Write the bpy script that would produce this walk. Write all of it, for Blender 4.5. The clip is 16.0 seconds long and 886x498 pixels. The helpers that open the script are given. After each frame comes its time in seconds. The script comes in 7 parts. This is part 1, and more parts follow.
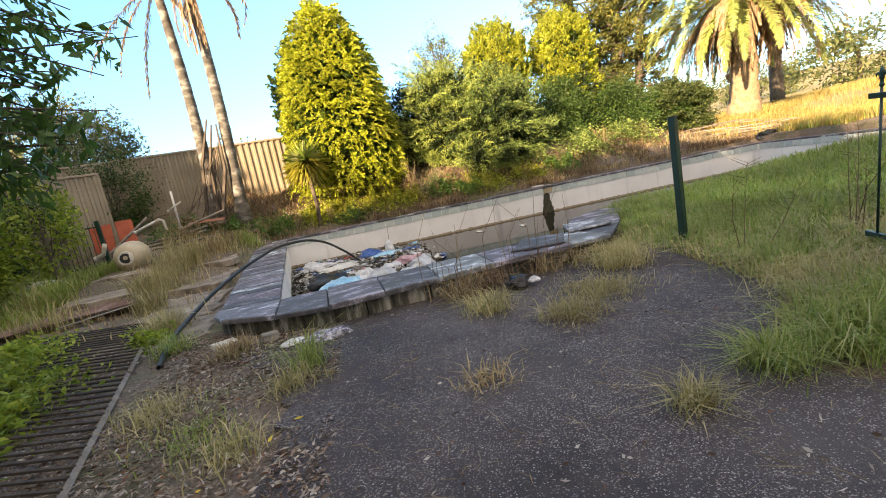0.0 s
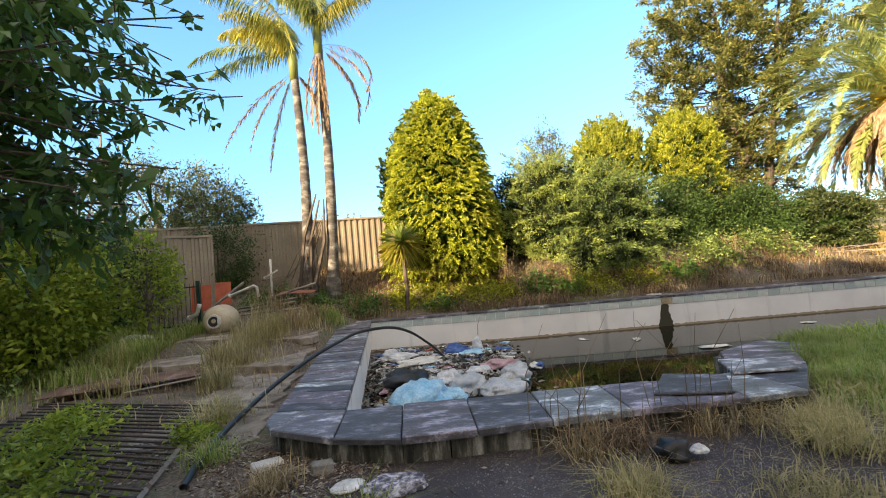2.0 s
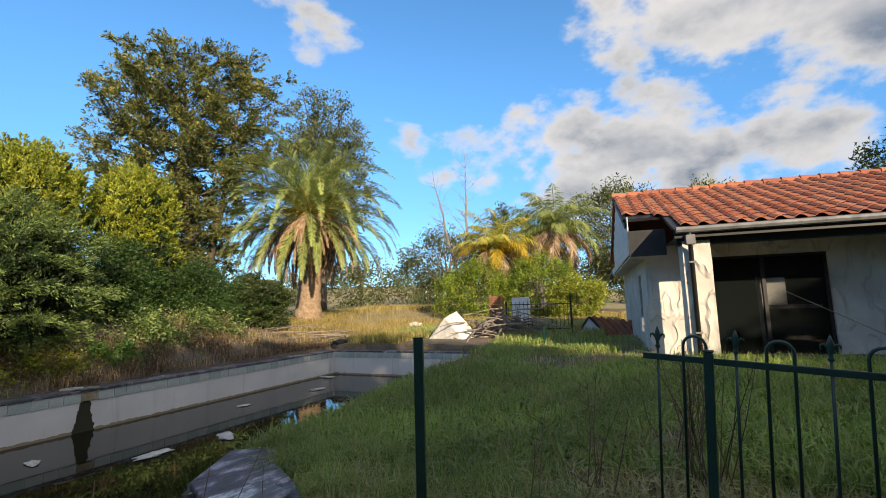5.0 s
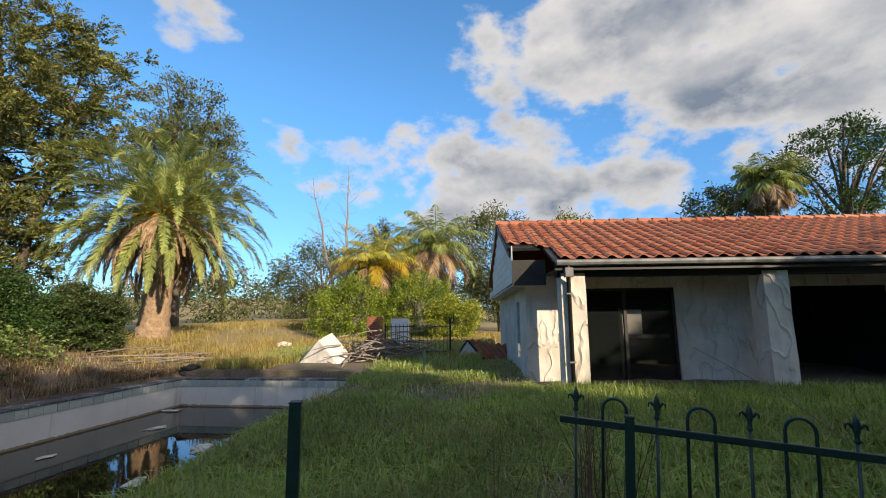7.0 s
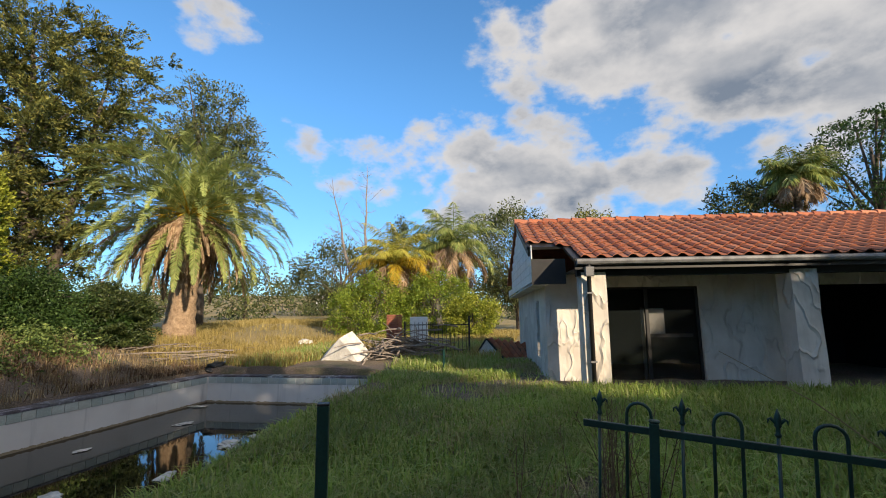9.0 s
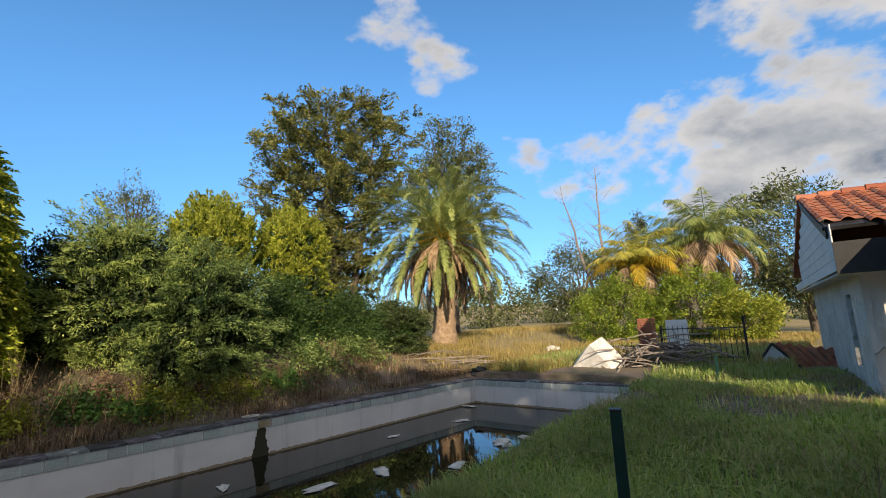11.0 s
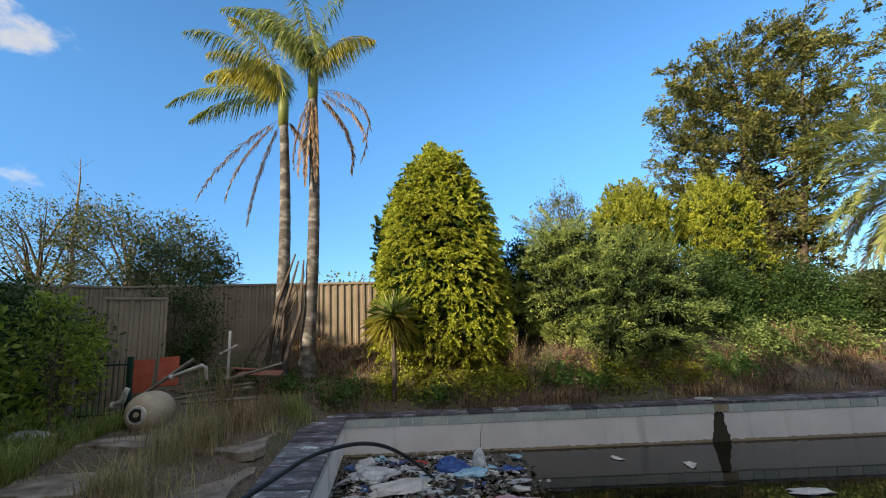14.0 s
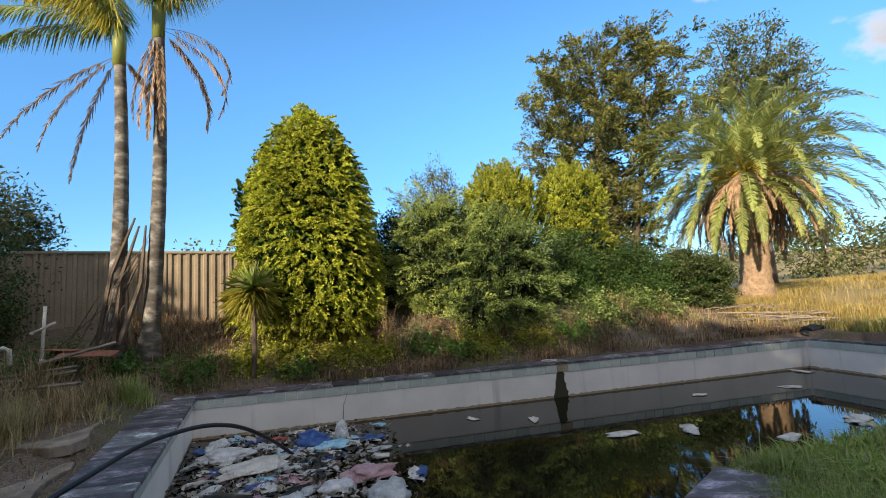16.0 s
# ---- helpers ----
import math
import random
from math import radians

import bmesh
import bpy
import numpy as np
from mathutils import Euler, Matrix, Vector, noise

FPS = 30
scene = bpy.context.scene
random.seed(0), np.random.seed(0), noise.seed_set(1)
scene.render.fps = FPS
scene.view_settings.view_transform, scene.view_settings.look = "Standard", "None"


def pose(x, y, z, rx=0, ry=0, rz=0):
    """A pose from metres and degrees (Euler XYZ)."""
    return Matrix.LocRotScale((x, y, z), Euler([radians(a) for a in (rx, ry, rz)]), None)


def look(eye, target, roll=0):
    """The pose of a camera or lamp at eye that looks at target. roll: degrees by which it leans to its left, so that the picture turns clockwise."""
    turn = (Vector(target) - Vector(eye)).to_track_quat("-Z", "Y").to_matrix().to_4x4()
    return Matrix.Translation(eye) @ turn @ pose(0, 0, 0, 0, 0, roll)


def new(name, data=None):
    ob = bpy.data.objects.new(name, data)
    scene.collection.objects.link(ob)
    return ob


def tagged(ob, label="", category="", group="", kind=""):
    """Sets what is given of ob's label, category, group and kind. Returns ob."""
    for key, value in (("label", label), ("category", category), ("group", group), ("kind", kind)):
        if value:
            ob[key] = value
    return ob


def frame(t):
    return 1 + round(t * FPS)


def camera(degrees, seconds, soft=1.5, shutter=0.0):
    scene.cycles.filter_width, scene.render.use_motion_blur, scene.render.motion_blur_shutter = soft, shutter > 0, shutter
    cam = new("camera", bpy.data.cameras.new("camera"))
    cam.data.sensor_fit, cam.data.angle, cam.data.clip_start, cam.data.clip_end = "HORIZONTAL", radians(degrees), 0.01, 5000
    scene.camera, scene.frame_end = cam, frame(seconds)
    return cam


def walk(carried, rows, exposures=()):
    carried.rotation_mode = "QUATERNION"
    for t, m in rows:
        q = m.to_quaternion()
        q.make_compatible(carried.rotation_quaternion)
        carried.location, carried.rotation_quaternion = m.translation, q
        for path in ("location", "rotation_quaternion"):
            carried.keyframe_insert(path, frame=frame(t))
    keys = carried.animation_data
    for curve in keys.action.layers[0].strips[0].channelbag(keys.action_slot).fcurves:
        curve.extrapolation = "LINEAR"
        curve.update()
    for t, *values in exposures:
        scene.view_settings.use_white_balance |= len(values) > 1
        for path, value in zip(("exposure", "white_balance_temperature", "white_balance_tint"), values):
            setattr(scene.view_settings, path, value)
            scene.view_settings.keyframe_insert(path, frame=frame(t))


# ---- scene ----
cam = camera(89.0, 16.0, soft=1.0)
PATH = [
    (0, (1.141, 0.993, 1.259), (1.456, 2.937, 0.91), -10.9),
    (0.5, (0.927, 1.324, 1.325), (1.459, 3.21, 0.927), -8.6),
    (1, (0.949, 1.531, 1.284), (1.529, 3.403, 0.889), -4.5),
    (1.5, (1.075, 1.803, 1.329), (1.307, 3.784, 1.178), -5.1),
    (2, (1.072, 2.01, 1.381), (1.068, 4.008, 1.459), -5.0),
    (2.5, (0.916, 2.349, 1.476), (1.179, 4.324, 1.657), -4.0),
    (3, (0.954, 2.579, 1.469), (1.532, 4.479, 1.702), -3.1),
    (3.5, (1.076, 2.901, 1.467), (1.858, 4.716, 1.773), -4.3),
    (4, (1.152, 3.117, 1.517), (2.301, 4.727, 1.809), -5.1),
    (4.5, (1.221, 3.335, 1.579), (2.842, 4.482, 1.822), -3.3),
    (5, (1.4, 3.479, 1.546), (3.199, 4.317, 1.795), -1.7),
    (7.5, (1.87, 3.814, 1.798), (3.83, 4.089, 2.085), -0.6),
    (8, (1.87, 3.807, 1.798), (3.837, 4.056, 2.067), -0.5),
    (10.5, (1.623, 3.918, 1.837), (3.299, 4.955, 2.178), -1.7),
    (11, (1.576, 3.97, 1.826), (3.068, 5.256, 2.171), -2.4),
    (11.5, (1.521, 4.004, 1.797), (2.804, 5.498, 2.143), -2.5),
    (12, (1.445, 4.016, 1.792), (2.484, 5.688, 2.148), -2.6),
    (12.5, (1.354, 3.987, 1.82), (2.122, 5.798, 2.182), -2.4),
    (13, (1.275, 3.971, 1.824), (1.759, 5.879, 2.182), -2.4),
    (13.5, (1.264, 3.955, 1.848), (1.477, 5.913, 2.195), -2.5),
    (14, (1.205, 3.927, 1.817), (1.196, 5.897, 2.162), -2.5),
    (14.5, (1.219, 3.907, 1.793), (1.226, 5.879, 2.129), -2.4),
    (15, (1.277, 3.942, 1.788), (1.412, 5.916, 2.08), -2.4),
    (15.5, (1.345, 3.916, 1.801), (1.668, 5.872, 2.059), -2.3),
    (16, (1.412, 3.967, 1.816), (1.921, 5.891, 2.014), -2.9),
]
EXPOSURES = [(0.0, 2.3, 8100, 13), (0.5, 1.8, 8000, 13), (1.0, 2.3, 7850, 12), (2.2, 1.8, 7500, 11), (3.5, 1.05, 6800, 9), (5.0, 0.88, 6450, 9), (8.0, 0.74, 6400, 9), (11.0, 0.72, 6400, 9), (16.0, 1.08, 6400, 9)]
walk(cam, [(t, look(eye, target, roll)) for t, eye, target, roll in PATH], EXPOSURES)
# ---------- light ----------
SUN_ELEV, SUN_AZ = 20.0, 226.0          # degrees; azimuth of the sun's place, counter-clockwise from +x
world = bpy.data.worlds.new("sky_world")
scene.world = world
world.use_nodes = True


def build_sky():
    nt = world.node_tree
    nt.nodes.clear()
    N, L = nt.nodes.new, nt.links.new
    out = N("ShaderNodeOutputWorld")
    bg = N("ShaderNodeBackground")
    bg.inputs[1].default_value = SKY_STRENGTH
    sky = N("ShaderNodeTexSky")
    sky.sky_type = "NISHITA"
    sky.sun_disc = False
    sky.sun_elevation = radians(SUN_ELEV)
    sky.sun_rotation = radians(90 - SUN_AZ)
    sky.altitude = 1200
    sky.air_density, sky.dust_density, sky.ozone_density = 1.0, 0.6, 2.6
    tc = N("ShaderNodeTexCoord")
    # flatten the dome so that clouds shrink towards the horizon
    sep = N("ShaderNodeSeparateXYZ")
    L(tc.outputs["Generated"], sep.inputs[0])
    zz = N("ShaderNodeMath"); zz.operation = "MAXIMUM"; zz.inputs[1].default_value = 0.0
    L(sep.outputs[2], zz.inputs[0])
    noise1 = N("ShaderNodeTexNoise")
    noise1.inputs["Scale"].default_value, noise1.inputs["Detail"].default_value = 7.0, 10
    noise1.inputs["Roughness"].default_value = 0.56
    mp = N("ShaderNodeMapping"); mp.inputs["Scale"].default_value = (1, 1, 1.7)
    L(tc.outputs["Generated"], mp.inputs[0]); L(mp.outputs[0], noise1.inputs["Vector"])

    def blob(direction, inner, outer):
        d = Vector(direction).normalized()
        dot = N("ShaderNodeVectorMath"); dot.operation = "DOT_PRODUCT"
        L(tc.outputs["Generated"], dot.inputs[0]); dot.inputs[1].default_value = d
        mr = N("ShaderNodeMapRange")
        mr.inputs["From Min"].default_value = math.cos(radians(outer))
        mr.inputs["From Max"].default_value = math.cos(radians(inner))
        L(dot.outputs["Value"], mr.inputs["Value"])
        return mr.outputs[0]

    mask = None
    for direction, inner, outer, weight in CLOUDS:
        b = blob(direction, inner, outer)
        wt = N("ShaderNodeMath"); wt.operation = "MULTIPLY"; wt.inputs[1].default_value = weight
        L(b, wt.inputs[0]); b = wt.outputs[0]
        if mask is None:
            mask = b
        else:
            mx = N("ShaderNodeMath"); mx.operation = "MAXIMUM"
            L(mask, mx.inputs[0]); L(b, mx.inputs[1]); mask = mx.outputs[0]
    # cover = noise pushed up inside the blobs
    a = N("ShaderNodeMath"); a.operation = "MULTIPLY_ADD"
    L(mask, a.inputs[0]); a.inputs[1].default_value = 1.0; L(noise1.outputs[0], a.inputs[2])
    cover = N("ShaderNodeMapRange"); cover.interpolation_type = "SMOOTHSTEP"
    cover.inputs["From Min"].default_value, cover.inputs["From Max"].default_value = 0.82, 1.0
    L(a.outputs[0], cover.inputs["Value"])
    # cloud body: bright rims, greyer thick middle with lit puffs
    noise2 = N("ShaderNodeTexNoise")
    noise2.inputs["Scale"].default_value, noise2.inputs["Detail"].default_value = 5.5, 7
    mp2 = N("ShaderNodeMapping"); mp2.inputs["Location"].default_value = (3.1, 1.7, -0.06); mp2.inputs["Scale"].default_value = (1, 1, 1.8)
    L(tc.outputs["Generated"], mp2.inputs[0]); L(mp2.outputs[0], noise2.inputs["Vector"])
    thick = N("ShaderNodeMapRange")
    thick.inputs["From Min"].default_value, thick.inputs["From Max"].default_value = 0.88, 1.14
    L(a.outputs[0], thick.inputs["Value"])
    puff = N("ShaderNodeMapRange")
    puff.inputs["From Min"].default_value, puff.inputs["From Max"].default_value = 0.72, 0.34
    L(noise2.outputs[0], puff.inputs["Value"])
    grey = N("ShaderNodeMath"); grey.operation = "MULTIPLY"
    L(thick.outputs[0], grey.inputs[0]); L(puff.outputs[0], grey.inputs[1])
    ccol = N("ShaderNodeMix"); ccol.data_type = "RGBA"
    ccol.inputs[6].default_value = (*CLOUD_LIT, 1)
    ccol.inputs[7].default_value = (*CLOUD_GREY, 1)
    L(grey.outputs[0], ccol.inputs[0])
    mix = N("ShaderNodeMix"); mix.data_type = "RGBA"
    tint = N("ShaderNodeMix"); tint.data_type, tint.blend_type = "RGBA", "MULTIPLY"
    tint.inputs[0].default_value = 1.0
    # thinner glow along the horizon
    low = N("ShaderNodeMapRange"); low.interpolation_type = "SMOOTHSTEP"
    low.inputs["From Min"].default_value, low.inputs["From Max"].default_value = 0.0, 0.5
    L(zz.outputs[0], low.inputs["Value"])
    glow = N("ShaderNodeMix"); glow.data_type = "RGBA"
    glow.inputs[6].default_value, glow.inputs[7].default_value = (*HORIZON_TINT, 1), (*SKY_TINT, 1)
    L(low.outputs[0], glow.inputs[0]); L(glow.outputs[2], tint.inputs[7])
    L(sky.outputs[0], tint.inputs[6])
    L(cover.outputs[0], mix.inputs[0]); L(tint.outputs[2], mix.inputs[6]); L(ccol.outputs[2], mix.inputs[7])
    L(mix.outputs[2], bg.inputs[0]); L(bg.outputs[0], out.inputs[0])


SKY_STRENGTH = 0.15
SKY_TINT, HORIZON_TINT = (0.60, 0.93, 1.06), (0.40, 0.56, 0.70)
CLOUD_LIT, CLOUD_GREY = (3.1, 2.95, 2.85), (0.85, 1.02, 1.30)
CLOUDS = [((0.80, 0.475, 0.36), 0.3, 7, 0.37), ((0.866, 0.388, 0.316), 0.5, 8, 0.39), ((0.905, 0.302, 0.299), 1, 9, 0.43), ((0.91, 0.229, 0.335), 1, 9, 0.45),
          ((0.92, 0.118, 0.36), 2, 10, 0.50), ((0.93, -0.01, 0.34), 3, 11, 0.55), ((0.865, 0.02, 0.50), 2, 10, 0.48), ((0.844, -0.16, 0.52), 4, 14, 0.58), ((0.805, -0.34, 0.498), 6, 17, 0.62),
          ((0.85, -0.458, 0.28), 2, 11, 0.44), ((0.934, -0.239, 0.27), 2, 11, 0.50), ((0.763, -0.515, 0.43), 5, 17, 0.60), ((0.954, 0.112, 0.25), 2, 10, 0.52), ((0.96, -0.083, 0.25), 2, 10, 0.52),
          ((0.646, 0.537, 0.542), 0.5, 7, 0.38), ((0.554, 0.576, 0.601), 1, 8, 0.44), ((0.60, 0.555, 0.575), 1, 7, 0.42), ((-0.633, 0.596, 0.515), 0.5, 7, 0.42), ((-0.673, 0.691, 0.262), 0.3, 5, 0.38), ((-0.141, 0.953, 0.269), 0.3, 3.4, 0.37),
          # unseen clouds overhead and behind, added to brighten the fill in the shade
          ((0.3, -0.75, 0.6), 30, 52, 0.54), ((-0.5, -0.45, 0.74), 28, 50, 0.54), ((0.05, -0.30, 0.95), 26, 46, 0.54), ((-0.4, 0.1, 0.9), 16, 34, 0.52), ((-0.75, -0.6, 0.3), 14, 34, 0.50)]
build_sky()
sun = new("sun", bpy.data.lights.new("sun", "SUN"))
sun.data.energy, sun.data.angle, sun.data.color = 4.3, radians(0.6), (1.0, 0.80, 0.56)
_e, _a = radians(SUN_ELEV), radians(SUN_AZ)
sun.matrix_world = look((0, 0, 30), Vector((0, 0, 30)) - Vector((math.cos(_e) * math.cos(_a), math.cos(_e) * math.sin(_a), math.sin(_e))))

# ---------- materials ----------


def material(name, build):
    m = bpy.data.materials.new(name)
    m.use_nodes = True
    nt = m.node_tree
    p = nt.nodes["Principled BSDF"]
    build(nt, p)
    return m


def ramp(nt, fac, stops, interp="LINEAR"):
    r = nt.nodes.new("ShaderNodeValToRGB")
    r.color_ramp.interpolation = interp
    el = r.color_ramp.elements
    while len(el) < len(stops):
        el.new(0.5)
    for e, (pos, col) in zip(el, stops):
        e.position, e.color = pos, (*col, 1)
    nt.links.new(fac, r.inputs[0])
    return r.outputs[0]


def tex(nt, scale, detail=4, rough=0.55, coords="Object", stretch=(1, 1, 1), kind="ShaderNodeTexNoise"):
    c = nt.nodes.new("ShaderNodeTexCoord")
    mp = nt.nodes.new("ShaderNodeMapping")
    mp.inputs["Scale"].default_value = stretch
    n = nt.nodes.new(kind)
    n.inputs["Scale"].default_value = scale
    if kind == "ShaderNodeTexNoise":
        n.inputs["Detail"].default_value, n.inputs["Roughness"].default_value = detail, rough
    nt.links.new(c.outputs[coords], mp.inputs[0])
    nt.links.new(mp.outputs[0], n.inputs["Vector"])
    return n


def mixc(nt, fac, a, b, mode="MIX"):
    m = nt.nodes.new("ShaderNodeMix")
    m.data_type, m.blend_type = "RGBA", mode
    for i, v in ((0, fac), (6, a), (7, b)):
        if isinstance(v, (int, float)):
            m.inputs[i].default_value = v
        elif isinstance(v, tuple):
            m.inputs[i].default_value = (*v, 1)
        else:
            nt.links.new(v, m.inputs[i])
    return m.outputs[2]


def bump(nt, p, height, strength=0.3, dist=0.01):
    b = nt.nodes.new("ShaderNodeBump")
    b.inputs["Strength"].default_value, b.inputs["Distance"].default_value = strength, dist
    nt.links.new(height, b.inputs["Height"])
    nt.links.new(b.outputs[0], p.inputs["Normal"])


def grainy(name, cols, scale=6, fine=90, rough=0.85, spread=0.35, bumpy=0.3, metal=0.0, stretch=(1, 1, 1), dist=0.004, coords="Object"):
    """A surface of mottled colour: broad stains between the given colours and a fine grain."""
    def build(nt, p):
        big, small = tex(nt, scale, 5, 0.6, coords, stretch), tex(nt, fine, 3, 0.6, coords)
        k = len(cols)
        c = ramp(nt, big.outputs[0], [(0.5 + (i - (k - 1) / 2) * spread / max(1, k - 1), col) for i, col in enumerate(cols)])
        g = ramp(nt, small.outputs[0], [(0.3, (0.62, 0.62, 0.62)), (0.7, (1.25, 1.25, 1.25))])
        nt.links.new(mixc(nt, 0.6, c, g, "MULTIPLY"), p.inputs["Base Color"])
        p.inputs["Roughness"].default_value, p.inputs["Metallic"].default_value = rough, metal
        if bumpy:
            bump(nt, p, small.outputs[0], bumpy, dist)
    return material(name, build)


def leafy(name, cols, rough=0.5, trans=0.35, spec=0.3):
    """Leaves: colour varies from leaf to leaf, with some light let through."""
    def build(nt, p):
        g = nt.nodes.new("ShaderNodeNewGeometry")
        k = len(cols)
        c = ramp(nt, g.outputs["Random Per Island"], [(i / max(1, k - 1), col) for i, col in enumerate(cols)])
        n = tex(nt, 0.9, 3)
        v = ramp(nt, n.outputs[0], [(0.35, (0.7, 0.7, 0.7)), (0.65, (1.2, 1.2, 1.15))])
        c = mixc(nt, 0.8, c, v, "MULTIPLY")
        nt.links.new(c, p.inputs["Base Color"])
        p.inputs["Roughness"].default_value = rough
        p.inputs["Specular IOR Level"].default_value = spec
        if trans:
            t = nt.nodes.new("ShaderNodeBsdfTranslucent")
            nt.links.new(c, t.inputs[0])
            mx = nt.nodes.new("ShaderNodeMixShader")
            mx.inputs[0].default_value = trans
            nt.links.new(p.outputs[0], mx.inputs[1]); nt.links.new(t.outputs[0], mx.inputs[2])
            nt.links.new(mx.outputs[0], nt.nodes["Material Output"].inputs[0])
    return material(name, build)


def by_object(name, cols, rough=0.8, fine=60, bumpy=0.25, metal=0.0, grime=(0.35, 0.35, 0.33)):
    """Pieces: each object its own tone, with grain and grime."""
    def build(nt, p):
        o = nt.nodes.new("ShaderNodeObjectInfo")
        k = len(cols)
        c = ramp(nt, o.outputs["Random"], [(i / max(1, k - 1), col) for i, col in enumerate(cols)])
        n, s = tex(nt, fine, 4), tex(nt, 4.0, 5)
        g = ramp(nt, n.outputs[0], [(0.3, (0.7, 0.7, 0.7)), (0.7, (1.2, 1.2, 1.2))])
        c = mixc(nt, 0.6, c, g, "MULTIPLY")
        c = mixc(nt, ramp(nt, s.outputs[0], [(0.5, (0, 0, 0)), (0.75, (0.7, 0.7, 0.7))]), c, grime)
        nt.links.new(c, p.inputs["Base Color"])
        p.inputs["Roughness"].default_value, p.inputs["Metallic"].default_value = rough, metal
        bump(nt, p, n.outputs[0], bumpy, 0.004)
    return material(name, build)


def asphalt_build(nt, p):
    """Exposed aggregate: pale chips worn bare in drifts over a dark purplish binder."""
    blot, dirt, drift = tex(nt, 0.7, 6, 0.6), tex(nt, 2.3, 5, 0.65), tex(nt, 1.6, 5, 0.7)
    vor, grit = tex(nt, 190, kind="ShaderNodeTexVoronoi"), tex(nt, 300, 2, 0.6)
    base = ramp(nt, blot.outputs[0], [(0.3, (0.034, 0.028, 0.033)), (0.5, (0.060, 0.051, 0.057)), (0.7, (0.108, 0.095, 0.094))])
    base = mixc(nt, 0.7, base, ramp(nt, grit.outputs[0], [(0.3, (0.45, 0.45, 0.46)), (0.7, (1.5, 1.45, 1.45))]), "MULTIPLY")
    bare = ramp(nt, drift.outputs[0], [(0.38, (0.06, 0.06, 0.06)), (0.64, (0.34, 0.34, 0.34))])
    pick = nt.nodes.new("ShaderNodeMath"); pick.operation = "LESS_THAN"
    sp = nt.nodes.new("ShaderNodeSeparateColor")
    nt.links.new(vor.outputs["Color"], sp.inputs[0])
    nt.links.new(sp.outputs[0], pick.inputs[0]); nt.links.new(bare, pick.inputs[1])
    stone = ramp(nt, sp.outputs[1], [(0.0, (0.10, 0.085, 0.085)), (0.6, (0.22, 0.195, 0.19)), (1.0, (0.46, 0.42, 0.40))])
    c = mixc(nt, pick.outputs[0], base, stone)
    c = mixc(nt, ramp(nt, dirt.outputs[0], [(0.56, (0, 0, 0)), (0.74, (0.55, 0.55, 0.55))]), c, (0.11, 0.088, 0.066))
    nt.links.new(c, p.inputs["Base Color"])
    p.inputs["Roughness"].default_value = 0.75
    bump(nt, p, vor.outputs["Distance"], 0.9, 0.010)


def ground_build(nt, p):
    """Soil: litter near the pool, dry straw out in the paddock."""
    litter, blot, wide = tex(nt, 38, 5, 0.7), tex(nt, 1.1, 6, 0.65), tex(nt, 0.12, 5, 0.6)
    soil = ramp(nt, litter.outputs[0], [(0.3, (0.045, 0.033, 0.026)), (0.5, (0.135, 0.102, 0.080)), (0.72, (0.33, 0.265, 0.21))])
    straw = ramp(nt, litter.outputs[0], [(0.3, (0.17, 0.125, 0.05)), (0.7, (0.42, 0.33, 0.15))])
    moss = ramp(nt, litter.outputs[0], [(0.3, (0.03, 0.04, 0.012)), (0.7, (0.10, 0.12, 0.045))])
    c = mixc(nt, ramp(nt, blot.outputs[0], [(0.48, (0, 0, 0)), (0.66, (0.8, 0.8, 0.8))]), soil, moss)
    co = nt.nodes.new("ShaderNodeTexCoord"); sp = nt.nodes.new("ShaderNodeSeparateXYZ")
    nt.links.new(co.outputs["Object"], sp.inputs[0])
    far = nt.nodes.new("ShaderNodeMapRange")
    far.inputs["From Min"].default_value, far.inputs["From Max"].default_value = 14.5, 19.0
    nt.links.new(sp.outputs[0], far.inputs["Value"])
    c = mixc(nt, far.outputs[0], c, mixc(nt, ramp(nt, wide.outputs[0], [(0.45, (0, 0, 0)), (0.7, (0.7, 0.7, 0.7))]), straw, moss))
    nt.links.new(c, p.inputs["Base Color"])
    p.inputs["Roughness"].default_value = 0.95
    bump(nt, p, litter.outputs[0], 0.6, 0.02)


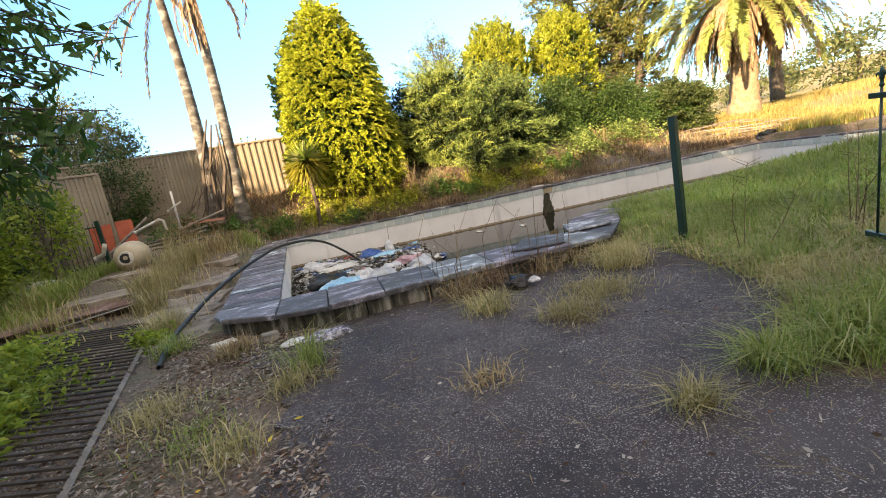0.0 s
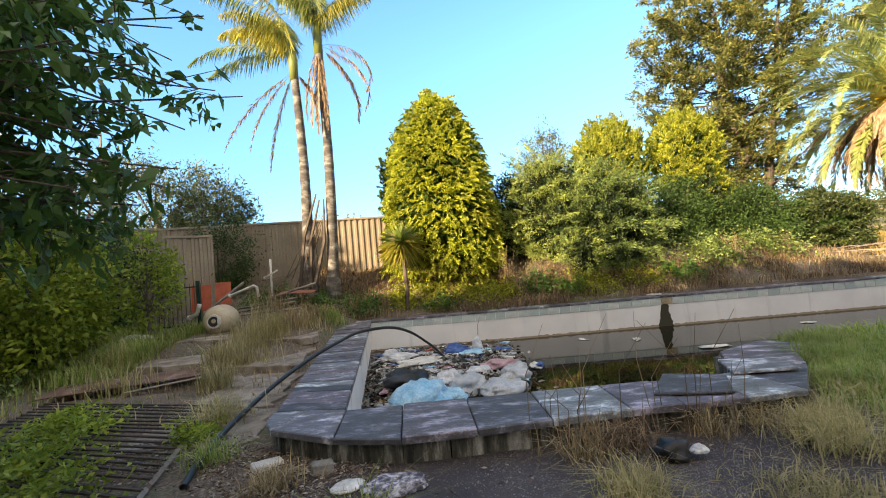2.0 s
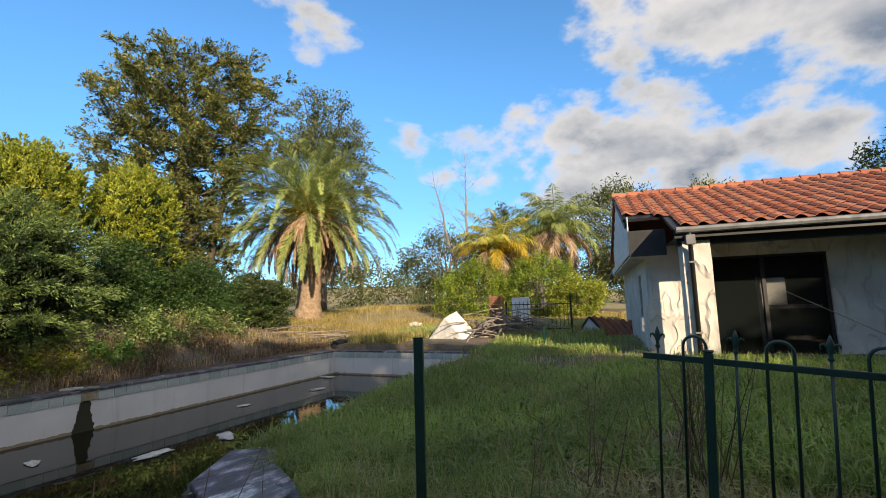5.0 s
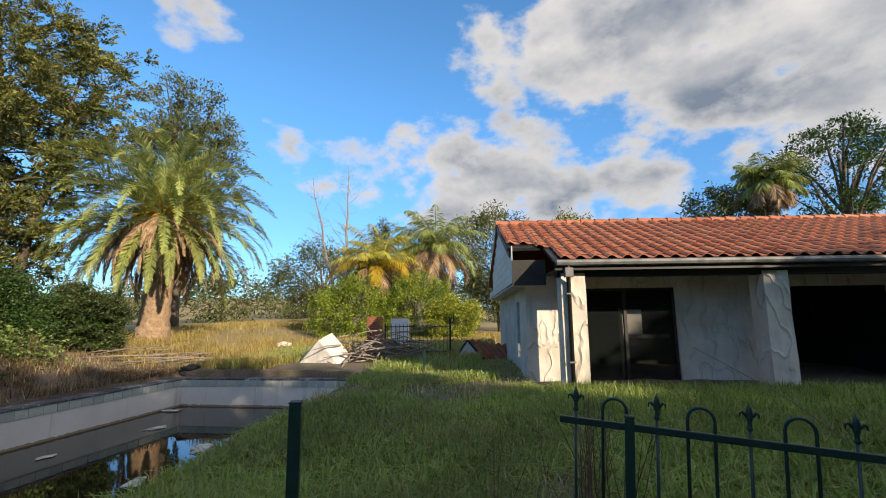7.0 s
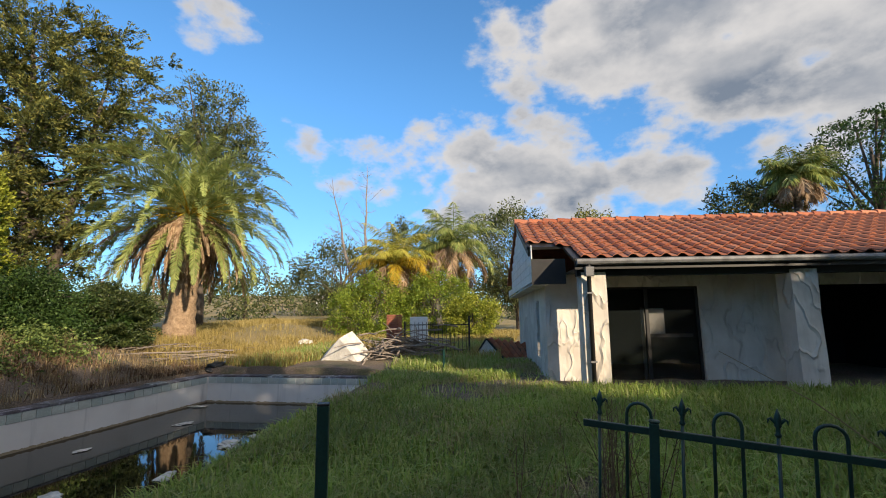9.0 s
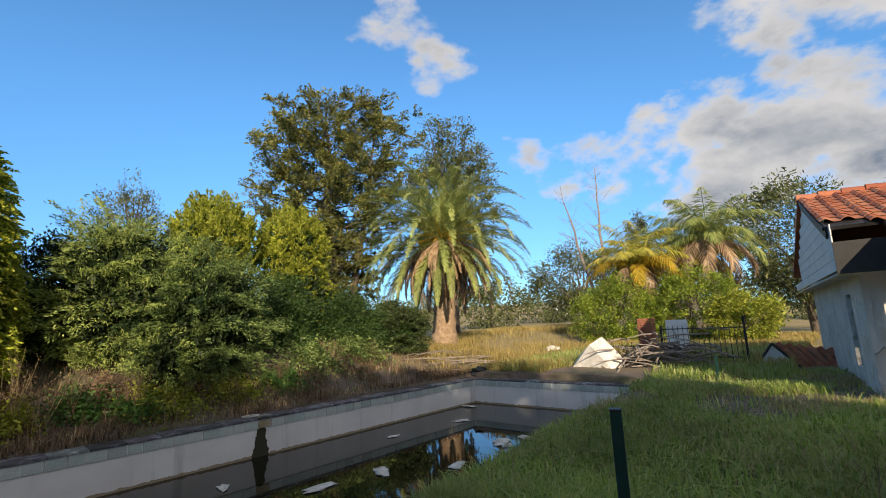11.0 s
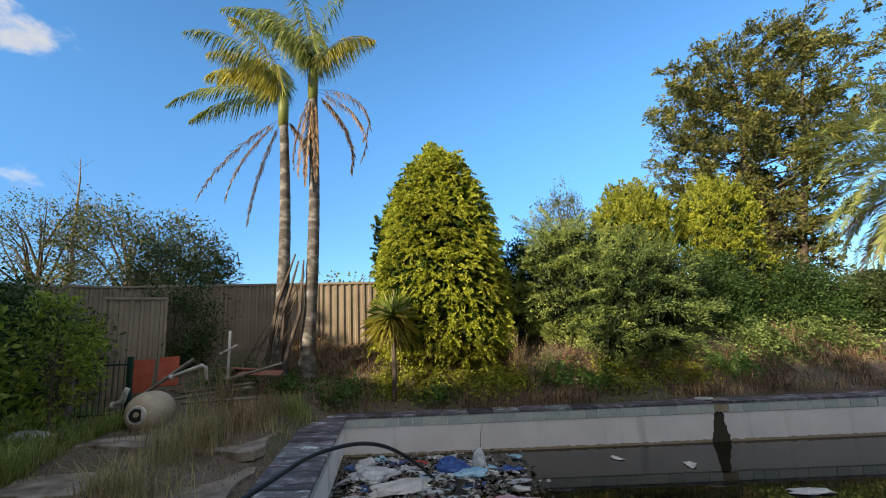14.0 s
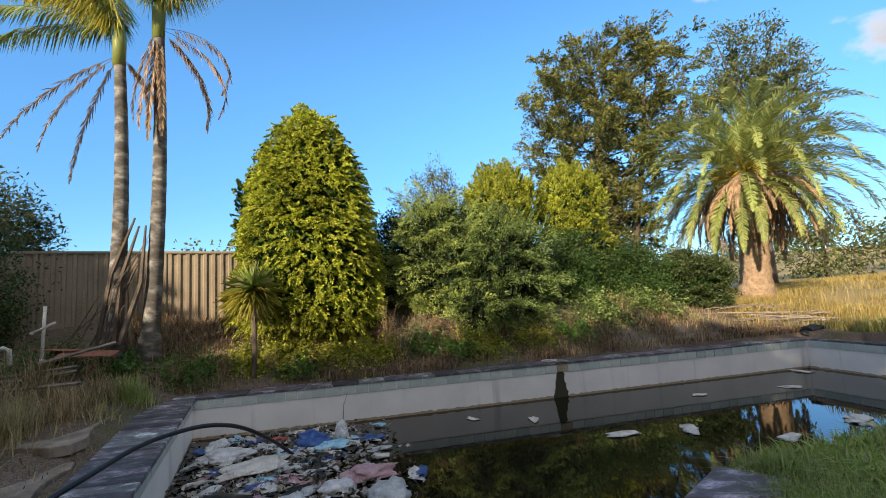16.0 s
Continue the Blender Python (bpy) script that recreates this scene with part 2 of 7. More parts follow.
def poolwall_build(nt, p):
    """Once-painted render: vertical runs of dirt, a scum line and a dark algae run below the spout."""
    runs, blot, fine = tex(nt, 3.0, 5, 0.6, stretch=(1, 1, 0.08)), tex(nt, 1.3, 5), tex(nt, 60, 3)
    c = ramp(nt, blot.outputs[0], [(0.3, (0.74, 0.71, 0.69)), (0.7, (0.86, 0.83, 0.80))])
    c = mixc(nt, ramp(nt, runs.outputs[0], [(0.56, (0, 0, 0)), (0.72, (0.7, 0.7, 0.7))]), c, (0.42, 0.41, 0.40))
    co = nt.nodes.new("ShaderNodeTexCoord"); sp = nt.nodes.new("ShaderNodeSeparateXYZ")
    nt.links.new(co.outputs["Object"], sp.inputs[0])

    def ma(op, a, b):
        m = nt.nodes.new("ShaderNodeMath"); m.operation = op
        for i, v in ((0, a), (1, b)):
            if isinstance(v, (int, float)):
                m.inputs[i].default_value = v
            else:
                nt.links.new(v, m.inputs[i])
        return m.outputs[0]
    wob = ma("MULTIPLY", ma("SUBTRACT", tex(nt, 9, 4).outputs[0], 0.5), 0.14)
    scum = ma("LESS_THAN", ma("ADD", sp.outputs[2], ma("MULTIPLY", wob, 0.6)), -0.475)
    c = mixc(nt, scum, c, (0.34, 0.27, 0.185))
    halfw = ma("MULTIPLY_ADD", ma("SUBTRACT", 0.1, sp.outputs[2]), 0.20)
    halfw.node.inputs[2].default_value = 0.06
    d = ma("ABSOLUTE", ma("ADD", ma("SUBTRACT", sp.outputs[0], 6.27), wob), 0)
    stain = ma("MULTIPLY", ma("LESS_THAN", d, halfw), ma("LESS_THAN", sp.outputs[2], 0.09))
    stain = ma("MULTIPLY", stain, ma("GREATER_THAN", sp.outputs[1], 12.0))
    c = mixc(nt, stain, c, (0.045, 0.040, 0.022))
    nt.links.new(c, p.inputs["Base Color"])
    p.inputs["Roughness"].default_value = 0.8
    bump(nt, p, fine.outputs[0], 0.2, 0.003)


def water_build(nt, p):
    n = tex(nt, 6, 3)
    p.inputs["Base Color"].default_value = (0.012, 0.011, 0.006, 1)
    p.inputs["Roughness"].default_value = 0.025
    p.inputs["IOR"].default_value = 1.33
    p.inputs["Specular IOR Level"].default_value = 0.85
    bump(nt, p, n.outputs[0], 0.02, 0.01)


def stucco_build(nt, p):
    """White render combed in curved trowel strokes."""
    w, blot, runs = tex(nt, 2.6, 2, 0.4, stretch=(1, 1, 0.55)), tex(nt, 1.5, 6), tex(nt, 5, 4, stretch=(1, 1, 0.12))
    c = ramp(nt, blot.outputs[0], [(0.3, (0.52, 0.47, 0.41)), (0.65, (0.70, 0.655, 0.59))])
    c = mixc(nt, ramp(nt, runs.outputs[0], [(0.55, (0, 0, 0)), (0.75, (0.5, 0.5, 0.5))]), c, (0.42, 0.38, 0.33))
    nt.links.new(c, p.inputs["Base Color"])
    p.inputs["Roughness"].default_value = 0.85
    line = ramp(nt, w.outputs[0], [(0.43, (0, 0, 0)), (0.50, (1, 1, 1)), (0.53, (0.35, 0.35, 0.35)), (0.62, (0, 0, 0))])
    bump(nt, p, line, 0.9, 0.04)


def slate_build(nt, p):
    o = nt.nodes.new("ShaderNodeObjectInfo")
    c = ramp(nt, o.outputs["Random"], [(0, (0.045, 0.044, 0.050)), (0.35, (0.085, 0.085, 0.093)), (0.7, (0.13, 0.112, 0.128)), (1, (0.19, 0.21, 0.205))])
    n, s = tex(nt, 5.5, 7, 0.72, stretch=(0.7, 1.5, 1)), tex(nt, 55, 4)
    c = mixc(nt, 1.0, c, ramp(nt, n.outputs[0], [(0.32, (0.5, 0.5, 0.52)), (0.50, (0.95, 0.95, 1.0)), (0.545, (1.5, 1.5, 1.6)), (0.60, (3.0, 3.1, 3.3)), (0.68, (4.6, 4.7, 5.1))]), "MULTIPLY")
    c = mixc(nt, 0.5, c, ramp(nt, s.outputs[0], [(0.3, (0.6, 0.6, 0.6)), (0.7, (1.3, 1.3, 1.3))]), "MULTIPLY")
    nt.links.new(c, p.inputs["Base Color"])
    p.inputs["Roughness"].default_value = 0.55
    bump(nt, p, n.outputs[0], 0.8, 0.012)


def glass_build(nt, p):
    p.inputs["Base Color"].default_value = (0.02, 0.025, 0.025, 1)
    p.inputs["Roughness"].default_value = 0.04
    p.inputs["Alpha"].default_value = 0.28


M = dict(
    asphalt=material("asphalt", asphalt_build), ground=material("soil", ground_build), poolwall=material("pool_render", poolwall_build),
    water=material("pool_water", water_build), stucco=material("white_stucco", stucco_build), slate=material("slate", slate_build), glass=material("dark_glass", glass_build),
    concrete=grainy("concrete", [(0.10, 0.095, 0.085), (0.26, 0.245, 0.225), (0.42, 0.40, 0.37)], 5, 70),
    slab=grainy("weathered_slab", [(0.11, 0.085, 0.065), (0.25, 0.21, 0.17), (0.40, 0.35, 0.29)], 3.2, 90, bumpy=0.6),
    mossy=grainy("stained_kerb", [(0.018, 0.018, 0.013), (0.085, 0.08, 0.062), (0.40, 0.385, 0.345)], 4.0, 60, spread=0.30, stretch=(2.6, 2.6, 0.5)),
    tile=by_object("pool_tile", [(0.40, 0.46, 0.445), (0.48, 0.55, 0.52), (0.58, 0.61, 0.57), (0.44, 0.51, 0.51)], 0.4, 50, 0.15, grime=(0.40, 0.40, 0.36)),
    fence=grainy("steel_fence", [(0.22, 0.178, 0.13), (0.33, 0.275, 0.205)], 1.2, 40, 0.6, bumpy=0.05),
    green=grainy("green_paint", [(0.006, 0.028, 0.022), (0.012, 0.052, 0.040)], 7, 60, 0.38, bumpy=0.1),
    rooftile=by_object("terracotta", [(0.30, 0.085, 0.04), (0.40, 0.125, 0.058), (0.47, 0.19, 0.10), (0.34, 0.115, 0.07)], 0.8, 30, 0.3, grime=(0.16, 0.10, 0.075)),
    white=grainy("white_paint", [(0.66, 0.66, 0.65), (0.80, 0.80, 0.79)], 3, 50, 0.6, bumpy=0.08),
    offwhite=grainy("dirty_white", [(0.48, 0.46, 0.42), (0.74, 0.72, 0.68)], 4, 40, 0.75, bumpy=0.15),
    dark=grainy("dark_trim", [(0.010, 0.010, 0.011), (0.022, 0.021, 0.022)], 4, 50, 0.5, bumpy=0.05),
    rust=grainy("rusty_sheet", [(0.05, 0.022, 0.014), (0.15, 0.075, 0.05), (0.24, 0.17, 0.14)], 3, 50, 0.8),
    orange=grainy("orange_board", [(0.27, 0.05, 0.022), (0.40, 0.095, 0.045)], 5, 50, 0.8, bumpy=0.1),
    brick=grainy("red_brick", [(0.22, 0.07, 0.045), (0.36, 0.14, 0.09)], 8, 70, 0.9),
    timber=grainy("grey_timber", [(0.12, 0.10, 0.085), (0.30, 0.265, 0.225)], 4, 80, 0.85, stretch=(1, 1, 0.15)),
    bark=grainy("bark", [(0.055, 0.042, 0.033), (0.15, 0.12, 0.095)], 7, 40, 0.9, bumpy=0.7, stretch=(1, 1, 0.3), dist=0.02),
    palmbark=grainy("palm_bark", [(0.05, 0.046, 0.042), (0.10, 0.092, 0.084), (0.30, 0.295, 0.28)], 3, 30, 0.9, bumpy=0.4, stretch=(1, 1, 2.2), dist=0.01),
    datebark=grainy("date_bark", [(0.20, 0.13, 0.08), (0.40, 0.29, 0.19)], 6, 25, 0.95, bumpy=0.8, dist=0.03),
    deadwood=grainy("dead_wood", [(0.16, 0.13, 0.11), (0.34, 0.29, 0.25)], 8, 60, 0.9),
    tank=grainy("beige_plastic", [(0.40, 0.33, 0.22), (0.56, 0.48, 0.35)], 3, 60, 0.6, bumpy=0.1),
    black=grainy("black_poly", [(0.008, 0.009, 0.011), (0.02, 0.022, 0.026)], 4, 60, 0.4, bumpy=0.05),
    metal=grainy("grey_metal", [(0.12, 0.12, 0.125), (0.24, 0.24, 0.245)], 4, 60, 0.5, bumpy=0.1, metal=0.3),
    bag_white=grainy("white_plastic", [(0.42, 0.43, 0.45), (0.74, 0.75, 0.77)], 9, 40, 0.35, bumpy=0.2),
    bag_grey=grainy("grey_plastic", [(0.34, 0.36, 0.38), (0.52, 0.54, 0.56)], 6, 40, 0.35, bumpy=0.2),
    bag_blue=grainy("pale_blue_plastic", [(0.16, 0.42, 0.62), (0.45, 0.68, 0.82)], 5, 40, 0.4, bumpy=0.2),
    bag_deep=grainy("deep_blue_plastic", [(0.012, 0.035, 0.20), (0.06, 0.16, 0.42)], 8, 40, 0.4, bumpy=0.2),
    bag_pink=grainy("faded_pink_cloth", [(0.35, 0.20, 0.24), (0.52, 0.36, 0.38)], 8, 40, 0.9, bumpy=0.2),
    bag_red=grainy("red_plastic", [(0.36, 0.04, 0.03), (0.5, 0.08, 0.06)], 8, 40, 0.5, bumpy=0.2),
    litter=by_object("litter", [(0.6, 0.6, 0.6), (0.35, 0.3, 0.24), (0.2, 0.35, 0.5), (0.7, 0.7, 0.68), (0.1, 0.09, 0.08)], 0.6),
    straw=leafy("dry_straw", [(0.22, 0.155, 0.085), (0.36, 0.275, 0.155), (0.48, 0.39, 0.245)], 0.8, 0.2, 0.15),
    strawdark=leafy("dead_weeds", [(0.10, 0.065, 0.045), (0.20, 0.135, 0.09), (0.32, 0.235, 0.16)], 0.85, 0.15, 0.1),
    grass=leafy("green_grass", [(0.17, 0.26, 0.05), (0.27, 0.37, 0.085), (0.40, 0.46, 0.15), (0.52, 0.48, 0.26)], 0.55, 0.45),
    grass_lush=leafy("lush_grass", [(0.18, 0.27, 0.05), (0.28, 0.39, 0.08), (0.40, 0.48, 0.13), (0.48, 0.48, 0.21)], 0.5, 0.45),
    grassdry=leafy("drying_grass", [(0.28, 0.27, 0.11), (0.46, 0.40, 0.20), (0.62, 0.53, 0.33)], 0.65, 0.4, 0.2),
    paddock=leafy("paddock_grass", [(0.27, 0.215, 0.07), (0.42, 0.33, 0.12), (0.50, 0.41, 0.19)], 0.8, 0.3, 0.1),
    leaf_near=leafy("broad_leaf", [(0.045, 0.11, 0.022), (0.075, 0.165, 0.035), (0.14, 0.25, 0.06)], 0.38, 0.4, 0.5),
    date_frond=leafy("date_frond", [(0.18, 0.24, 0.065), (0.31, 0.36, 0.11), (0.46, 0.48, 0.17)], 0.5, 0.3, 0.4),
    bars=grainy("old_iron", [(0.022, 0.018, 0.016), (0.075, 0.058, 0.046)], 6, 60, 0.75),
    # lit juniper tone: sunlight is put into this paler leaf colour
    leaf_jun_lit=leafy("lit_juniper_leaf", [(0.17, 0.24, 0.06), (0.33, 0.42, 0.11), (0.50, 0.56, 0.18)], 0.6, 0.3),
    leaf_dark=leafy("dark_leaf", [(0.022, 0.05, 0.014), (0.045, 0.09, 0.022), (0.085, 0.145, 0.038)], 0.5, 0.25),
    leaf_cone=leafy("cone_leaf", [(0.17, 0.22, 0.024), (0.33, 0.38, 0.04), (0.49, 0.53, 0.06), (0.62, 0.62, 0.09)], 0.5, 0.4),
    leaf_jun=leafy("juniper_leaf", [(0.06, 0.10, 0.03), (0.14, 0.21, 0.06), (0.28, 0.35, 0.11)], 0.6, 0.25),
    leaf_yellow=leafy("yellow_leaf", [(0.15, 0.19, 0.025), (0.30, 0.34, 0.04), (0.48, 0.49, 0.08)], 0.55, 0.4),
    leaf_big=leafy("cypress_leaf", [(0.07, 0.09, 0.028), (0.14, 0.155, 0.042), (0.25, 0.25, 0.065), (0.36, 0.33, 0.09)], 0.6, 0.25),
    # near-black leaf tone with the shade of crown hearts and hollows in it
    leaf_shade=leafy("leaf_shade_tone", [(0.010, 0.020, 0.008), (0.022, 0.040, 0.013), (0.035, 0.060, 0.02)], 0.6, 0.1),
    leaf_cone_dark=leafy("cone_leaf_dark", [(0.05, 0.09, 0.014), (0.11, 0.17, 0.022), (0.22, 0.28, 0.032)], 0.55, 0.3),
    # shaded juniper tone: crown shade is put into this leaf colour
    leaf_jun_shade=leafy("juniper_leaf_shade", [(0.014, 0.034, 0.012), (0.03, 0.062, 0.02), (0.06, 0.10, 0.034)], 0.6, 0.15),
    leaf_cyp_dark=leafy("cypress_leaf_dark", [(0.05, 0.07, 0.028), (0.10, 0.12, 0.04), (0.17, 0.18, 0.055)], 0.6, 0.25),
    leaf_lowshrub=leafy("glossy_shrub_leaf", [(0.02, 0.038, 0.012), (0.045, 0.07, 0.022), (0.11, 0.135, 0.04)], 0.5, 0.2),
    leaf_gum=leafy("gum_leaf", [(0.055, 0.08, 0.028), (0.11, 0.135, 0.05), (0.20, 0.20, 0.085)], 0.5, 0.25),
    leaf_bright=leafy("hedge_leaf", [(0.13, 0.21, 0.025), (0.25, 0.34, 0.045), (0.40, 0.45, 0.07)], 0.5, 0.4),
    leaf_gold=leafy("gold_frond", [(0.36, 0.24, 0.02), (0.52, 0.36, 0.035), (0.30, 0.27, 0.04)], 0.5, 0.4),
    frond=leafy("palm_frond", [(0.14, 0.20, 0.05), (0.26, 0.31, 0.085), (0.43, 0.44, 0.15)], 0.45, 0.3, 0.4),
    frond_yellow=leafy("yellow_frond", [(0.32, 0.34, 0.06), (0.48, 0.44, 0.08), (0.58, 0.49, 0.10)], 0.5, 0.35),
    frond_dead=leafy("dead_frond", [(0.24, 0.155, 0.095), (0.38, 0.27, 0.175), (0.50, 0.38, 0.27)], 0.8, 0.2, 0.1),
    dryleaf=leafy("leaf_litter", [(0.07, 0.045, 0.035), (0.14, 0.10, 0.08), (0.30, 0.25, 0.22), (0.50, 0.46, 0.42), (0.20, 0.09, 0.05)], 0.8, 0.1, 0.15),
    yellowleaf=leafy("fallen_yellow_leaf", [(0.60, 0.44, 0.04), (0.66, 0.50, 0.08)], 0.6, 0.1),
)

# ---------- building helpers ----------


def mesh_ob(name, verts, faces, mat, parent=None, smooth=False):
    me = bpy.data.meshes.new(name)
    me.from_pydata([tuple(v) for v in verts], [], faces)
    me.materials.append(mat)
    if smooth:
        me.shade_smooth()
    ob = new(name, me)
    if parent is not None:
        ob.parent = parent
    return ob


def part(name, bm, mat, parent=None, label="", smooth=False):
    """One bmesh as one mesh object, under a thing or a part."""
    me = bpy.data.meshes.new(name)
    bm.to_mesh(me)
    bm.free()
    me.materials.append(mat)
    if smooth:
        me.shade_smooth()
    ob = new(name, me)
    if parent is not None:
        ob.parent = parent
    if label:
        ob["label"] = label
    return ob


def thing(name, label, category, m=None, group="", kind=""):
    ob = new(name)
    ob.empty_display_size = 0.1
    if m is not None:
        ob.matrix_world = m
    return tagged(ob, label, category, group, kind)


def box_bm(x0, x1, y0, y1, z0, z1, bevel=0.0, bm=None):
    bm2 = bmesh.new()
    bmesh.ops.create_cube(bm2, size=1)
    bmesh.ops.scale(bm2, vec=(x1 - x0, y1 - y0, z1 - z0), verts=bm2.verts)
    bmesh.ops.translate(bm2, vec=((x0 + x1) / 2, (y0 + y1) / 2, (z0 + z1) / 2), verts=bm2.verts)
    if bevel:
        bmesh.ops.bevel(bm2, geom=bm2.edges[:], offset=bevel, segments=1, affect="EDGES")
    if bm is None:
        return bm2
    tmp = bpy.data.meshes.new("tmp")
    bm2.to_mesh(tmp); bm2.free(); bm.from_mesh(tmp); bpy.data.meshes.remove(tmp)
    return bm


def tube_data(points, radii, sides=8, cap=True):
    """Verts and faces of a tube along the points."""
    pts = [Vector(p) for p in points]
    if isinstance(radii, (int, float)):
        radii = [radii] * len(pts)
    V, F = [], []
    up = Vector((0, 0, 1))
    last = None
    for i, p in enumerate(pts):
        d = (pts[min(i + 1, len(pts) - 1)] - pts[max(i - 1, 0)]).normalized()
        if last is None:
            a = d.cross(up if abs(d.z) < 0.9 else Vector((1, 0, 0))).normalized()
        else:
            a = (last - d * last.dot(d)).normalized()
        last = a
        b = d.cross(a)
        for k in range(sides):
            w = 2 * math.pi * k / sides
            V.append(p + (a * math.cos(w) + b * math.sin(w)) * radii[i])
    for i in range(len(pts) - 1):
        for k in range(sides):
            k2 = (k + 1) % sides
            F.append((i * sides + k, i * sides + k2, (i + 1) * sides + k2, (i + 1) * sides + k))
    if cap:
        F.append(tuple(range(sides))[::-1])
        F.append(tuple((len(pts) - 1) * sides + k for k in range(sides)))
    return V, F


def tube(name, points, radii, mat, parent=None, sides=8, label=""):
    V, F = tube_data(points, radii, sides)
    ob = mesh_ob(name, V, F, mat, parent, smooth=sides > 6)
    if label:
        ob["label"] = label
    return ob


def tubes(name, runs, mat, parent=None, sides=4):
    """Many twigs of one part."""
    V, F = [], []
    for pts, radii in runs:
        v, f = tube_data(pts, radii, sides, cap=False)
        o = len(V)
        V += v
        F += [tuple(i + o for i in q) for q in f]
    return mesh_ob(name, V, F, mat, parent, smooth=True)


def polys_np(name, P, k, mat, parent=None):
    """P: (n, k, 3) corners of n polygons that share nothing."""
    n = len(P)
    me = bpy.data.meshes.new(name)
    me.vertices.add(n * k)
    me.vertices.foreach_set("co", np.ascontiguousarray(P, dtype=np.float32).reshape(-1))
    me.loops.add(n * k)
    me.loops.foreach_set("vertex_index", np.arange(n * k, dtype=np.int32))
    me.polygons.add(n)
    me.polygons.foreach_set("loop_start", np.arange(0, n * k, k, dtype=np.int32))
    me.update(calc_edges=True)
    me.materials.append(mat)
    ob = new(name, me)
    if parent is not None:
        ob.parent = parent
    return ob


def unit(v):
    return v / np.maximum(np.linalg.norm(v, axis=-1, keepdims=True), 1e-9)


def leaves(name, centres, along, length, width, mat, parent, rng, droop=0.25):
    """Pointed leaves, folded along the rib: one quad kite each."""
    n = len(centres)
    along = unit(along)
    r = unit(rng.normal(size=(n, 3)))
    side = unit(np.cross(along, r))
    nor = np.cross(side, along)
    L = (length * (0.6 + 0.8 * rng.random(n)))[:, None]
    W = (width * (0.6 + 0.8 * rng.random(n)))[:, None]
    base = centres - along * L * 0.5
    tip = centres + along * L * 0.5 - np.array([0, 0, 1]) * L * droop * rng.random((n, 1))
    mid = centres + nor * W * 0.25
    P = np.stack([base, mid + side * W * 0.5, tip, mid - side * W * 0.5], axis=1)
    return polys_np(name, P, 4, mat, parent)


def blades(name, xy, z, height, mat, rng, lean=0.45, width=0.007, parent=None):
    """Blades of grass: a bent strip that narrows to a point (a quad and a tip each)."""
    n = len(xy)
    h = height * (0.45 + 0.85 * rng.random(n)) if np.ndim(height) == 0 else height * (0.6 + 0.6 * rng.random(n))
    a = rng.random(n) * 2 * np.pi
    d = np.stack([np.cos(a), np.sin(a)], 1)
    s = np.stack([-d[:, 1], d[:, 0]], 1)
    base = np.concatenate([xy, z[:, None] - 0.02], 1)
    ln = lean * (0.2 + rng.random(n) ** 1.5 * 1.6)
    mid = base + np.concatenate([d * (ln * h * 0.3)[:, None], (h * 0.6)[:, None]], 1)
    tip = base + np.concatenate([d * (ln * h)[:, None], (h * (1.0 - 0.25 * ln))[:, None]], 1)
    w = (width * (0.6 + 0.8 * rng.random(n)))[:, None]
    S = np.concatenate([s, np.zeros((n, 1))], 1) * w
    V = np.stack([base - S, base + S, mid + S * 0.8, tip, mid - S * 0.8], 1).reshape(-1, 3)
    idx = np.arange(n) * 5
    me = bpy.data.meshes.new(name)
    me.vertices.add(n * 5)
    me.vertices.foreach_set("co", V.astype(np.float32).reshape(-1))
    loops = (idx[:, None] + np.array([0, 1, 2, 4, 4, 2, 3])).reshape(-1)
    me.loops.add(len(loops))
    me.loops.foreach_set("vertex_index", loops.astype(np.int32))
    starts = (np.arange(n)[:, None] * 7 + np.array([0, 4])).reshape(-1)
    me.polygons.add(2 * n)
    me.polygons.foreach_set("loop_start", starts.astype(np.int32))
    me.update(calc_edges=True)
    me.materials.append(mat)
    ob = new(name, me)
    if parent is not None:
        ob.parent = parent
    return ob


def smooth(v, a, b):
    t = np.clip((np.asarray(v, float) - a) / (b - a), 0, 1)
    return t * t * (3 - 2 * t)


# ---------- the lie of the land ----------
POOL = [(0.05, 6.02), (3.55, 6.10), (3.95, 6.95), (4.7, 7.35), (13.5, 7.6), (13.3, 13.0), (-0.9, 13.0)]


def inside(poly, x, y):
    x, y = np.asarray(x, float), np.asarray(y, float)
    hit = np.zeros(x.shape, bool)
    for (x0, y0), (x1, y1) in zip(poly, poly[1:] + poly[:1]):
        c = (y0 > y) != (y1 > y)
        hit ^= c & (x < (x1 - x0) * (y - y0) / (y1 - y0 if y1 != y0 else 1e-9) + x0)
    return hit


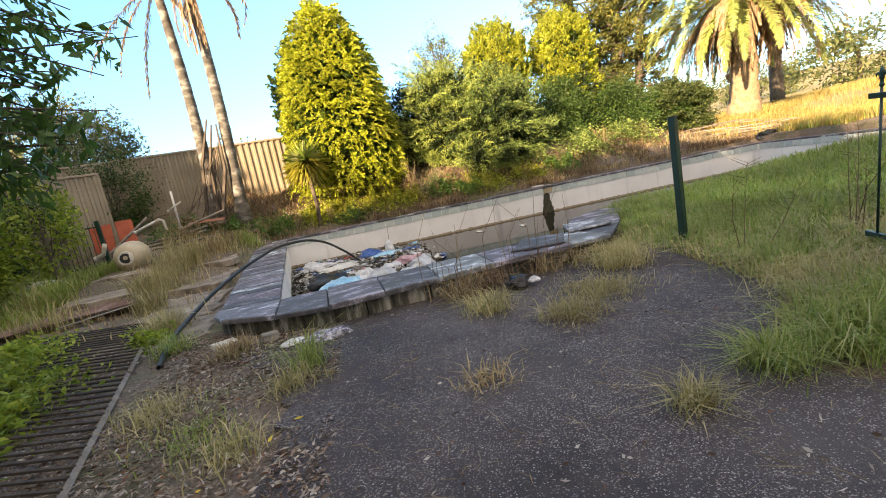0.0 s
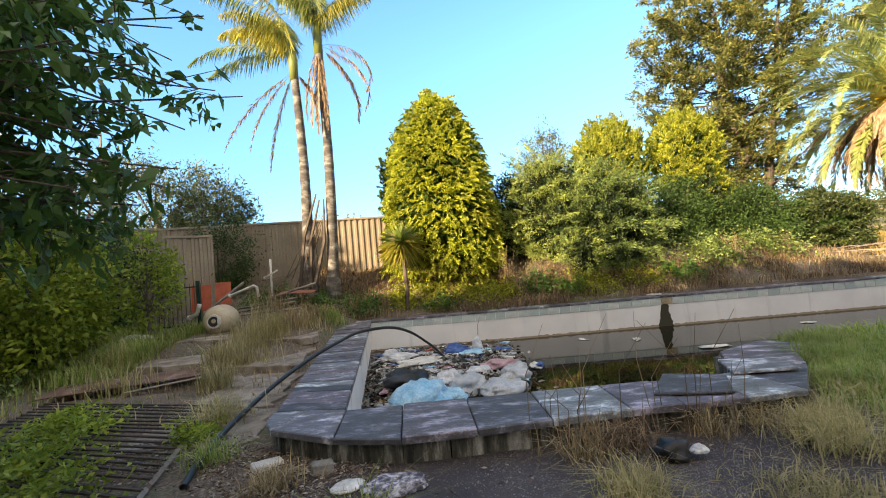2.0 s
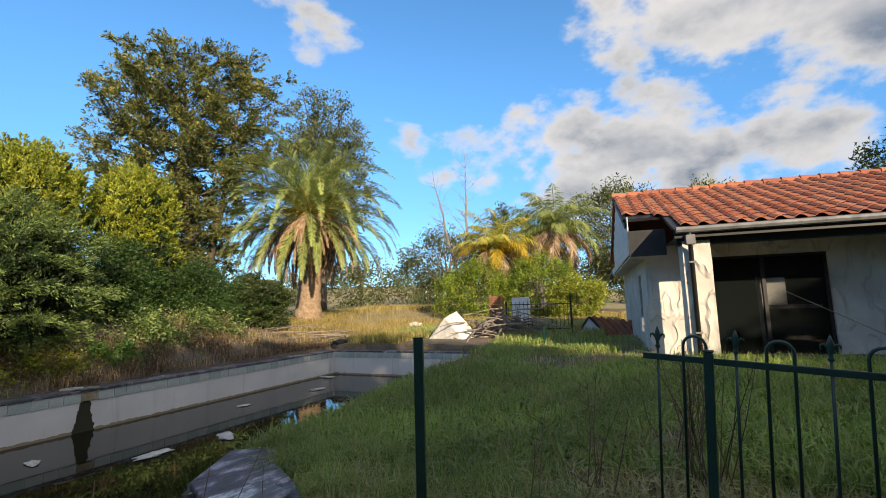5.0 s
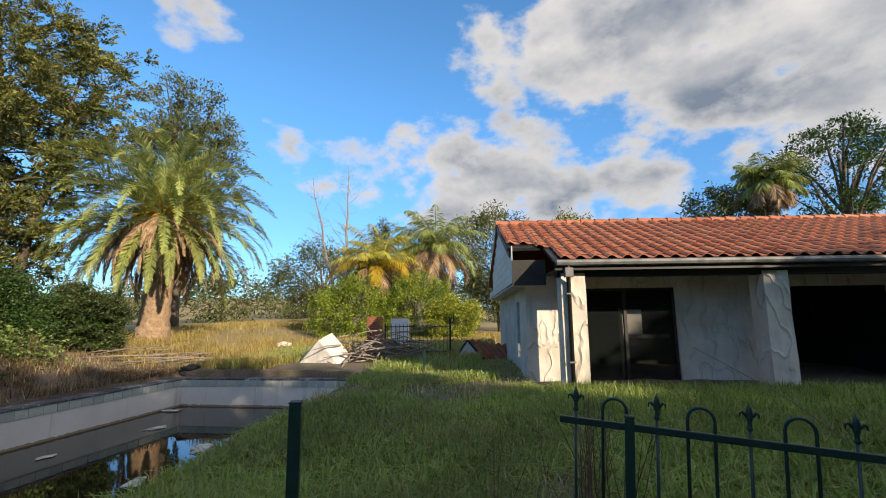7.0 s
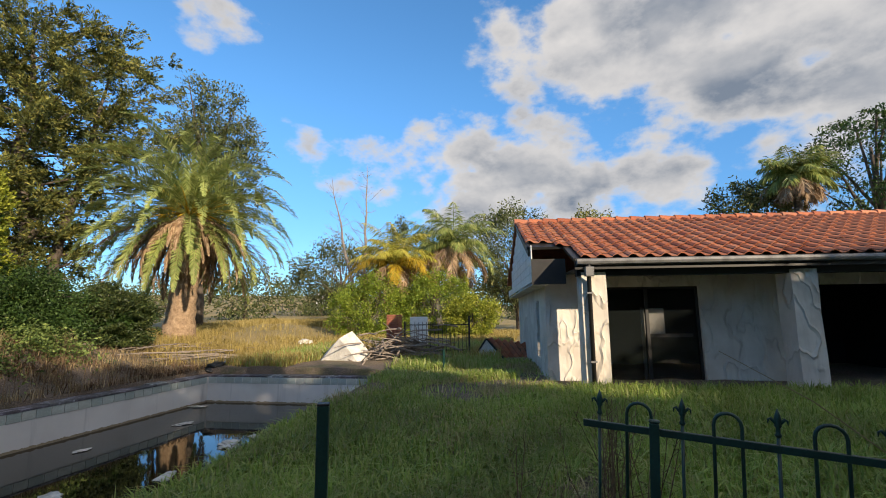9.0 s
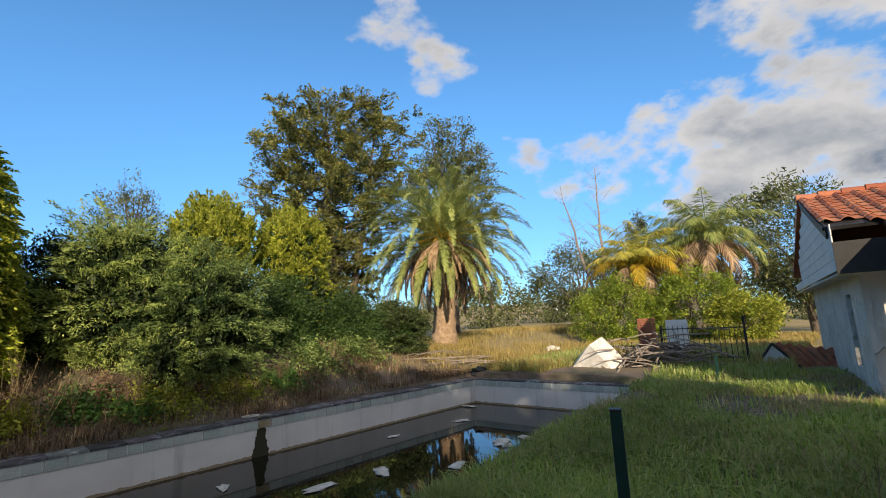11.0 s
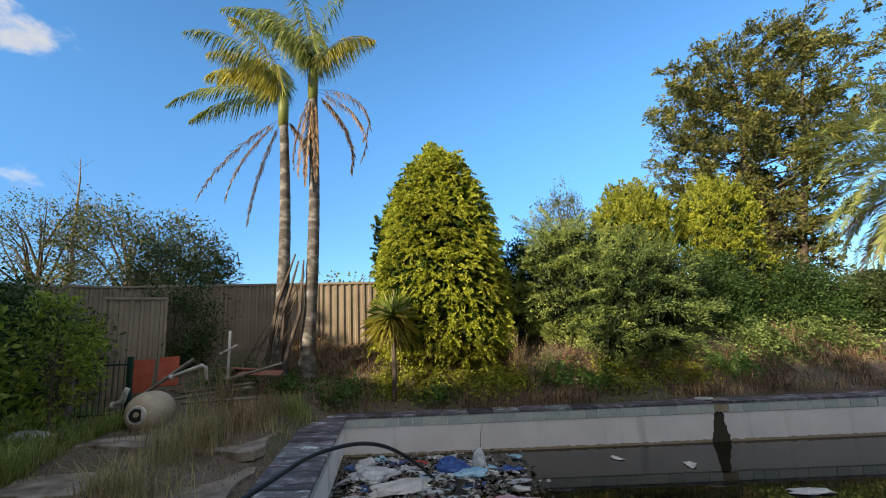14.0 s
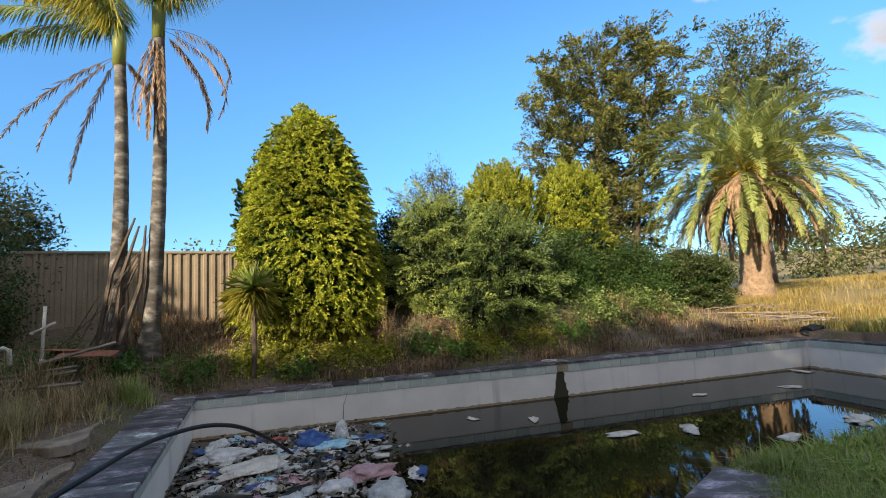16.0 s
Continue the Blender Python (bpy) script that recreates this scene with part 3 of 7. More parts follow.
def land(x, y):
    """Height of the ground, with the pool's hole left out."""
    x, y = np.asarray(x, float), np.asarray(y, float)
    right, left = smooth(x, 9, 17), smooth(-x, 0.6, 2.2)
    z = 0.02 * np.sin(x * 0.9 + 1) * np.sin(y * 0.7)
    z = z * smooth(np.hypot(x - 1.5, y - 3), 3, 8)
    bank = 0.22 * smooth(y, 12.2, 13.2) + (1.28 - 0.62 * right) * smooth(y, 13.2, 16.8 + 2.5 * right)
    lb = 0.42 * smooth(y, 8.5, 11.5) * left
    z = z + np.maximum(bank, lb + bank * 0.85 * left)
    lawn = smooth(x, 3.5, 5.5) * 0.14 + smooth(x, 5, 11) * 0.24
    z = z + lawn * (1 - smooth(y, 12.0, 14.0))
    z = z + 0.12 * smooth(x, 13.5, 19) + 0.45 * smooth(x, 20, 36) * smooth(y, 4, 14)
    far = np.hypot(x - 5, y - 5)
    z = z + 7.5 * smooth(far, 45, 190) * smooth(x, 20, 120) * smooth(y, -10, 50) + 1.5 * smooth(far, 60, 250)
    return z


def lz(x, y):
    return float(land(x, y))


def ground():
    xs = np.concatenate([-np.geomspace(900, 9, 26), np.arange(-8.4, 22.01, 0.2), np.geomspace(23, 950, 36)])
    ys = np.concatenate([-np.geomspace(900, 5, 22), np.arange(-4.6, 22.01, 0.2), np.geomspace(23, 950, 36)])
    X, Y = np.meshgrid(xs, ys)
    Z = land(X, Y)
    near = (np.abs(X - 7) < 16) & (np.abs(Y - 9) < 14)
    lumps = np.array([noise.noise((x * 1.3, y * 1.3, 0)) for x, y in zip(X.ravel(), Y.ravel())]).reshape(X.shape)
    drive = smooth(X, 0.0, 0.6) * (1 - smooth(X, 3.8, 4.4)) * (1 - smooth(Y, 5.0, 5.6))
    Z = Z + np.where(near, lumps * 0.045, 0) * (1 - drive) - 0.03 * drive
    wide = [(-0.25, 5.75), (3.7, 5.8), (4.15, 6.8), (4.8, 7.33), (13.75, 7.62), (13.55, 13.25), (-1.2, 13.25)]
    Z = np.where(inside(wide, X, Y), -2.2, Z)
    n, m = len(xs), len(ys)
    V = np.stack([X, Y, Z], -1).reshape(-1, 3)
    F = [(j * n + i, j * n + i + 1, (j + 1) * n + i + 1, (j + 1) * n + i) for j in range(m - 1) for i in range(n - 1)]
    ob = mesh_ob("ground", V, F, M["ground"], smooth=True)
    tagged(ob, "bare soil with leaf litter, rising to a dry paddock", "ground", kind="structure")


ground()


def driveway():
    """A worn sheet of aggregate paving with a ragged edge."""
    rng = random.Random(3)
    edge = []
    base = [(0.35, -4), (0.42, 2.6), (0.45, 3.7), (0.3, 4.3), (-0.15, 5.0), (-0.1, 5.4), (0.7, 5.32), (3.7, 5.46), (4.05, 5.3), (4.0, 4.4), (3.85, 3.55), (3.25, 3.05), (3.05, 2.65), (3.3, 2.2), (4.3, -4)]
    for (x0, y0), (x1, y1) in zip(base, base[1:] + base[:1]):
        k = max(2, int(math.hypot(x1 - x0, y1 - y0) / 0.12))
        for i in range(k):
            t = i / k
            edge.append((x0 + (x1 - x0) * t + rng.uniform(-0.05, 0.05), y0 + (y1 - y0) * t + rng.uniform(-0.05, 0.05)))
    bm = bmesh.new()
    vs = [bm.verts.new((x, y, 0.012)) for x, y in edge]
    f = bm.faces.new(vs)
    r = bmesh.ops.extrude_face_region(bm, geom=[f])
    bmesh.ops.translate(bm, vec=(0, 0, -0.06), verts=[v for v in r["geom"] if isinstance(v, bmesh.types.BMVert)])
    bmesh.ops.recalc_face_normals(bm, faces=bm.faces)
    bmesh.ops.triangulate(bm, faces=bm.faces)
    tagged(part("pavement", bm, M["asphalt"]), "dark worn exposed-aggregate paving with ragged edges", "pavement", kind="structure")


driveway()

# ---------- the pool ----------
WATER = -0.52


def pool():
    root = thing("pool", "abandoned in-ground swimming pool with rendered walls and slate coping", "pool", kind="structure")
    n = len(POOL)
    wall_name = ["wall_front", "wall_step", "wall_bay", "wall_near", "wall_end", "wall_far", "wall_left"]
    for i in range(n):
        (x0, y0), (x1, y1) = POOL[i], POOL[(i + 1) % n]
        d = Vector((x1 - x0, y1 - y0)).normalized()
        o = Vector((d.y, -d.x)) * 0.22
        # a coved joint at the corners: walls overlap a little
        a, b = Vector((x0, y0)) - d * 0.12, Vector((x1, y1)) + d * 0.12
        top = 0.165
        V = [(a.x, a.y, -2.0), (b.x, b.y, -2.0), (b.x, b.y, top), (a.x, a.y, top)]
        V += [(x + o.x, y + o.y, z) for x, y, z in V]
        F = [(0, 1, 2, 3), (5, 4, 7, 6), (3, 2, 6, 7), (1, 0, 4, 5), (0, 3, 7, 4), (2, 1, 5, 6)]
        mesh_ob(wall_name[i], V, F, M["mossy" if i in (1, 2) else "poolwall"], root)
    # floor and water
    mesh_ob("pool_floor", [(x, y, -1.9) for x, y in POOL], [tuple(range(n))], M["concrete"], root)
    return root


POOL_ROOT = pool()
water = mesh_ob("water", [(x, y, WATER) for x, y in POOL], [tuple(range(len(POOL)))], M["water"])
tagged(water, "still, dark, dirty pool water", "water", kind="structure")


def pool_tiles():
    """Waterline tiles along the far wall, the end wall and the left wall."""
    rng = random.Random(8)
    runs = [((-0.9, 13.0), (13.3, 13.0)), ((13.3, 13.0), (13.5, 7.7)), ((-0.33, 8.8), (-0.9, 13.0))]
    meshes = {}
    for (x0, y0), (x1, y1) in runs:
        L = math.hypot(x1 - x0, y1 - y0)
        ang = math.atan2(y1 - y0, x1 - x0)
        # inward normal
        mid = Vector(((x0 + x1) / 2, (y0 + y1) / 2))
        nn = Vector((math.sin(ang), -math.cos(ang)))
        if nn.dot(Vector((6, 10)) - mid) < 0:
            nn = -nn
        s = 0.03
        while s < L - 0.1:
            w = rng.choice([0.21, 0.24, 0.24, 0.27, 0.30])
            if not (y0 == y1 and 6.12 < x0 + s + w / 2 < 6.45):
                if w not in meshes:
                    bm = box_bm(-w / 2 + 0.004, w / 2 - 0.004, -0.008, 0.008, -0.082, 0.082, 0.004)
                    me = bpy.data.meshes.new("tile"); bm.to_mesh(me); bm.free(); me.materials.append(M["tile"])
                    meshes[w] = me
                ob = new("tile", meshes[w])
                c = Vector((x0, y0)) + Vector((math.cos(ang), math.sin(ang))) * (s + w / 2) + nn * (0.005 + rng.uniform(0, 0.003))
                ob.parent = POOL_ROOT
                ob.matrix_world = pose(c.x, c.y, 0.085 + rng.uniform(-0.003, 0.003), rng.uniform(-1, 1), rng.uniform(-0.5, 0.5), math.degrees(ang))
            s += w + 0.004


def slab_piece(name, poly, z0, z1, mat, parent, jitter=0.0):
    """A thick plate with a given outline and softened edge."""
    bm = bmesh.new()
    vs = [bm.verts.new((x, y, z1)) for x, y in poly]
    f = bm.faces.new(vs)
    if f.normal.z < 0:
        f.normal_flip()
    r = bmesh.ops.extrude_face_region(bm, geom=[f])
    vv = [v for v in r["geom"] if isinstance(v, bmesh.types.BMVert)]
    bmesh.ops.translate(bm, vec=(0, 0, z0 - z1), verts=vv)
    bmesh.ops.recalc_face_normals(bm, faces=bm.faces)
    bmesh.ops.bevel(bm, geom=[e for e in bm.edges if abs(e.verts[0].co.z - z1) < 1e-4 and abs(e.verts[1].co.z - z1) < 1e-4], offset=0.008, segments=1, affect="EDGES")
    if jitter:
        for v in bm.verts:
            v.co.z += random.uniform(-jitter, jitter)
    return part(name, bm, mat, parent)


def lerp2(a, b, t):
    return (a[0] + (b[0] - a[0]) * t, a[1] + (b[1] - a[1]) * t)


def coping():
    """Slate coping: strips across the left side, big plates along the front, a step at the bay."""
    root = thing("coping", "weathered dark slate coping round the pool, some plates loose", "coping", kind="structure")
    rng = random.Random(5)
    # left side: narrow strips laid across
    out0, out1 = (-0.55, 6.1), (-1.62, 13.25)
    in0, in1 = (0.09, 6.0), (-0.87, 13.25)
    k = 34
    for i in range(k):
        t0, t1 = i / k + 0.001, (i + 1) / k - 0.0012
        dz = rng.uniform(-0.006, 0.006)
        slab_piece("slate", [lerp2(out0, out1, t0), lerp2(in0, in1, t0), lerp2(in0, in1, t1), lerp2(out0, out1, t1)], 0.165, 0.215 + dz, M["slate"], root)
    # corner plates and front run
    fo = [(-0.55, 5.85), (-0.42, 5.62), (0.15, 5.32), (0.66, 5.21), (1.2, 5.24), (1.75, 5.31), (2.35, 5.37), (2.75, 5.40), (3.25, 5.44), (3.75, 5.50)]
    fi = [(-0.58, 6.09), (-0.25, 6.07), (0.10, 5.99), (0.60, 6.0), (1.15, 6.01), (1.72, 6.03), (2.33, 6.04), (2.78, 6.06), (3.25, 6.09), (3.6, 6.12)]
    for i in range(len(fo) - 1):
        a, b, c, d = fo[i], fo[i + 1], fi[i + 1], fi[i]
        slab_piece("slate", [lerp2(a, b, 0.008), lerp2(a, b, 0.992), lerp2(d, c, 0.992), lerp2(d, c, 0.008)], 0.165, 0.213 + rng.uniform(-0.008, 0.008), M["slate"], root)
    bay_o = [(3.75, 5.50), (4.3, 6.2), (4.62, 6.75), (5.0, 6.95)]
    bay_i = [(3.6, 6.12), (3.78, 6.55), (3.97, 6.98), (4.7, 7.38)]
    for i in range(len(bay_o) - 1):
        a, b, c, d = bay_o[i], bay_o[i + 1], bay_i[i + 1], bay_i[i]
        slab_piece("slate", [lerp2(a, b, 0.015), lerp2(a, b, 0.985), lerp2(d, c, 0.985), lerp2(d, c, 0.015)], 0.165, 0.21 + rng.uniform(-0.01, 0.01), M["slate"], root)
    # two loose paler plates
    slab_piece("slate", [(2.62, 5.62), (3.2, 5.52), (3.42, 5.98), (2.95, 6.16)], 0.222, 0.242, M["slate"], root)
    slab_piece("slate", [(3.5, 6.0), (4.05, 5.98), (4.15, 6.35), (3.66, 6.5)], 0.222, 0.244, M["slate"], root)
    # far side and end: thin dark edge, ragged behind
    for (x0, y0), (x1, y1), ox, oy in (((-1.0, 13.0), (13.5, 13.0), 0, 0.42), ((13.3, 13.3), (13.52, 7.6), 0.42, 0)):
        L = math.hypot(x1 - x0, y1 - y0)
        k = int(L / 0.5)
        for i in range(k):
            a, b = lerp2((x0, y0), (x1, y1), (i + 0.01) / k), lerp2((x0, y0), (x1, y1), (i + 0.99) / k)
            q = rng.uniform(0.8, 1.2)
            ins = 0.025
            ux, uy = (0, -ins) if oy else (-ins, 0)
            slab_piece("slate", [(a[0] + ux, a[1] + uy), (b[0] + ux, b[1] + uy), (b[0] + ox * q, b[1] + oy * q), (a[0] + ox * q, a[1] + oy * q)], 0.170, 0.212 + rng.uniform(-0.008, 0.008), M["slate"], root)
    # kerb blocks carrying the front coping
    kr = [(-0.50, 5.87), (-0.36, 5.66), (0.17, 5.38), (0.66, 5.27), (1.0, 5.28), (1.65, 5.36), (2.5, 5.44), (3.1, 5.49), (3.72, 5.56)]
    for i in range(len(kr) - 1):
        a, b = kr[i], kr[i + 1]
        slab_piece("kerb_block", [lerp2(a, b, 0.01), lerp2(a, b, 0.985), (b[0], b[1] + 0.45) if i > 1 else (b[0] + 0.3, b[1] + 0.35), (a[0], a[1] + 0.45) if i > 1 else (a[0] + 0.3, a[1] + 0.35)], -0.12, 0.163, M["mossy"], root)
    slab_piece("kerb_block", [(-0.52, 5.92), (-0.2, 6.1), (-1.3, 13.2), (-1.58, 13.2)], -0.1, 0.162, M["mossy"], root)
    return root


coping()

# ---------- back fence ----------


def steel_fence(name, p0, p1, z0, z1, top, label):
    """Corrugated steel fence panel run: trapezoid ribs, capping rail, posts."""
    root = thing(name, label, "fence")
    a, b = Vector((*p0, 0)), Vector((*p1, 0))
    L = (b - a).length
    ang = math.degrees(math.atan2(b.y - a.y, b.x - a.x))
    root.matrix_world = pose(p0[0], p0[1], 0, 0, 0, ang)
    pitch = 0.19
    prof = [(0, 0), (0.055, 0), (0.07, 0.034), (0.135, 0.034), (0.15, 0), (0.19, 0)]
    k = 0
    s = 0.0
    while s < L:
        e = min(s + 2.4, L)
        V, F = [], []
        u = s
        pts = []
        while u < e - 0.05:
            pts += [(u + q, d) for q, d in prof[:-1] if u + q < e]
            u += pitch
        pts.append((e, 0))
        for q, d in pts:
            V += [(q, -d, z0 + (z1 - z0) * q / L - 0.25), (q, -d, top - 0.02)]
        F = [(2 * i, 2 * i + 2, 2 * i + 3, 2 * i + 1) for i in range(len(pts) - 1)]
        ob = mesh_ob("sheet", V, F, M["fence"], root)
        part("post", box_bm(s - 0.03, s + 0.03, -0.045, 0.03, z0 + (z1 - z0) * s / L - 0.3, top, 0.004), M["fence"], root)
        s = e
    part("post", box_bm(L - 0.03, L + 0.03, -0.045, 0.03, z1 - 0.3, top, 0.004), M["fence"], root)
    part("top_rail", box_bm(-0.03, L + 0.03, -0.055, 0.03, top - 0.03, top + 0.03, 0.006), M["fence"], root)
    return root


steel_fence("steel_fence", (-7.0, 15.1), (8.0, 18.9), 1.05, 1.55, 3.16, "beige corrugated steel boundary fence behind the shrubs")
steel_fence("steel_fence", (-12.5, 9.0), (-7.06, 15.05), 0.9, 1.05, 3.16, "beige corrugated steel side fence, in shade")
# the leaning sheet by the corner
_s = steel_fence("fence_sheet", (-6.15, 13.6), (-5.2, 14.2), 0.9, 0.95, 2.75, "loose brown fence sheet standing by the corner")

# ---------- plants ----------


def trunk_path(base, top, bend, rng, k=8):
    b, t = Vector(base), Vector(top)
    off = Vector((rng.uniform(-1, 1), rng.uniform(-1, 1), 0)) * bend
    return [b.lerp(t, i / k) + off * math.sin(math.pi * i / k) for i in range(k + 1)]


def clump_tree(name, label, base, trunk_h, centre, radii, leaf, mat, seed, clumps=120, per=160, size=0.5, trunk_r=0.15, barkmat=None,
               leaf_l=0.12, leaf_w=0.05, hang=0.0, hollow=0.55, limbs=12, category="tree", flat=1.0, lean=(0, 0), core=0, spray=0.0):
    """A tree or shrub: tapered trunk, limbs, and a crown of clumps of leaves with gaps."""
    rng = np.random.default_rng(seed)
    pr = random.Random(seed)
    root = thing(name, label, category, pose(*base))
    B = np.array(base)
    C, R = np.array(centre) - B, np.array(radii, float)
    barkmat = barkmat or M["bark"]
    if trunk_h > 0:
        pts = trunk_path((0, 0, -0.3), (C[0] * 0.7 + lean[0], C[1] * 0.7 + lean[1], max(trunk_h, C[2] + R[2] * 0.35)), 0.12, pr)
        tube("trunk", pts, [trunk_r * (1.15 - 0.9 * i / 8) for i in range(9)], barkmat, root, 8)
    # clump centres
    d = unit(rng.normal(size=(clumps, 3)))
    rad = hollow + (1 - hollow) * rng.random(clumps) ** 0.6
    cen = d * rad[:, None] * R + C
    outward = d + np.array([0, 0, 0.2])
    # uneven outline
    wob = np.array([noise.noise(Vector(c) * 0.6 + Vector((seed, 0, 0))) for c in cen])
    cen = C + (cen - C) * (1 + 0.2 * wob)[:, None]
    cen[:, 2] = np.maximum(cen[:, 2], 0.12)
    n = clumps * per
    ci = np.repeat(np.arange(clumps), per)
    sz = size * (0.6 + 0.8 * rng.random(clumps))
    off = unit(rng.normal(size=(n, 3))) * (rng.random((n, 1)) ** 0.55) * (sz[ci] * 0.85)[:, None] * np.array([1, 1, flat])
    pos = cen[ci] + off
    if spray:
        reach = rng.normal(size=n)
        pos = pos + (unit(outward)[ci] + np.array([0, 0, -0.25])) * (reach * sz[ci] * spray)[:, None]
    pos[:, 2] = np.maximum(pos[:, 2], 0.03)
    al = unit(outward)[ci] * 0.7 + rng.normal(size=(n, 3)) * 0.6 + np.array([0, 0, -hang])
    leaves("crown", pos, al, leaf_l, leaf_w, mat, root, rng)
    # inner leaves use the dark leaf, so inner crown shade is in the colour
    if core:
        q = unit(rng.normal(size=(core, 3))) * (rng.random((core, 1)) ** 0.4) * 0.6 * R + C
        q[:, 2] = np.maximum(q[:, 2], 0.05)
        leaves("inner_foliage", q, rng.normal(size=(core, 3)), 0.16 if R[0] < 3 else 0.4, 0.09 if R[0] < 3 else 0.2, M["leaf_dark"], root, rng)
    if limbs and trunk_h > 0:
        runs = []
        for c in cen[rng.permutation(clumps)[:limbs]]:
            z0 = pr.uniform(0.3, 0.75) * c[2]
            s = Vector((c[0] * 0.05, c[1] * 0.05, max(0.1, z0)))
            e = Vector(c)
            m = s.lerp(e, 0.5) + Vector((pr.uniform(-.1, .1), pr.uniform(-.1, .1), 0.12 * (e - s).length))
            runs.append(([s, m, e], [trunk_r * 0.34, trunk_r * 0.22, trunk_r * 0.07]))
        tubes("limb_work", runs, barkmat, root, 5)
    return root


def frond_points(origin, azim, elev, length, droop, k=10):
    """A frond's rib: starts at elev degrees and bends down."""
    p = Vector(origin)
    out = [p.copy()]
    e = radians(elev)
    for i in range(k):
        st = length / k
        p = p + Vector((math.cos(azim) * math.cos(e), math.sin(azim) * math.cos(e), math.sin(e))) * st
        e -= radians(droop) / k * (0.5 + i / k)
        out.append(p.copy())
    return out


def frond(name, pts, leaflet, width, mat, parent, rng, ribmat=None, per=46, hang=0.5, splay=0.8, roll=0.45):
    """Feather frond: a rib with two rows of leaflets."""
    pts = np.array(pts)
    k = len(pts) - 1
    t = np.linspace(0.12, 1, per)
    f = t * k
    i = np.minimum(f.astype(int), k - 1)
    u = (f - i)[:, None]
    pos = pts[i] * (1 - u) + pts[i + 1] * u
    tan = unit(pts[i + 1] - pts[i])
    side = unit(np.cross(tan, np.array([0, 0, 1.0])) + 1e-6)
    up = np.cross(side, tan)
    P = []
    for s in (-1, 1):
        L = leaflet * np.sin(np.pi * np.clip(0.12 + 0.86 * t, 0, 1)) ** 0.6 * (0.8 + 0.4 * rng.random(per))
        d = unit(side * s * splay + tan * 0.75 + up * (0.30 + 0.2 * rng.normal(size=(per, 1))) + np.array([0, 0, -hang]) * (0.6 + 0.6 * rng.random((per, 1))))
        tip = pos + d * L[:, None] - np.array([0, 0, 1]) * (L * hang * 0.25)[:, None]
        mid = pos + d * L[:, None] * 0.45
        w = unit(np.cross(d, up + roll * rng.normal(size=(per, 3)))) * width
        P.append(np.stack([pos, mid + w, tip, mid - w], 1))
    P = np.concatenate(P)
    # rib as narrow quads
    rb = []
    for a, b in zip(pts[:-1], pts[1:]):
        ww = unit(np.cross(b - a, [0, 0, 1.0])) * width * 0.9
        rb.append([a - ww, a + ww, b + ww * 0.8, b - ww * 0.8])
    return polys_np(name, np.concatenate([P, np.array(rb)]), 4, mat, parent)


def palm_tall(label, base, top, seed, groups):
    """Slender feather palm: ringed trunk, live fronds above, dead ones hanging."""
    rng = np.random.default_rng(seed)
    pr = random.Random(seed)
    root = thing("palm_tree", label, "palm tree", pose(*base))
    T = Vector(top) - Vector(base)
    k = 26
    pts = [T * (i / k) + Vector((0.10 * math.sin(i / k * 3.1), 0, 0)) for i in range(k + 1)]
    pts[0] = pts[0] - Vector((0, 0, 0.3))
    rad = [0.165 * (1 + 0.6 * math.exp(-i / 1.2)) * (1 - 0.38 * i / k) * (1.03 if i % 2 else 0.98) for i in range(k + 1)]
    tube("trunk", pts, rad, M["palmbark"], root, 12)
    tube("crownshaft", [T + Vector((0, 0, -0.3)), T + Vector((0, 0, 0.3)), T + Vector((0, 0, 0.75))], [0.12, 0.13, 0.05], M["frond"], root, 10)
    for az, el, ln, dr, key, leaf, hang in groups:
        org = T + Vector((0, 0, 0.45 if key != "frond_dead" else -0.05))
        frond("frond", frond_points(org, radians(az), el, ln, dr), leaf * 0.82, 0.014, M[key], root, rng, per=110 if key != "frond_dead" else 64, hang=hang * 1.35, splay=0.55)
    return root


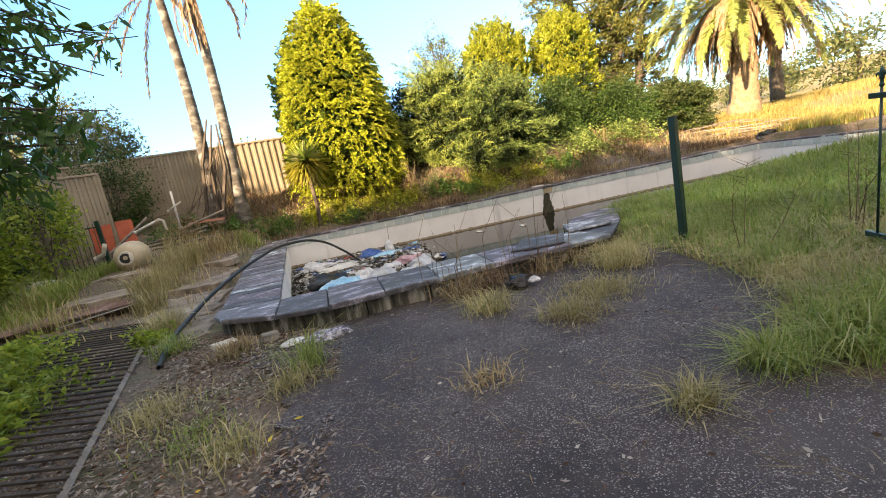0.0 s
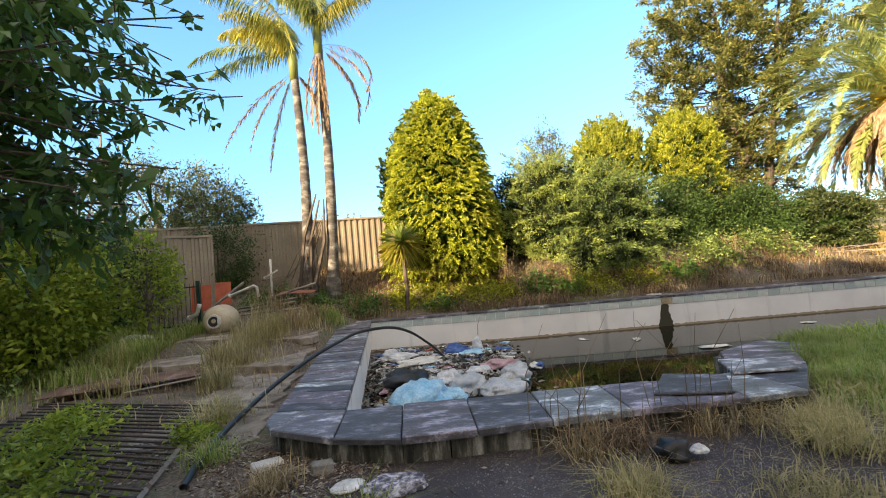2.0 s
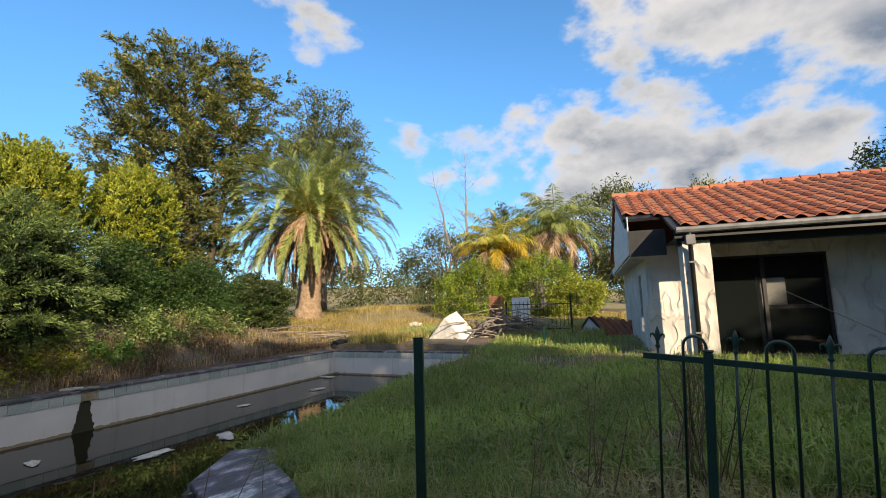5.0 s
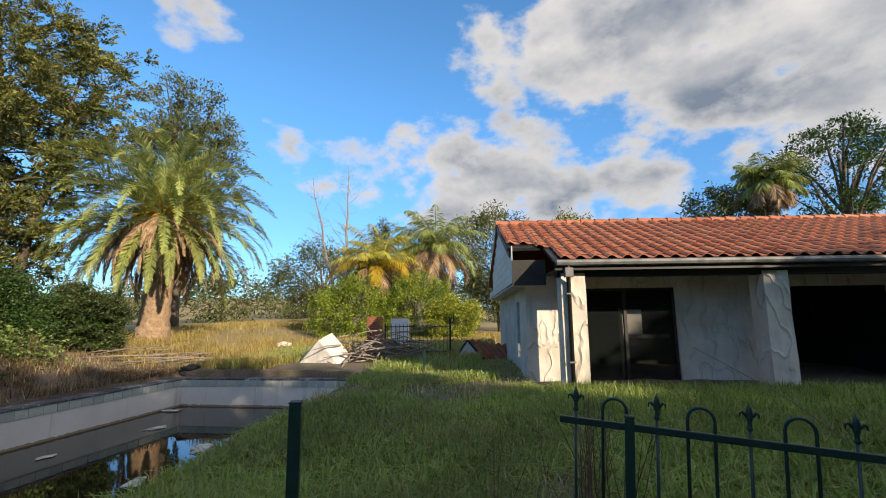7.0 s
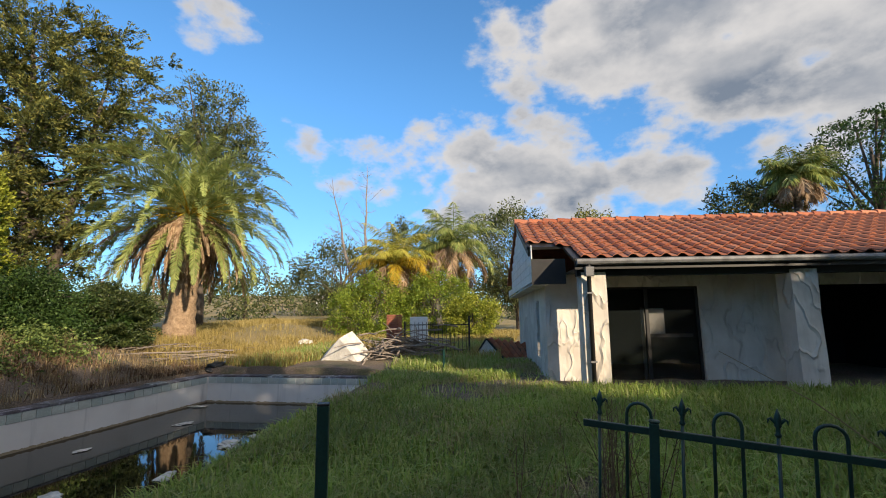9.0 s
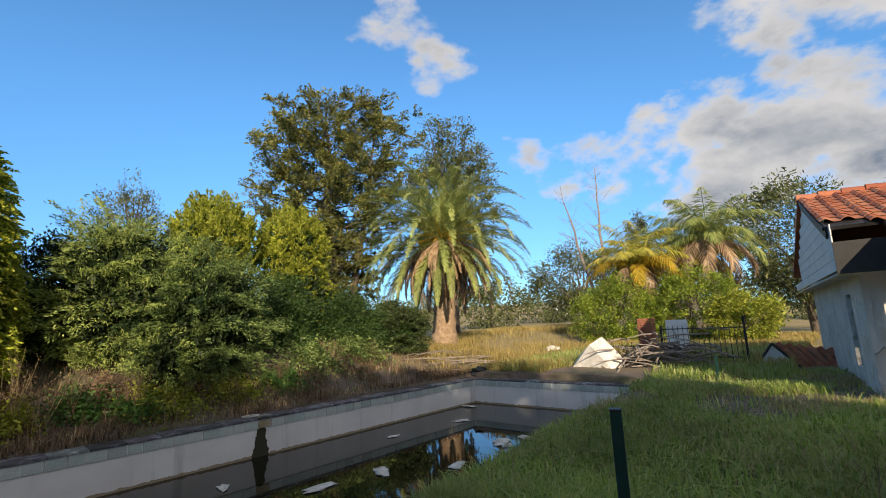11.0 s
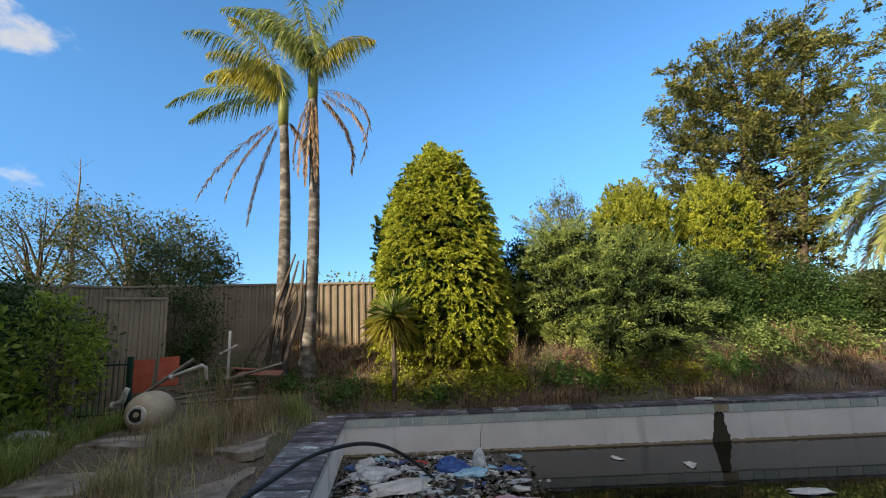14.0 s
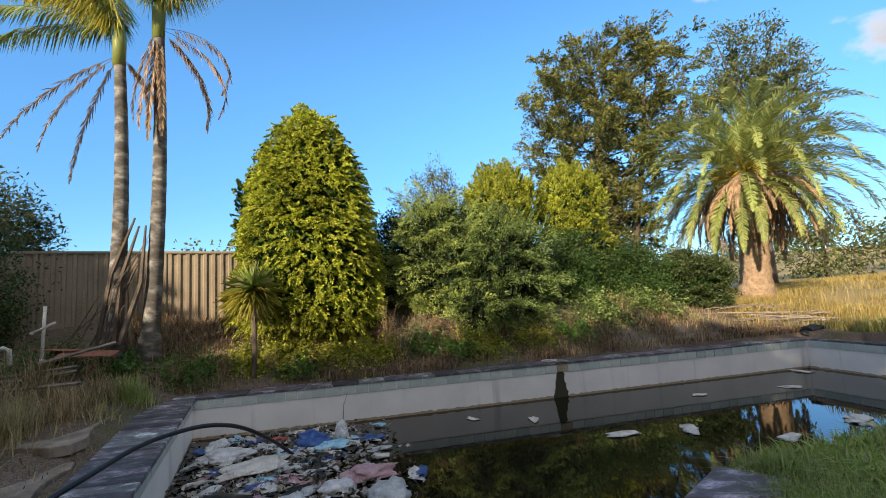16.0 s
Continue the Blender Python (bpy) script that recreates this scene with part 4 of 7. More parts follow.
def date_palm():
    base = (18.1, 18.4, lz(18.1, 18.4))
    rng = np.random.default_rng(77)
    pr = random.Random(77)
    root = thing("date_palm", "large date palm with a skirt of dead fronds", "palm tree", pose(*base))
    H = 5.0
    k = 18
    tube("trunk", [(0.2 * math.sin(i / k * 2), 0, -0.3 + (H + 0.3) * i / k) for i in range(k + 1)],
         [0.50 + 0.38 * math.exp(-i / 2.2) + (0.03 if i % 2 else -0.02) + 0.28 * max(0, i - 12) / 6 for i in range(k + 1)], M["datebark"], root, 16)
    for i in range(104):
        u = i / 104
        el = 85 - 108 * u ** 0.78 + pr.uniform(-6, 6)
        ln = pr.uniform(4.6, 5.3) * (1 - 0.10 * u)
        az = i * 2.39996 + pr.uniform(-0.2, 0.2)
        key = "date_frond" if u < 0.82 else ("frond_dead" if pr.random() < 0.45 else "date_frond")
        pts = frond_points((0.18 + 0.25 * math.cos(az), 0.25 * math.sin(az), H + 0.55 - 0.8 * u), az, el, ln, pr.uniform(104, 130) * (1 - 0.34 * u), 14)
        frond("frond", pts, 0.46, 0.022, M[key], root, rng, per=100, hang=0.14, splay=0.62, roll=0.25)
    # bare yellow leaf bases round the heart
    for i in range(70):
        az = i * 2.39996 + 0.4
        pts = frond_points((0.18 + 0.3 * math.cos(az), 0.3 * math.sin(az), H + 0.3), az, pr.uniform(-30, 62), pr.uniform(1.0, 1.9), 40, 5)
        tube("leaf_base", pts, [0.045, 0.04, 0.034, 0.028, 0.022, 0.016], M["leaf_gold"], root, 4)
    for i in range(110):
        az = i * 2.39996
        pts = frond_points((0.18 + 0.45 * math.cos(az), 0.45 * math.sin(az), H + 0.15), az, pr.uniform(-70, -12), pr.uniform(2.4, 3.6), pr.uniform(40, 75))
        frond("dead_frond", pts, 0.36, 0.024, M["frond_dead"], root, rng, per=52, hang=0.7, splay=0.35)
    return root


def yucca(base):
    rng = np.random.default_rng(5)
    root = thing("cordyline", "spiky cordyline with yellow lower leaves on a thin stem", "shrub", pose(*base))
    h = 1.75
    tube("trunk", [(0, 0, -0.2), (0.03, 0, 0.5), (0, 0, h)], [0.06, 0.05, 0.06], M["bark"], root, 7)
    for name, mat, n, lo, hi, ln in (("leaves", "grass", 190, 5, 88, 0.64), ("old_leaves", "frond_yellow", 260, -62, 8, 0.70), ("dead_leaves", "frond_dead", 50, -85, -55, 0.6)):
        a = rng.random(n) * 2 * np.pi
        e = np.radians(lo + (hi - lo) * rng.random(n))
        d = np.stack([np.cos(a) * np.cos(e), np.sin(a) * np.cos(e), np.sin(e)], 1)
        s = unit(np.cross(d, [0, 0, 1.0]) + 1e-6) * 0.015
        o = np.tile(np.array([0, 0, h]), (n, 1)) + rng.normal(size=(n, 3)) * 0.04
        L = (ln * (0.75 + 0.4 * rng.random(n)))[:, None]
        mid, tip = o + d * L * 0.55, o + d * L - np.array([0, 0, 0.16]) * L
        polys_np(name, np.stack([o - s * 0.6, o + s * 0.6, mid + s, tip, mid - s], 1), 5, M[mat], root)


def bare_tree(name, label, base, height, seed, lean=(0, 0), r=0.14, branches=26):
    pr = random.Random(seed)
    root = thing(name, label, "dead tree", pose(*base))
    k = 10
    pts = [Vector((lean[0] * (i / k) ** 1.2, lean[1] * (i / k), -0.3 + (height + 0.3) * i / k)) + Vector((pr.uniform(-.1, .1), pr.uniform(-.1, .1), 0)) for i in range(k + 1)]
    tube("trunk", pts, [r * (1 - 0.92 * i / k) for i in range(k + 1)], M["deadwood"], root, 7)
    runs = []
    for i in range(branches):
        t = pr.uniform(0.3, 0.98)
        j = min(k - 1, int(t * k))
        s = pts[j].lerp(pts[j + 1], t * k - j)
        a = pr.uniform(0, 6.283)
        ln = height * pr.uniform(0.08, 0.22) * (1.25 - t)
        e = s + Vector((math.cos(a) * ln, math.sin(a) * ln, ln * pr.uniform(0.3, 1.1)))
        rr = r * 0.22 * (1.15 - t)
        runs.append(([s, s.lerp(e, 0.5) + Vector((0, 0, -0.06 * ln)), e], [rr, rr * 0.6, rr * 0.2]))
        for _ in range(4):
            q = s.lerp(e, pr.uniform(0.3, 0.95))
            a2 = a + pr.uniform(-1.2, 1.2)
            l2 = ln * pr.uniform(0.2, 0.5)
            runs.append(([q, q + Vector((math.cos(a2) * l2, math.sin(a2) * l2, l2 * pr.uniform(0.2, 1)))], [rr * 0.4, rr * 0.12]))
    tubes("branch_work", runs, M["deadwood"], root, 4)
    return root


def fans(name, start, along, side, length, width, per, leaf_l, leaf_w, mat, parent, rng, sag=0.15):
    """Flat, tapering sprays of scale leaves: each fan starts at a point and spreads along a line."""
    n = len(start)
    along, side = unit(along), unit(side - unit(along) * (side * unit(along)).sum(1, keepdims=True))
    k = np.repeat(np.arange(n), per)
    t = rng.random(n * per) ** 0.8
    s = (rng.random(n * per) * 2 - 1) * np.sin(np.pi * (0.12 + 0.80 * t)) ** 0.7
    L, W = (length * (0.65 + 0.7 * rng.random(n)))[k], (width * (0.65 + 0.7 * rng.random(n)))[k]
    nor = np.cross(along, side)
    pos = start[k] + along[k] * (L * t)[:, None] + side[k] * (W * s)[:, None] + nor[k] * (rng.normal(size=n * per) * 0.10 * W)[:, None]
    pos[:, 2] -= sag * L * t * t
    al = along[k] * 0.9 + side[k] * (s * 1.1)[:, None] + nor[k] * (0.35 * rng.normal(size=n * per))[:, None] + np.array([0, 0, -sag]) * t[:, None]
    return leaves(name, pos, al, leaf_l, leaf_w, mat, parent, rng, 0.1)


def spray_bush(name, label, base, centre, radii, keys, seed, sprays=500, per=60, length=0.5, width=0.2, leaf_l=0.07, leaf_w=0.025, lift=0.2, lobes=0.3, freq=1.0,
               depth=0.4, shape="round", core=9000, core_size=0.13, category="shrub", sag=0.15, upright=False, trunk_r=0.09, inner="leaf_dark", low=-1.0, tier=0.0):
    """A conifer of many flat sprays over a heart of darker leaves that hold its shade, with an uneven, lobed outline.
    """
    rng = np.random.default_rng(seed)
    root = thing(name, label, category, pose(*base))
    C, R = np.array(centre) - np.array(base), np.array(radii, float)

    def shell(n, far):
        if shape == "dome":
            u = rng.random(n)
            a = rng.random(n) * 2 * np.pi
            w = np.sqrt(np.clip(1 - np.clip((u - 0.1) / 0.9, 0, 1) ** 2.1, 0, 1)) * np.clip(0.80 + 2.0 * u, 0, 1)
            d = np.stack([np.cos(a) * w, np.sin(a) * w, u * 2 - 1], 1)
        else:
            d = unit(rng.normal(size=(n, 3)))
            d[:, 2] = np.where(d[:, 2] < low, -d[:, 2], d[:, 2])
        out = unit(np.stack([d[:, 0], d[:, 1], d[:, 2] * 0.6 + 0.1], 1))
        lump = np.array([noise.noise(Vector(v) * 2.0 * freq + Vector((seed, 0, 0))) + 0.5 * noise.noise(Vector(v) * 4.6 * freq + Vector((0, seed, 0))) for v in d])
        q = d * (far * (1 + lobes * lump))[:, None]
        return q * R + C, out, lump
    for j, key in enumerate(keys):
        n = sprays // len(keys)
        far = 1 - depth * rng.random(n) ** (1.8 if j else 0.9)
        # first leaf tone, mostly the darker, sits deeper: shade between sprays in colour
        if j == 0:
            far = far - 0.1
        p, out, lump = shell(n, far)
        if tier:
            step = tier * (1 + 0.25 * np.sin(3 * np.arctan2(out[:, 1], out[:, 0])))
            p[:, 2] = np.round(p[:, 2] / step) * step + rng.normal(size=n) * 0.05
        p[:, 2] = np.maximum(p[:, 2], 0.1)
        if upright:
            al = out * 0.45 + np.array([0, 0, lift]) + rng.normal(size=(n, 3)) * 0.22
            side = np.cross(out, np.array([0, 0, 1.0])) + rng.normal(size=(n, 3)) * 0.5
        else:
            al = out + np.array([0, 0, lift]) + rng.normal(size=(n, 3)) * 0.35
            side = np.cross(al, np.array([0, 0, 1.0])) + rng.normal(size=(n, 3)) * 0.9
        fans("crown", p - unit(al) * length * 0.5, al, side, length, width, per, leaf_l, leaf_w, M[key], root, rng, sag)
    # darker leaves fill the heart; its shade is put into their colour
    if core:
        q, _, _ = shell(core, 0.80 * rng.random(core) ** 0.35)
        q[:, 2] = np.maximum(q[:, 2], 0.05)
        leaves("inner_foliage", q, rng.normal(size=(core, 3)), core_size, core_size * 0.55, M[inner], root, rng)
    pr = random.Random(seed)
    top = C[2] + R[2] * 0.5
    tube("trunk", trunk_path((0, 0, -0.3), (C[0] * 0.8, C[1] * 0.8, top), 0.1, pr), [trunk_r * (1.15 - 0.1 * i) for i in range(9)], M["bark"], root, 7)
    tips, _, _ = shell(26, np.full(26, 0.75))
    tubes("limb_work", [([Vector((0, 0, max(0.1, 0.45 * t[2]))), Vector((t[0] * 0.5, t[1] * 0.5, 0.75 * t[2] + 0.05)), Vector(t)], [trunk_r * 0.35, trunk_r * 0.2, 0.01]) for t in tips], M["bark"], root, 5)
    return root


def cypress(label, base, height, spread, seed):
    """Tall open cypress: ascending limbs carried in tiers, each ending in pads of spray with sky between them."""
    rng = np.random.default_rng(seed)
    pr = random.Random(seed)
    root = thing("tree", label, "tree", pose(*base))
    leaders = [(Vector((-0.7, 0.4, height)), 0.36), (Vector((1.9, -1.3, height * 0.965)), 0.26), (Vector((-2.6, 1.6, height * 0.88)), 0.2)]
    limbs = []
    starts, along, side, tone = [], [], [], []
    for k, (top, r) in enumerate(leaders):
        pts = [Vector((top.x * (i / 9) ** 0.8, top.y * (i / 9) ** 0.8, -0.4 + (top.z + 0.4) * i / 9)) + Vector((pr.gauss(0, .1), pr.gauss(0, .1), 0)) for i in range(10)]
        tube("trunk", pts, [r * (1.1 - 0.115 * i) for i in range(10)], M["bark"], root, 8)
        for i in range((74, 52, 40)[k]):
            u = 0.20 + 0.79 * (i + pr.random()) / (74, 52, 40)[k]
            j = min(8, int(u * 9))
            s = pts[j].lerp(pts[j + 1], u * 9 - j)
            a = i * 2.39996 + pr.uniform(-.4, .4)
            reach = spread * (0.30 + 0.70 * math.sin(math.pi * min(1, (1 - u) * 1.25 + 0.03)) ** 0.7) * pr.uniform(0.55, 1.08) * (1, 0.75, 0.72)[k]
            if u > 0.9:
                reach *= 0.62
            e = s + Vector((math.cos(a) * reach, math.sin(a) * reach, reach * pr.uniform(0.10, 0.42)))
            m = s.lerp(e, 0.5) + Vector((0, 0, -0.06 * reach))
            limbs.append(([s, m, e], [0.085 * (1.2 - u), 0.05 * (1.2 - u), 0.012]))
            d = (e - m).normalized()
            pads = 2 + int(reach * 1.6)
            for q in range(pads):
                t = 0.32 + 0.68 * (q + pr.random()) / pads
                c = (s.lerp(m, t * 2) if t < 0.5 else m.lerp(e, t * 2 - 1)) + Vector((pr.gauss(0, .25), pr.gauss(0, .25), pr.gauss(0.1, .12)))
                for _ in range(4):
                    w = Vector((d.x, d.y, 0.35)) + Vector((pr.gauss(0, .6), pr.gauss(0, .6), pr.gauss(0.1, .35)))
                    starts.append(c); along.append(w); side.append(w.cross(Vector((pr.gauss(0, 1), pr.gauss(0, 1), 0.7)))); tone.append(pr.random())
    for i in range(46):
        top = leaders[i % 3][0]
        starts.append(top + Vector((pr.gauss(0, .35), pr.gauss(0, .35), -abs(pr.gauss(0, .8))))); along.append((pr.gauss(0, .35), pr.gauss(0, .35), 1)); side.append((pr.gauss(0, 1), pr.gauss(0, 1), 0)); tone.append(pr.random())
    tubes("limb_work", limbs, M["bark"], root, 5)
    S, A, D, T = (np.array([tuple(v) for v in w]) for w in (starts, along, side, [(x,) for x in tone]))
    for key, lo, hi in (("leaf_cyp_dark", 0, 0.42), ("leaf_big", 0.42, 1.01)):
        q = (T[:, 0] >= lo) & (T[:, 0] < hi)
        fans("crown", S[q], A[q], D[q], 0.78, 0.26, 34, 0.17, 0.06, M[key], root, rng, 0.12)
    return root


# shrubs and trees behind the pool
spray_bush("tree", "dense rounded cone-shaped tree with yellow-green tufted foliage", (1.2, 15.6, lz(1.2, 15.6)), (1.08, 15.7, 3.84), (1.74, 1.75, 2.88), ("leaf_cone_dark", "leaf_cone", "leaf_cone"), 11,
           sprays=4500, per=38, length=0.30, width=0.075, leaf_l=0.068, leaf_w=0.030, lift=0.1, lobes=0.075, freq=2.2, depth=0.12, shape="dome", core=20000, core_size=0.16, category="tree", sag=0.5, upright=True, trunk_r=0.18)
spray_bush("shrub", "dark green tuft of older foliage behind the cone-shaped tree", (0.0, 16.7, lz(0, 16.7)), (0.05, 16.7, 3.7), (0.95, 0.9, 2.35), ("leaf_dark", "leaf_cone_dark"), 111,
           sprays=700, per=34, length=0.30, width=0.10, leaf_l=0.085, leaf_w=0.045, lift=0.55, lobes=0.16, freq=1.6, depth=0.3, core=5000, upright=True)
# junipers differ by leaf tone: shade in the front one, sun in the others
spray_bush("shrub", "spreading juniper shrub, its shade held in dark green leaves", (6.0, 15.4, lz(6.0, 15.4)), (6.0, 15.4, 2.25), (1.5, 1.3, 1.72), ("leaf_jun_shade", "leaf_jun", "leaf_jun"), 12,
           sprays=760, per=92, length=0.8, width=0.20, leaf_l=0.078, leaf_w=0.021, lift=0.25, lobes=0.42, freq=1.2, depth=0.35, core=14000, sag=0.3, inner="leaf_shade", tier=0.46)
spray_bush("shrub", "juniper shrub with feathery sprays, sunlight held in its paler leaves", (4.6, 16.25, lz(4.6, 16.25)), (4.65, 16.25, 2.85), (1.5, 1.3, 1.86), ("leaf_jun", "leaf_jun_lit", "leaf_jun_lit"), 13,
           sprays=760, per=92, length=0.8, width=0.20, leaf_l=0.078, leaf_w=0.021, lift=0.28, lobes=0.42, freq=1.2, depth=0.35, core=14000, sag=0.25, inner="leaf_shade", tier=0.46)
spray_bush("shrub", "small pale juniper in front of the darker one", (4.95, 14.75, lz(4.95, 14.75)), (4.95, 14.75, 1.45), (0.55, 0.5, 0.62), ("leaf_jun", "leaf_jun_lit"), 131,
           sprays=150, per=60, length=0.42, width=0.13, leaf_l=0.065, leaf_w=0.02, lift=0.35, lobes=0.3, core=1800, sag=0.2, inner="leaf_shade", trunk_r=0.04)
# near-black shrub stands in for the deep shade between cone tree and junipers
clump_tree("shrub", "low shrub filling a dark hollow, shade in its near-black leaves", (3.3, 16.8, lz(3.3, 16.8)), 1.0, (3.35, 16.8, 2.5), (0.85, 0.8, 1.75), "", M["leaf_shade"], 14,
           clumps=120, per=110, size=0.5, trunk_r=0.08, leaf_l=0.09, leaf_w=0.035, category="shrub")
clump_tree("shrub", "wispy grey-green bush with thin twigs on top", (5.0, 18.0, lz(5.0, 18)), 3.6, (5.0, 18.1, 4.6), (0.95, 0.9, 1.55), "", M["leaf_gum"], 15,
           clumps=120, per=60, size=0.36, trunk_r=0.08, leaf_l=0.10, leaf_w=0.026, limbs=40, hollow=0.3, hang=-0.5, category="shrub")
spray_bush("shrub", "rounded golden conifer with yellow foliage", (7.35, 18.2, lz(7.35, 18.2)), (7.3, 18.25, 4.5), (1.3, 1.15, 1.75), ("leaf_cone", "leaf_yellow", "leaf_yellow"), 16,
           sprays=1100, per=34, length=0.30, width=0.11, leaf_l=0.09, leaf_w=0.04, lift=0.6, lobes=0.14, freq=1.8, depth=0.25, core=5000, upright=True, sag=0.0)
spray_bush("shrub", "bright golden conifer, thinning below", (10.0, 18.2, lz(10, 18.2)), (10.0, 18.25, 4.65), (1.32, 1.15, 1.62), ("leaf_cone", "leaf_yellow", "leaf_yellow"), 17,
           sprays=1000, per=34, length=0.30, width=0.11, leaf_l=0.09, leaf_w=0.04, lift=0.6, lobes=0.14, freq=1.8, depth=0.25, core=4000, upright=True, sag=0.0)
# lower branches take darker leaf tones to carry the shade below the golden top
spray_bush("shrub", "loose yellow-green conifer branches hanging low, shade in their darker leaves", (10.2, 17.9, lz(10.2, 17.9)), (10.1, 17.7, 2.9), (1.2, 0.8, 1.5), ("leaf_jun_shade", "leaf_cone_dark", "leaf_cone"), 171,
           sprays=420, per=40, length=0.45, width=0.12, leaf_l=0.085, leaf_w=0.03, lift=0.3, lobes=0.4, core=3000, upright=True, sag=0.5, inner="leaf_shade")
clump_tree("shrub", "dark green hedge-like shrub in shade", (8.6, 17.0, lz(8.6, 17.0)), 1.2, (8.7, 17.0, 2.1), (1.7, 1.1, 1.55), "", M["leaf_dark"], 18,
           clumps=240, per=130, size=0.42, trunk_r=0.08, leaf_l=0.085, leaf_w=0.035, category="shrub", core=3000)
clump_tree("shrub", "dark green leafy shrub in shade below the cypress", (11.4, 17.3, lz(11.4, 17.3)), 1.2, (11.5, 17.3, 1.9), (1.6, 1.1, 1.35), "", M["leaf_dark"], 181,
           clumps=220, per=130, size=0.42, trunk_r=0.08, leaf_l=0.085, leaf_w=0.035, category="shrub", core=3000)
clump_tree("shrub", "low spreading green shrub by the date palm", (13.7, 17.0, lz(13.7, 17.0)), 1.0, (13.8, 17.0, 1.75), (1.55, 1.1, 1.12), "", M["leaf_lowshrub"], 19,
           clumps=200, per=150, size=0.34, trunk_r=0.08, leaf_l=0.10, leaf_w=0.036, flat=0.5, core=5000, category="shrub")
cypress("tall layered cypress with olive-green sprays", (17.1, 25.3, lz(17.1, 25.3)), 14.9, 4.5, 20)
clump_tree("tree", "open-crowned gum tree behind the palm", (27.2, 25.2, lz(27.2, 25.2)), 11.0, (27.3, 25.0, 11.6), (3.5, 3.4, 6.4), "", M["leaf_gum"], 21,
           clumps=240, per=100, size=0.8, trunk_r=0.35, leaf_l=0.26, leaf_w=0.08, hollow=0.35, limbs=36)
date_palm()
yucca((-0.02, 13.9, lz(-0.02, 13.9)))
palm_tall("tall thin palm with a lichened trunk and hanging dead fronds", (-2.72, 14.45, lz(-2.7, 14.45)), (-2.70, 14.45, 7.25), 31, [
    (178, 58, 2.5, 112, "frond_yellow", 0.72, 1.2), (196, 70, 2.4, 118, "frond_yellow", 0.72, 1.2), (165, 62, 2.5, 112, "frond_yellow", 0.7, 1.2), (150, 76, 2.7, 105, "frond", 0.7, 1.1),
    (215, 66, 2.9, 120, "frond", 0.65, 1.2), (185, 22, 3.0, 75, "frond", 0.5, 0.9), (172, 14, 2.7, 60, "frond", 0.6, 1.0), (250, 70, 2.4, 115, "frond_yellow", 0.6, 1.1), (120, 76, 2.6, 90, "frond", 0.6, 1.0),
    (182, -32, 3.0, 40, "frond_dead", 0.26, 0.5), (190, -46, 2.6, 40, "frond_dead", 0.26, 0.5), (170, -64, 2.9, 22, "frond_dead", 0.26, 0.5), (10, -50, 1.6, 60, "frond_dead", 0.32, 0.6), (30, -40, 1.5, 60, "frond_dead", 0.32, 0.6)])
palm_tall("tall thin palm with green crown and a hanging dead skirt", (-2.05, 14.4, lz(-2.05, 14.4)), (-1.95, 14.4, 7.9), 32, [
    (180, 86, 2.6, 95, "frond", 0.75, 1.1), (190, 78, 2.8, 105, "frond", 0.75, 1.2), (165, 80, 2.7, 100, "frond", 0.75, 1.2), (200, 70, 2.9, 110, "frond", 0.72, 1.2), (10, 86, 2.8, 45, "frond", 0.62, 0.8),
    (5, 70, 2.1, 115, "frond_yellow", 0.7, 1.2), (350, 62, 2.0, 120, "frond_yellow", 0.66, 1.2), (100, 80, 2.8, 80, "frond", 0.66, 1.0), (270, 74, 2.6, 100, "frond", 0.66, 1.1), (140, 74, 2.7, 90, "frond", 0.66, 1.0),
    (0, 2, 2.4, 150, "frond_dead", 0.34, 1.0), (8, -18, 2.6, 120, "frond_dead", 0.32, 1.0), (350, -42, 2.6, 70, "frond_dead", 0.34, 0.9), (345, -45, 2.7, 60, "frond_dead", 0.34, 0.9), (255, -80, 2.6, 10, "frond_dead", 0.28, 0.5), (200, -70, 2.2, 25, "frond_dead", 0.3, 0.6),
    (230, -76, 2.4, 15, "frond_dead", 0.3, 0.6), (300, -78, 2.5, 12, "frond_dead", 0.3, 0.6)])

# trees beyond the side fence, and unseen ones added westward to shade the yard
clump_tree("tree", "grey-green bushy tree beyond the fence", (-10.6, 20.5, 0.9), 3.6, (-10.6, 20.5, 4.6), (2.9, 2.2, 2.6), "", M["leaf_gum"], 41, clumps=150, per=90, size=0.8, trunk_r=0.16, leaf_l=0.16, leaf_w=0.05, limbs=24)
clump_tree("tree", "leafy bush hanging over the fence", (-7.3, 17.6, 1.0), 2.4, (-7.1, 17.8, 3.6), (1.6, 1.4, 1.6), "", M["leaf_gum"], 42, clumps=110, per=90, size=0.6, trunk_r=0.10, leaf_l=0.14, leaf_w=0.05, limbs=18)
clump_tree("tree", "grey half-dead tree beyond the fence", (-14.0, 20.5, 0.9), 3.6, (-14.0, 20.5, 4.4), (2.6, 2.2, 3.0), "", M["leaf_gum"], 43, clumps=110, per=60, size=0.8, trunk_r=0.16, leaf_l=0.14, leaf_w=0.04, limbs=44)
bare_tree("dead_tree", "bare dead tree above the side fence", (-12.6, 20.0, 0.9), 7.8, 44, (0.3, 0), 0.16, 30)
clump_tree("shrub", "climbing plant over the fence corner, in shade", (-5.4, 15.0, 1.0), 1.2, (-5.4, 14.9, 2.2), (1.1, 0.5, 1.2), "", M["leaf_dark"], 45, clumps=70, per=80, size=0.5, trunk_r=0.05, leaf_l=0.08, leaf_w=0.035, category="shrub")
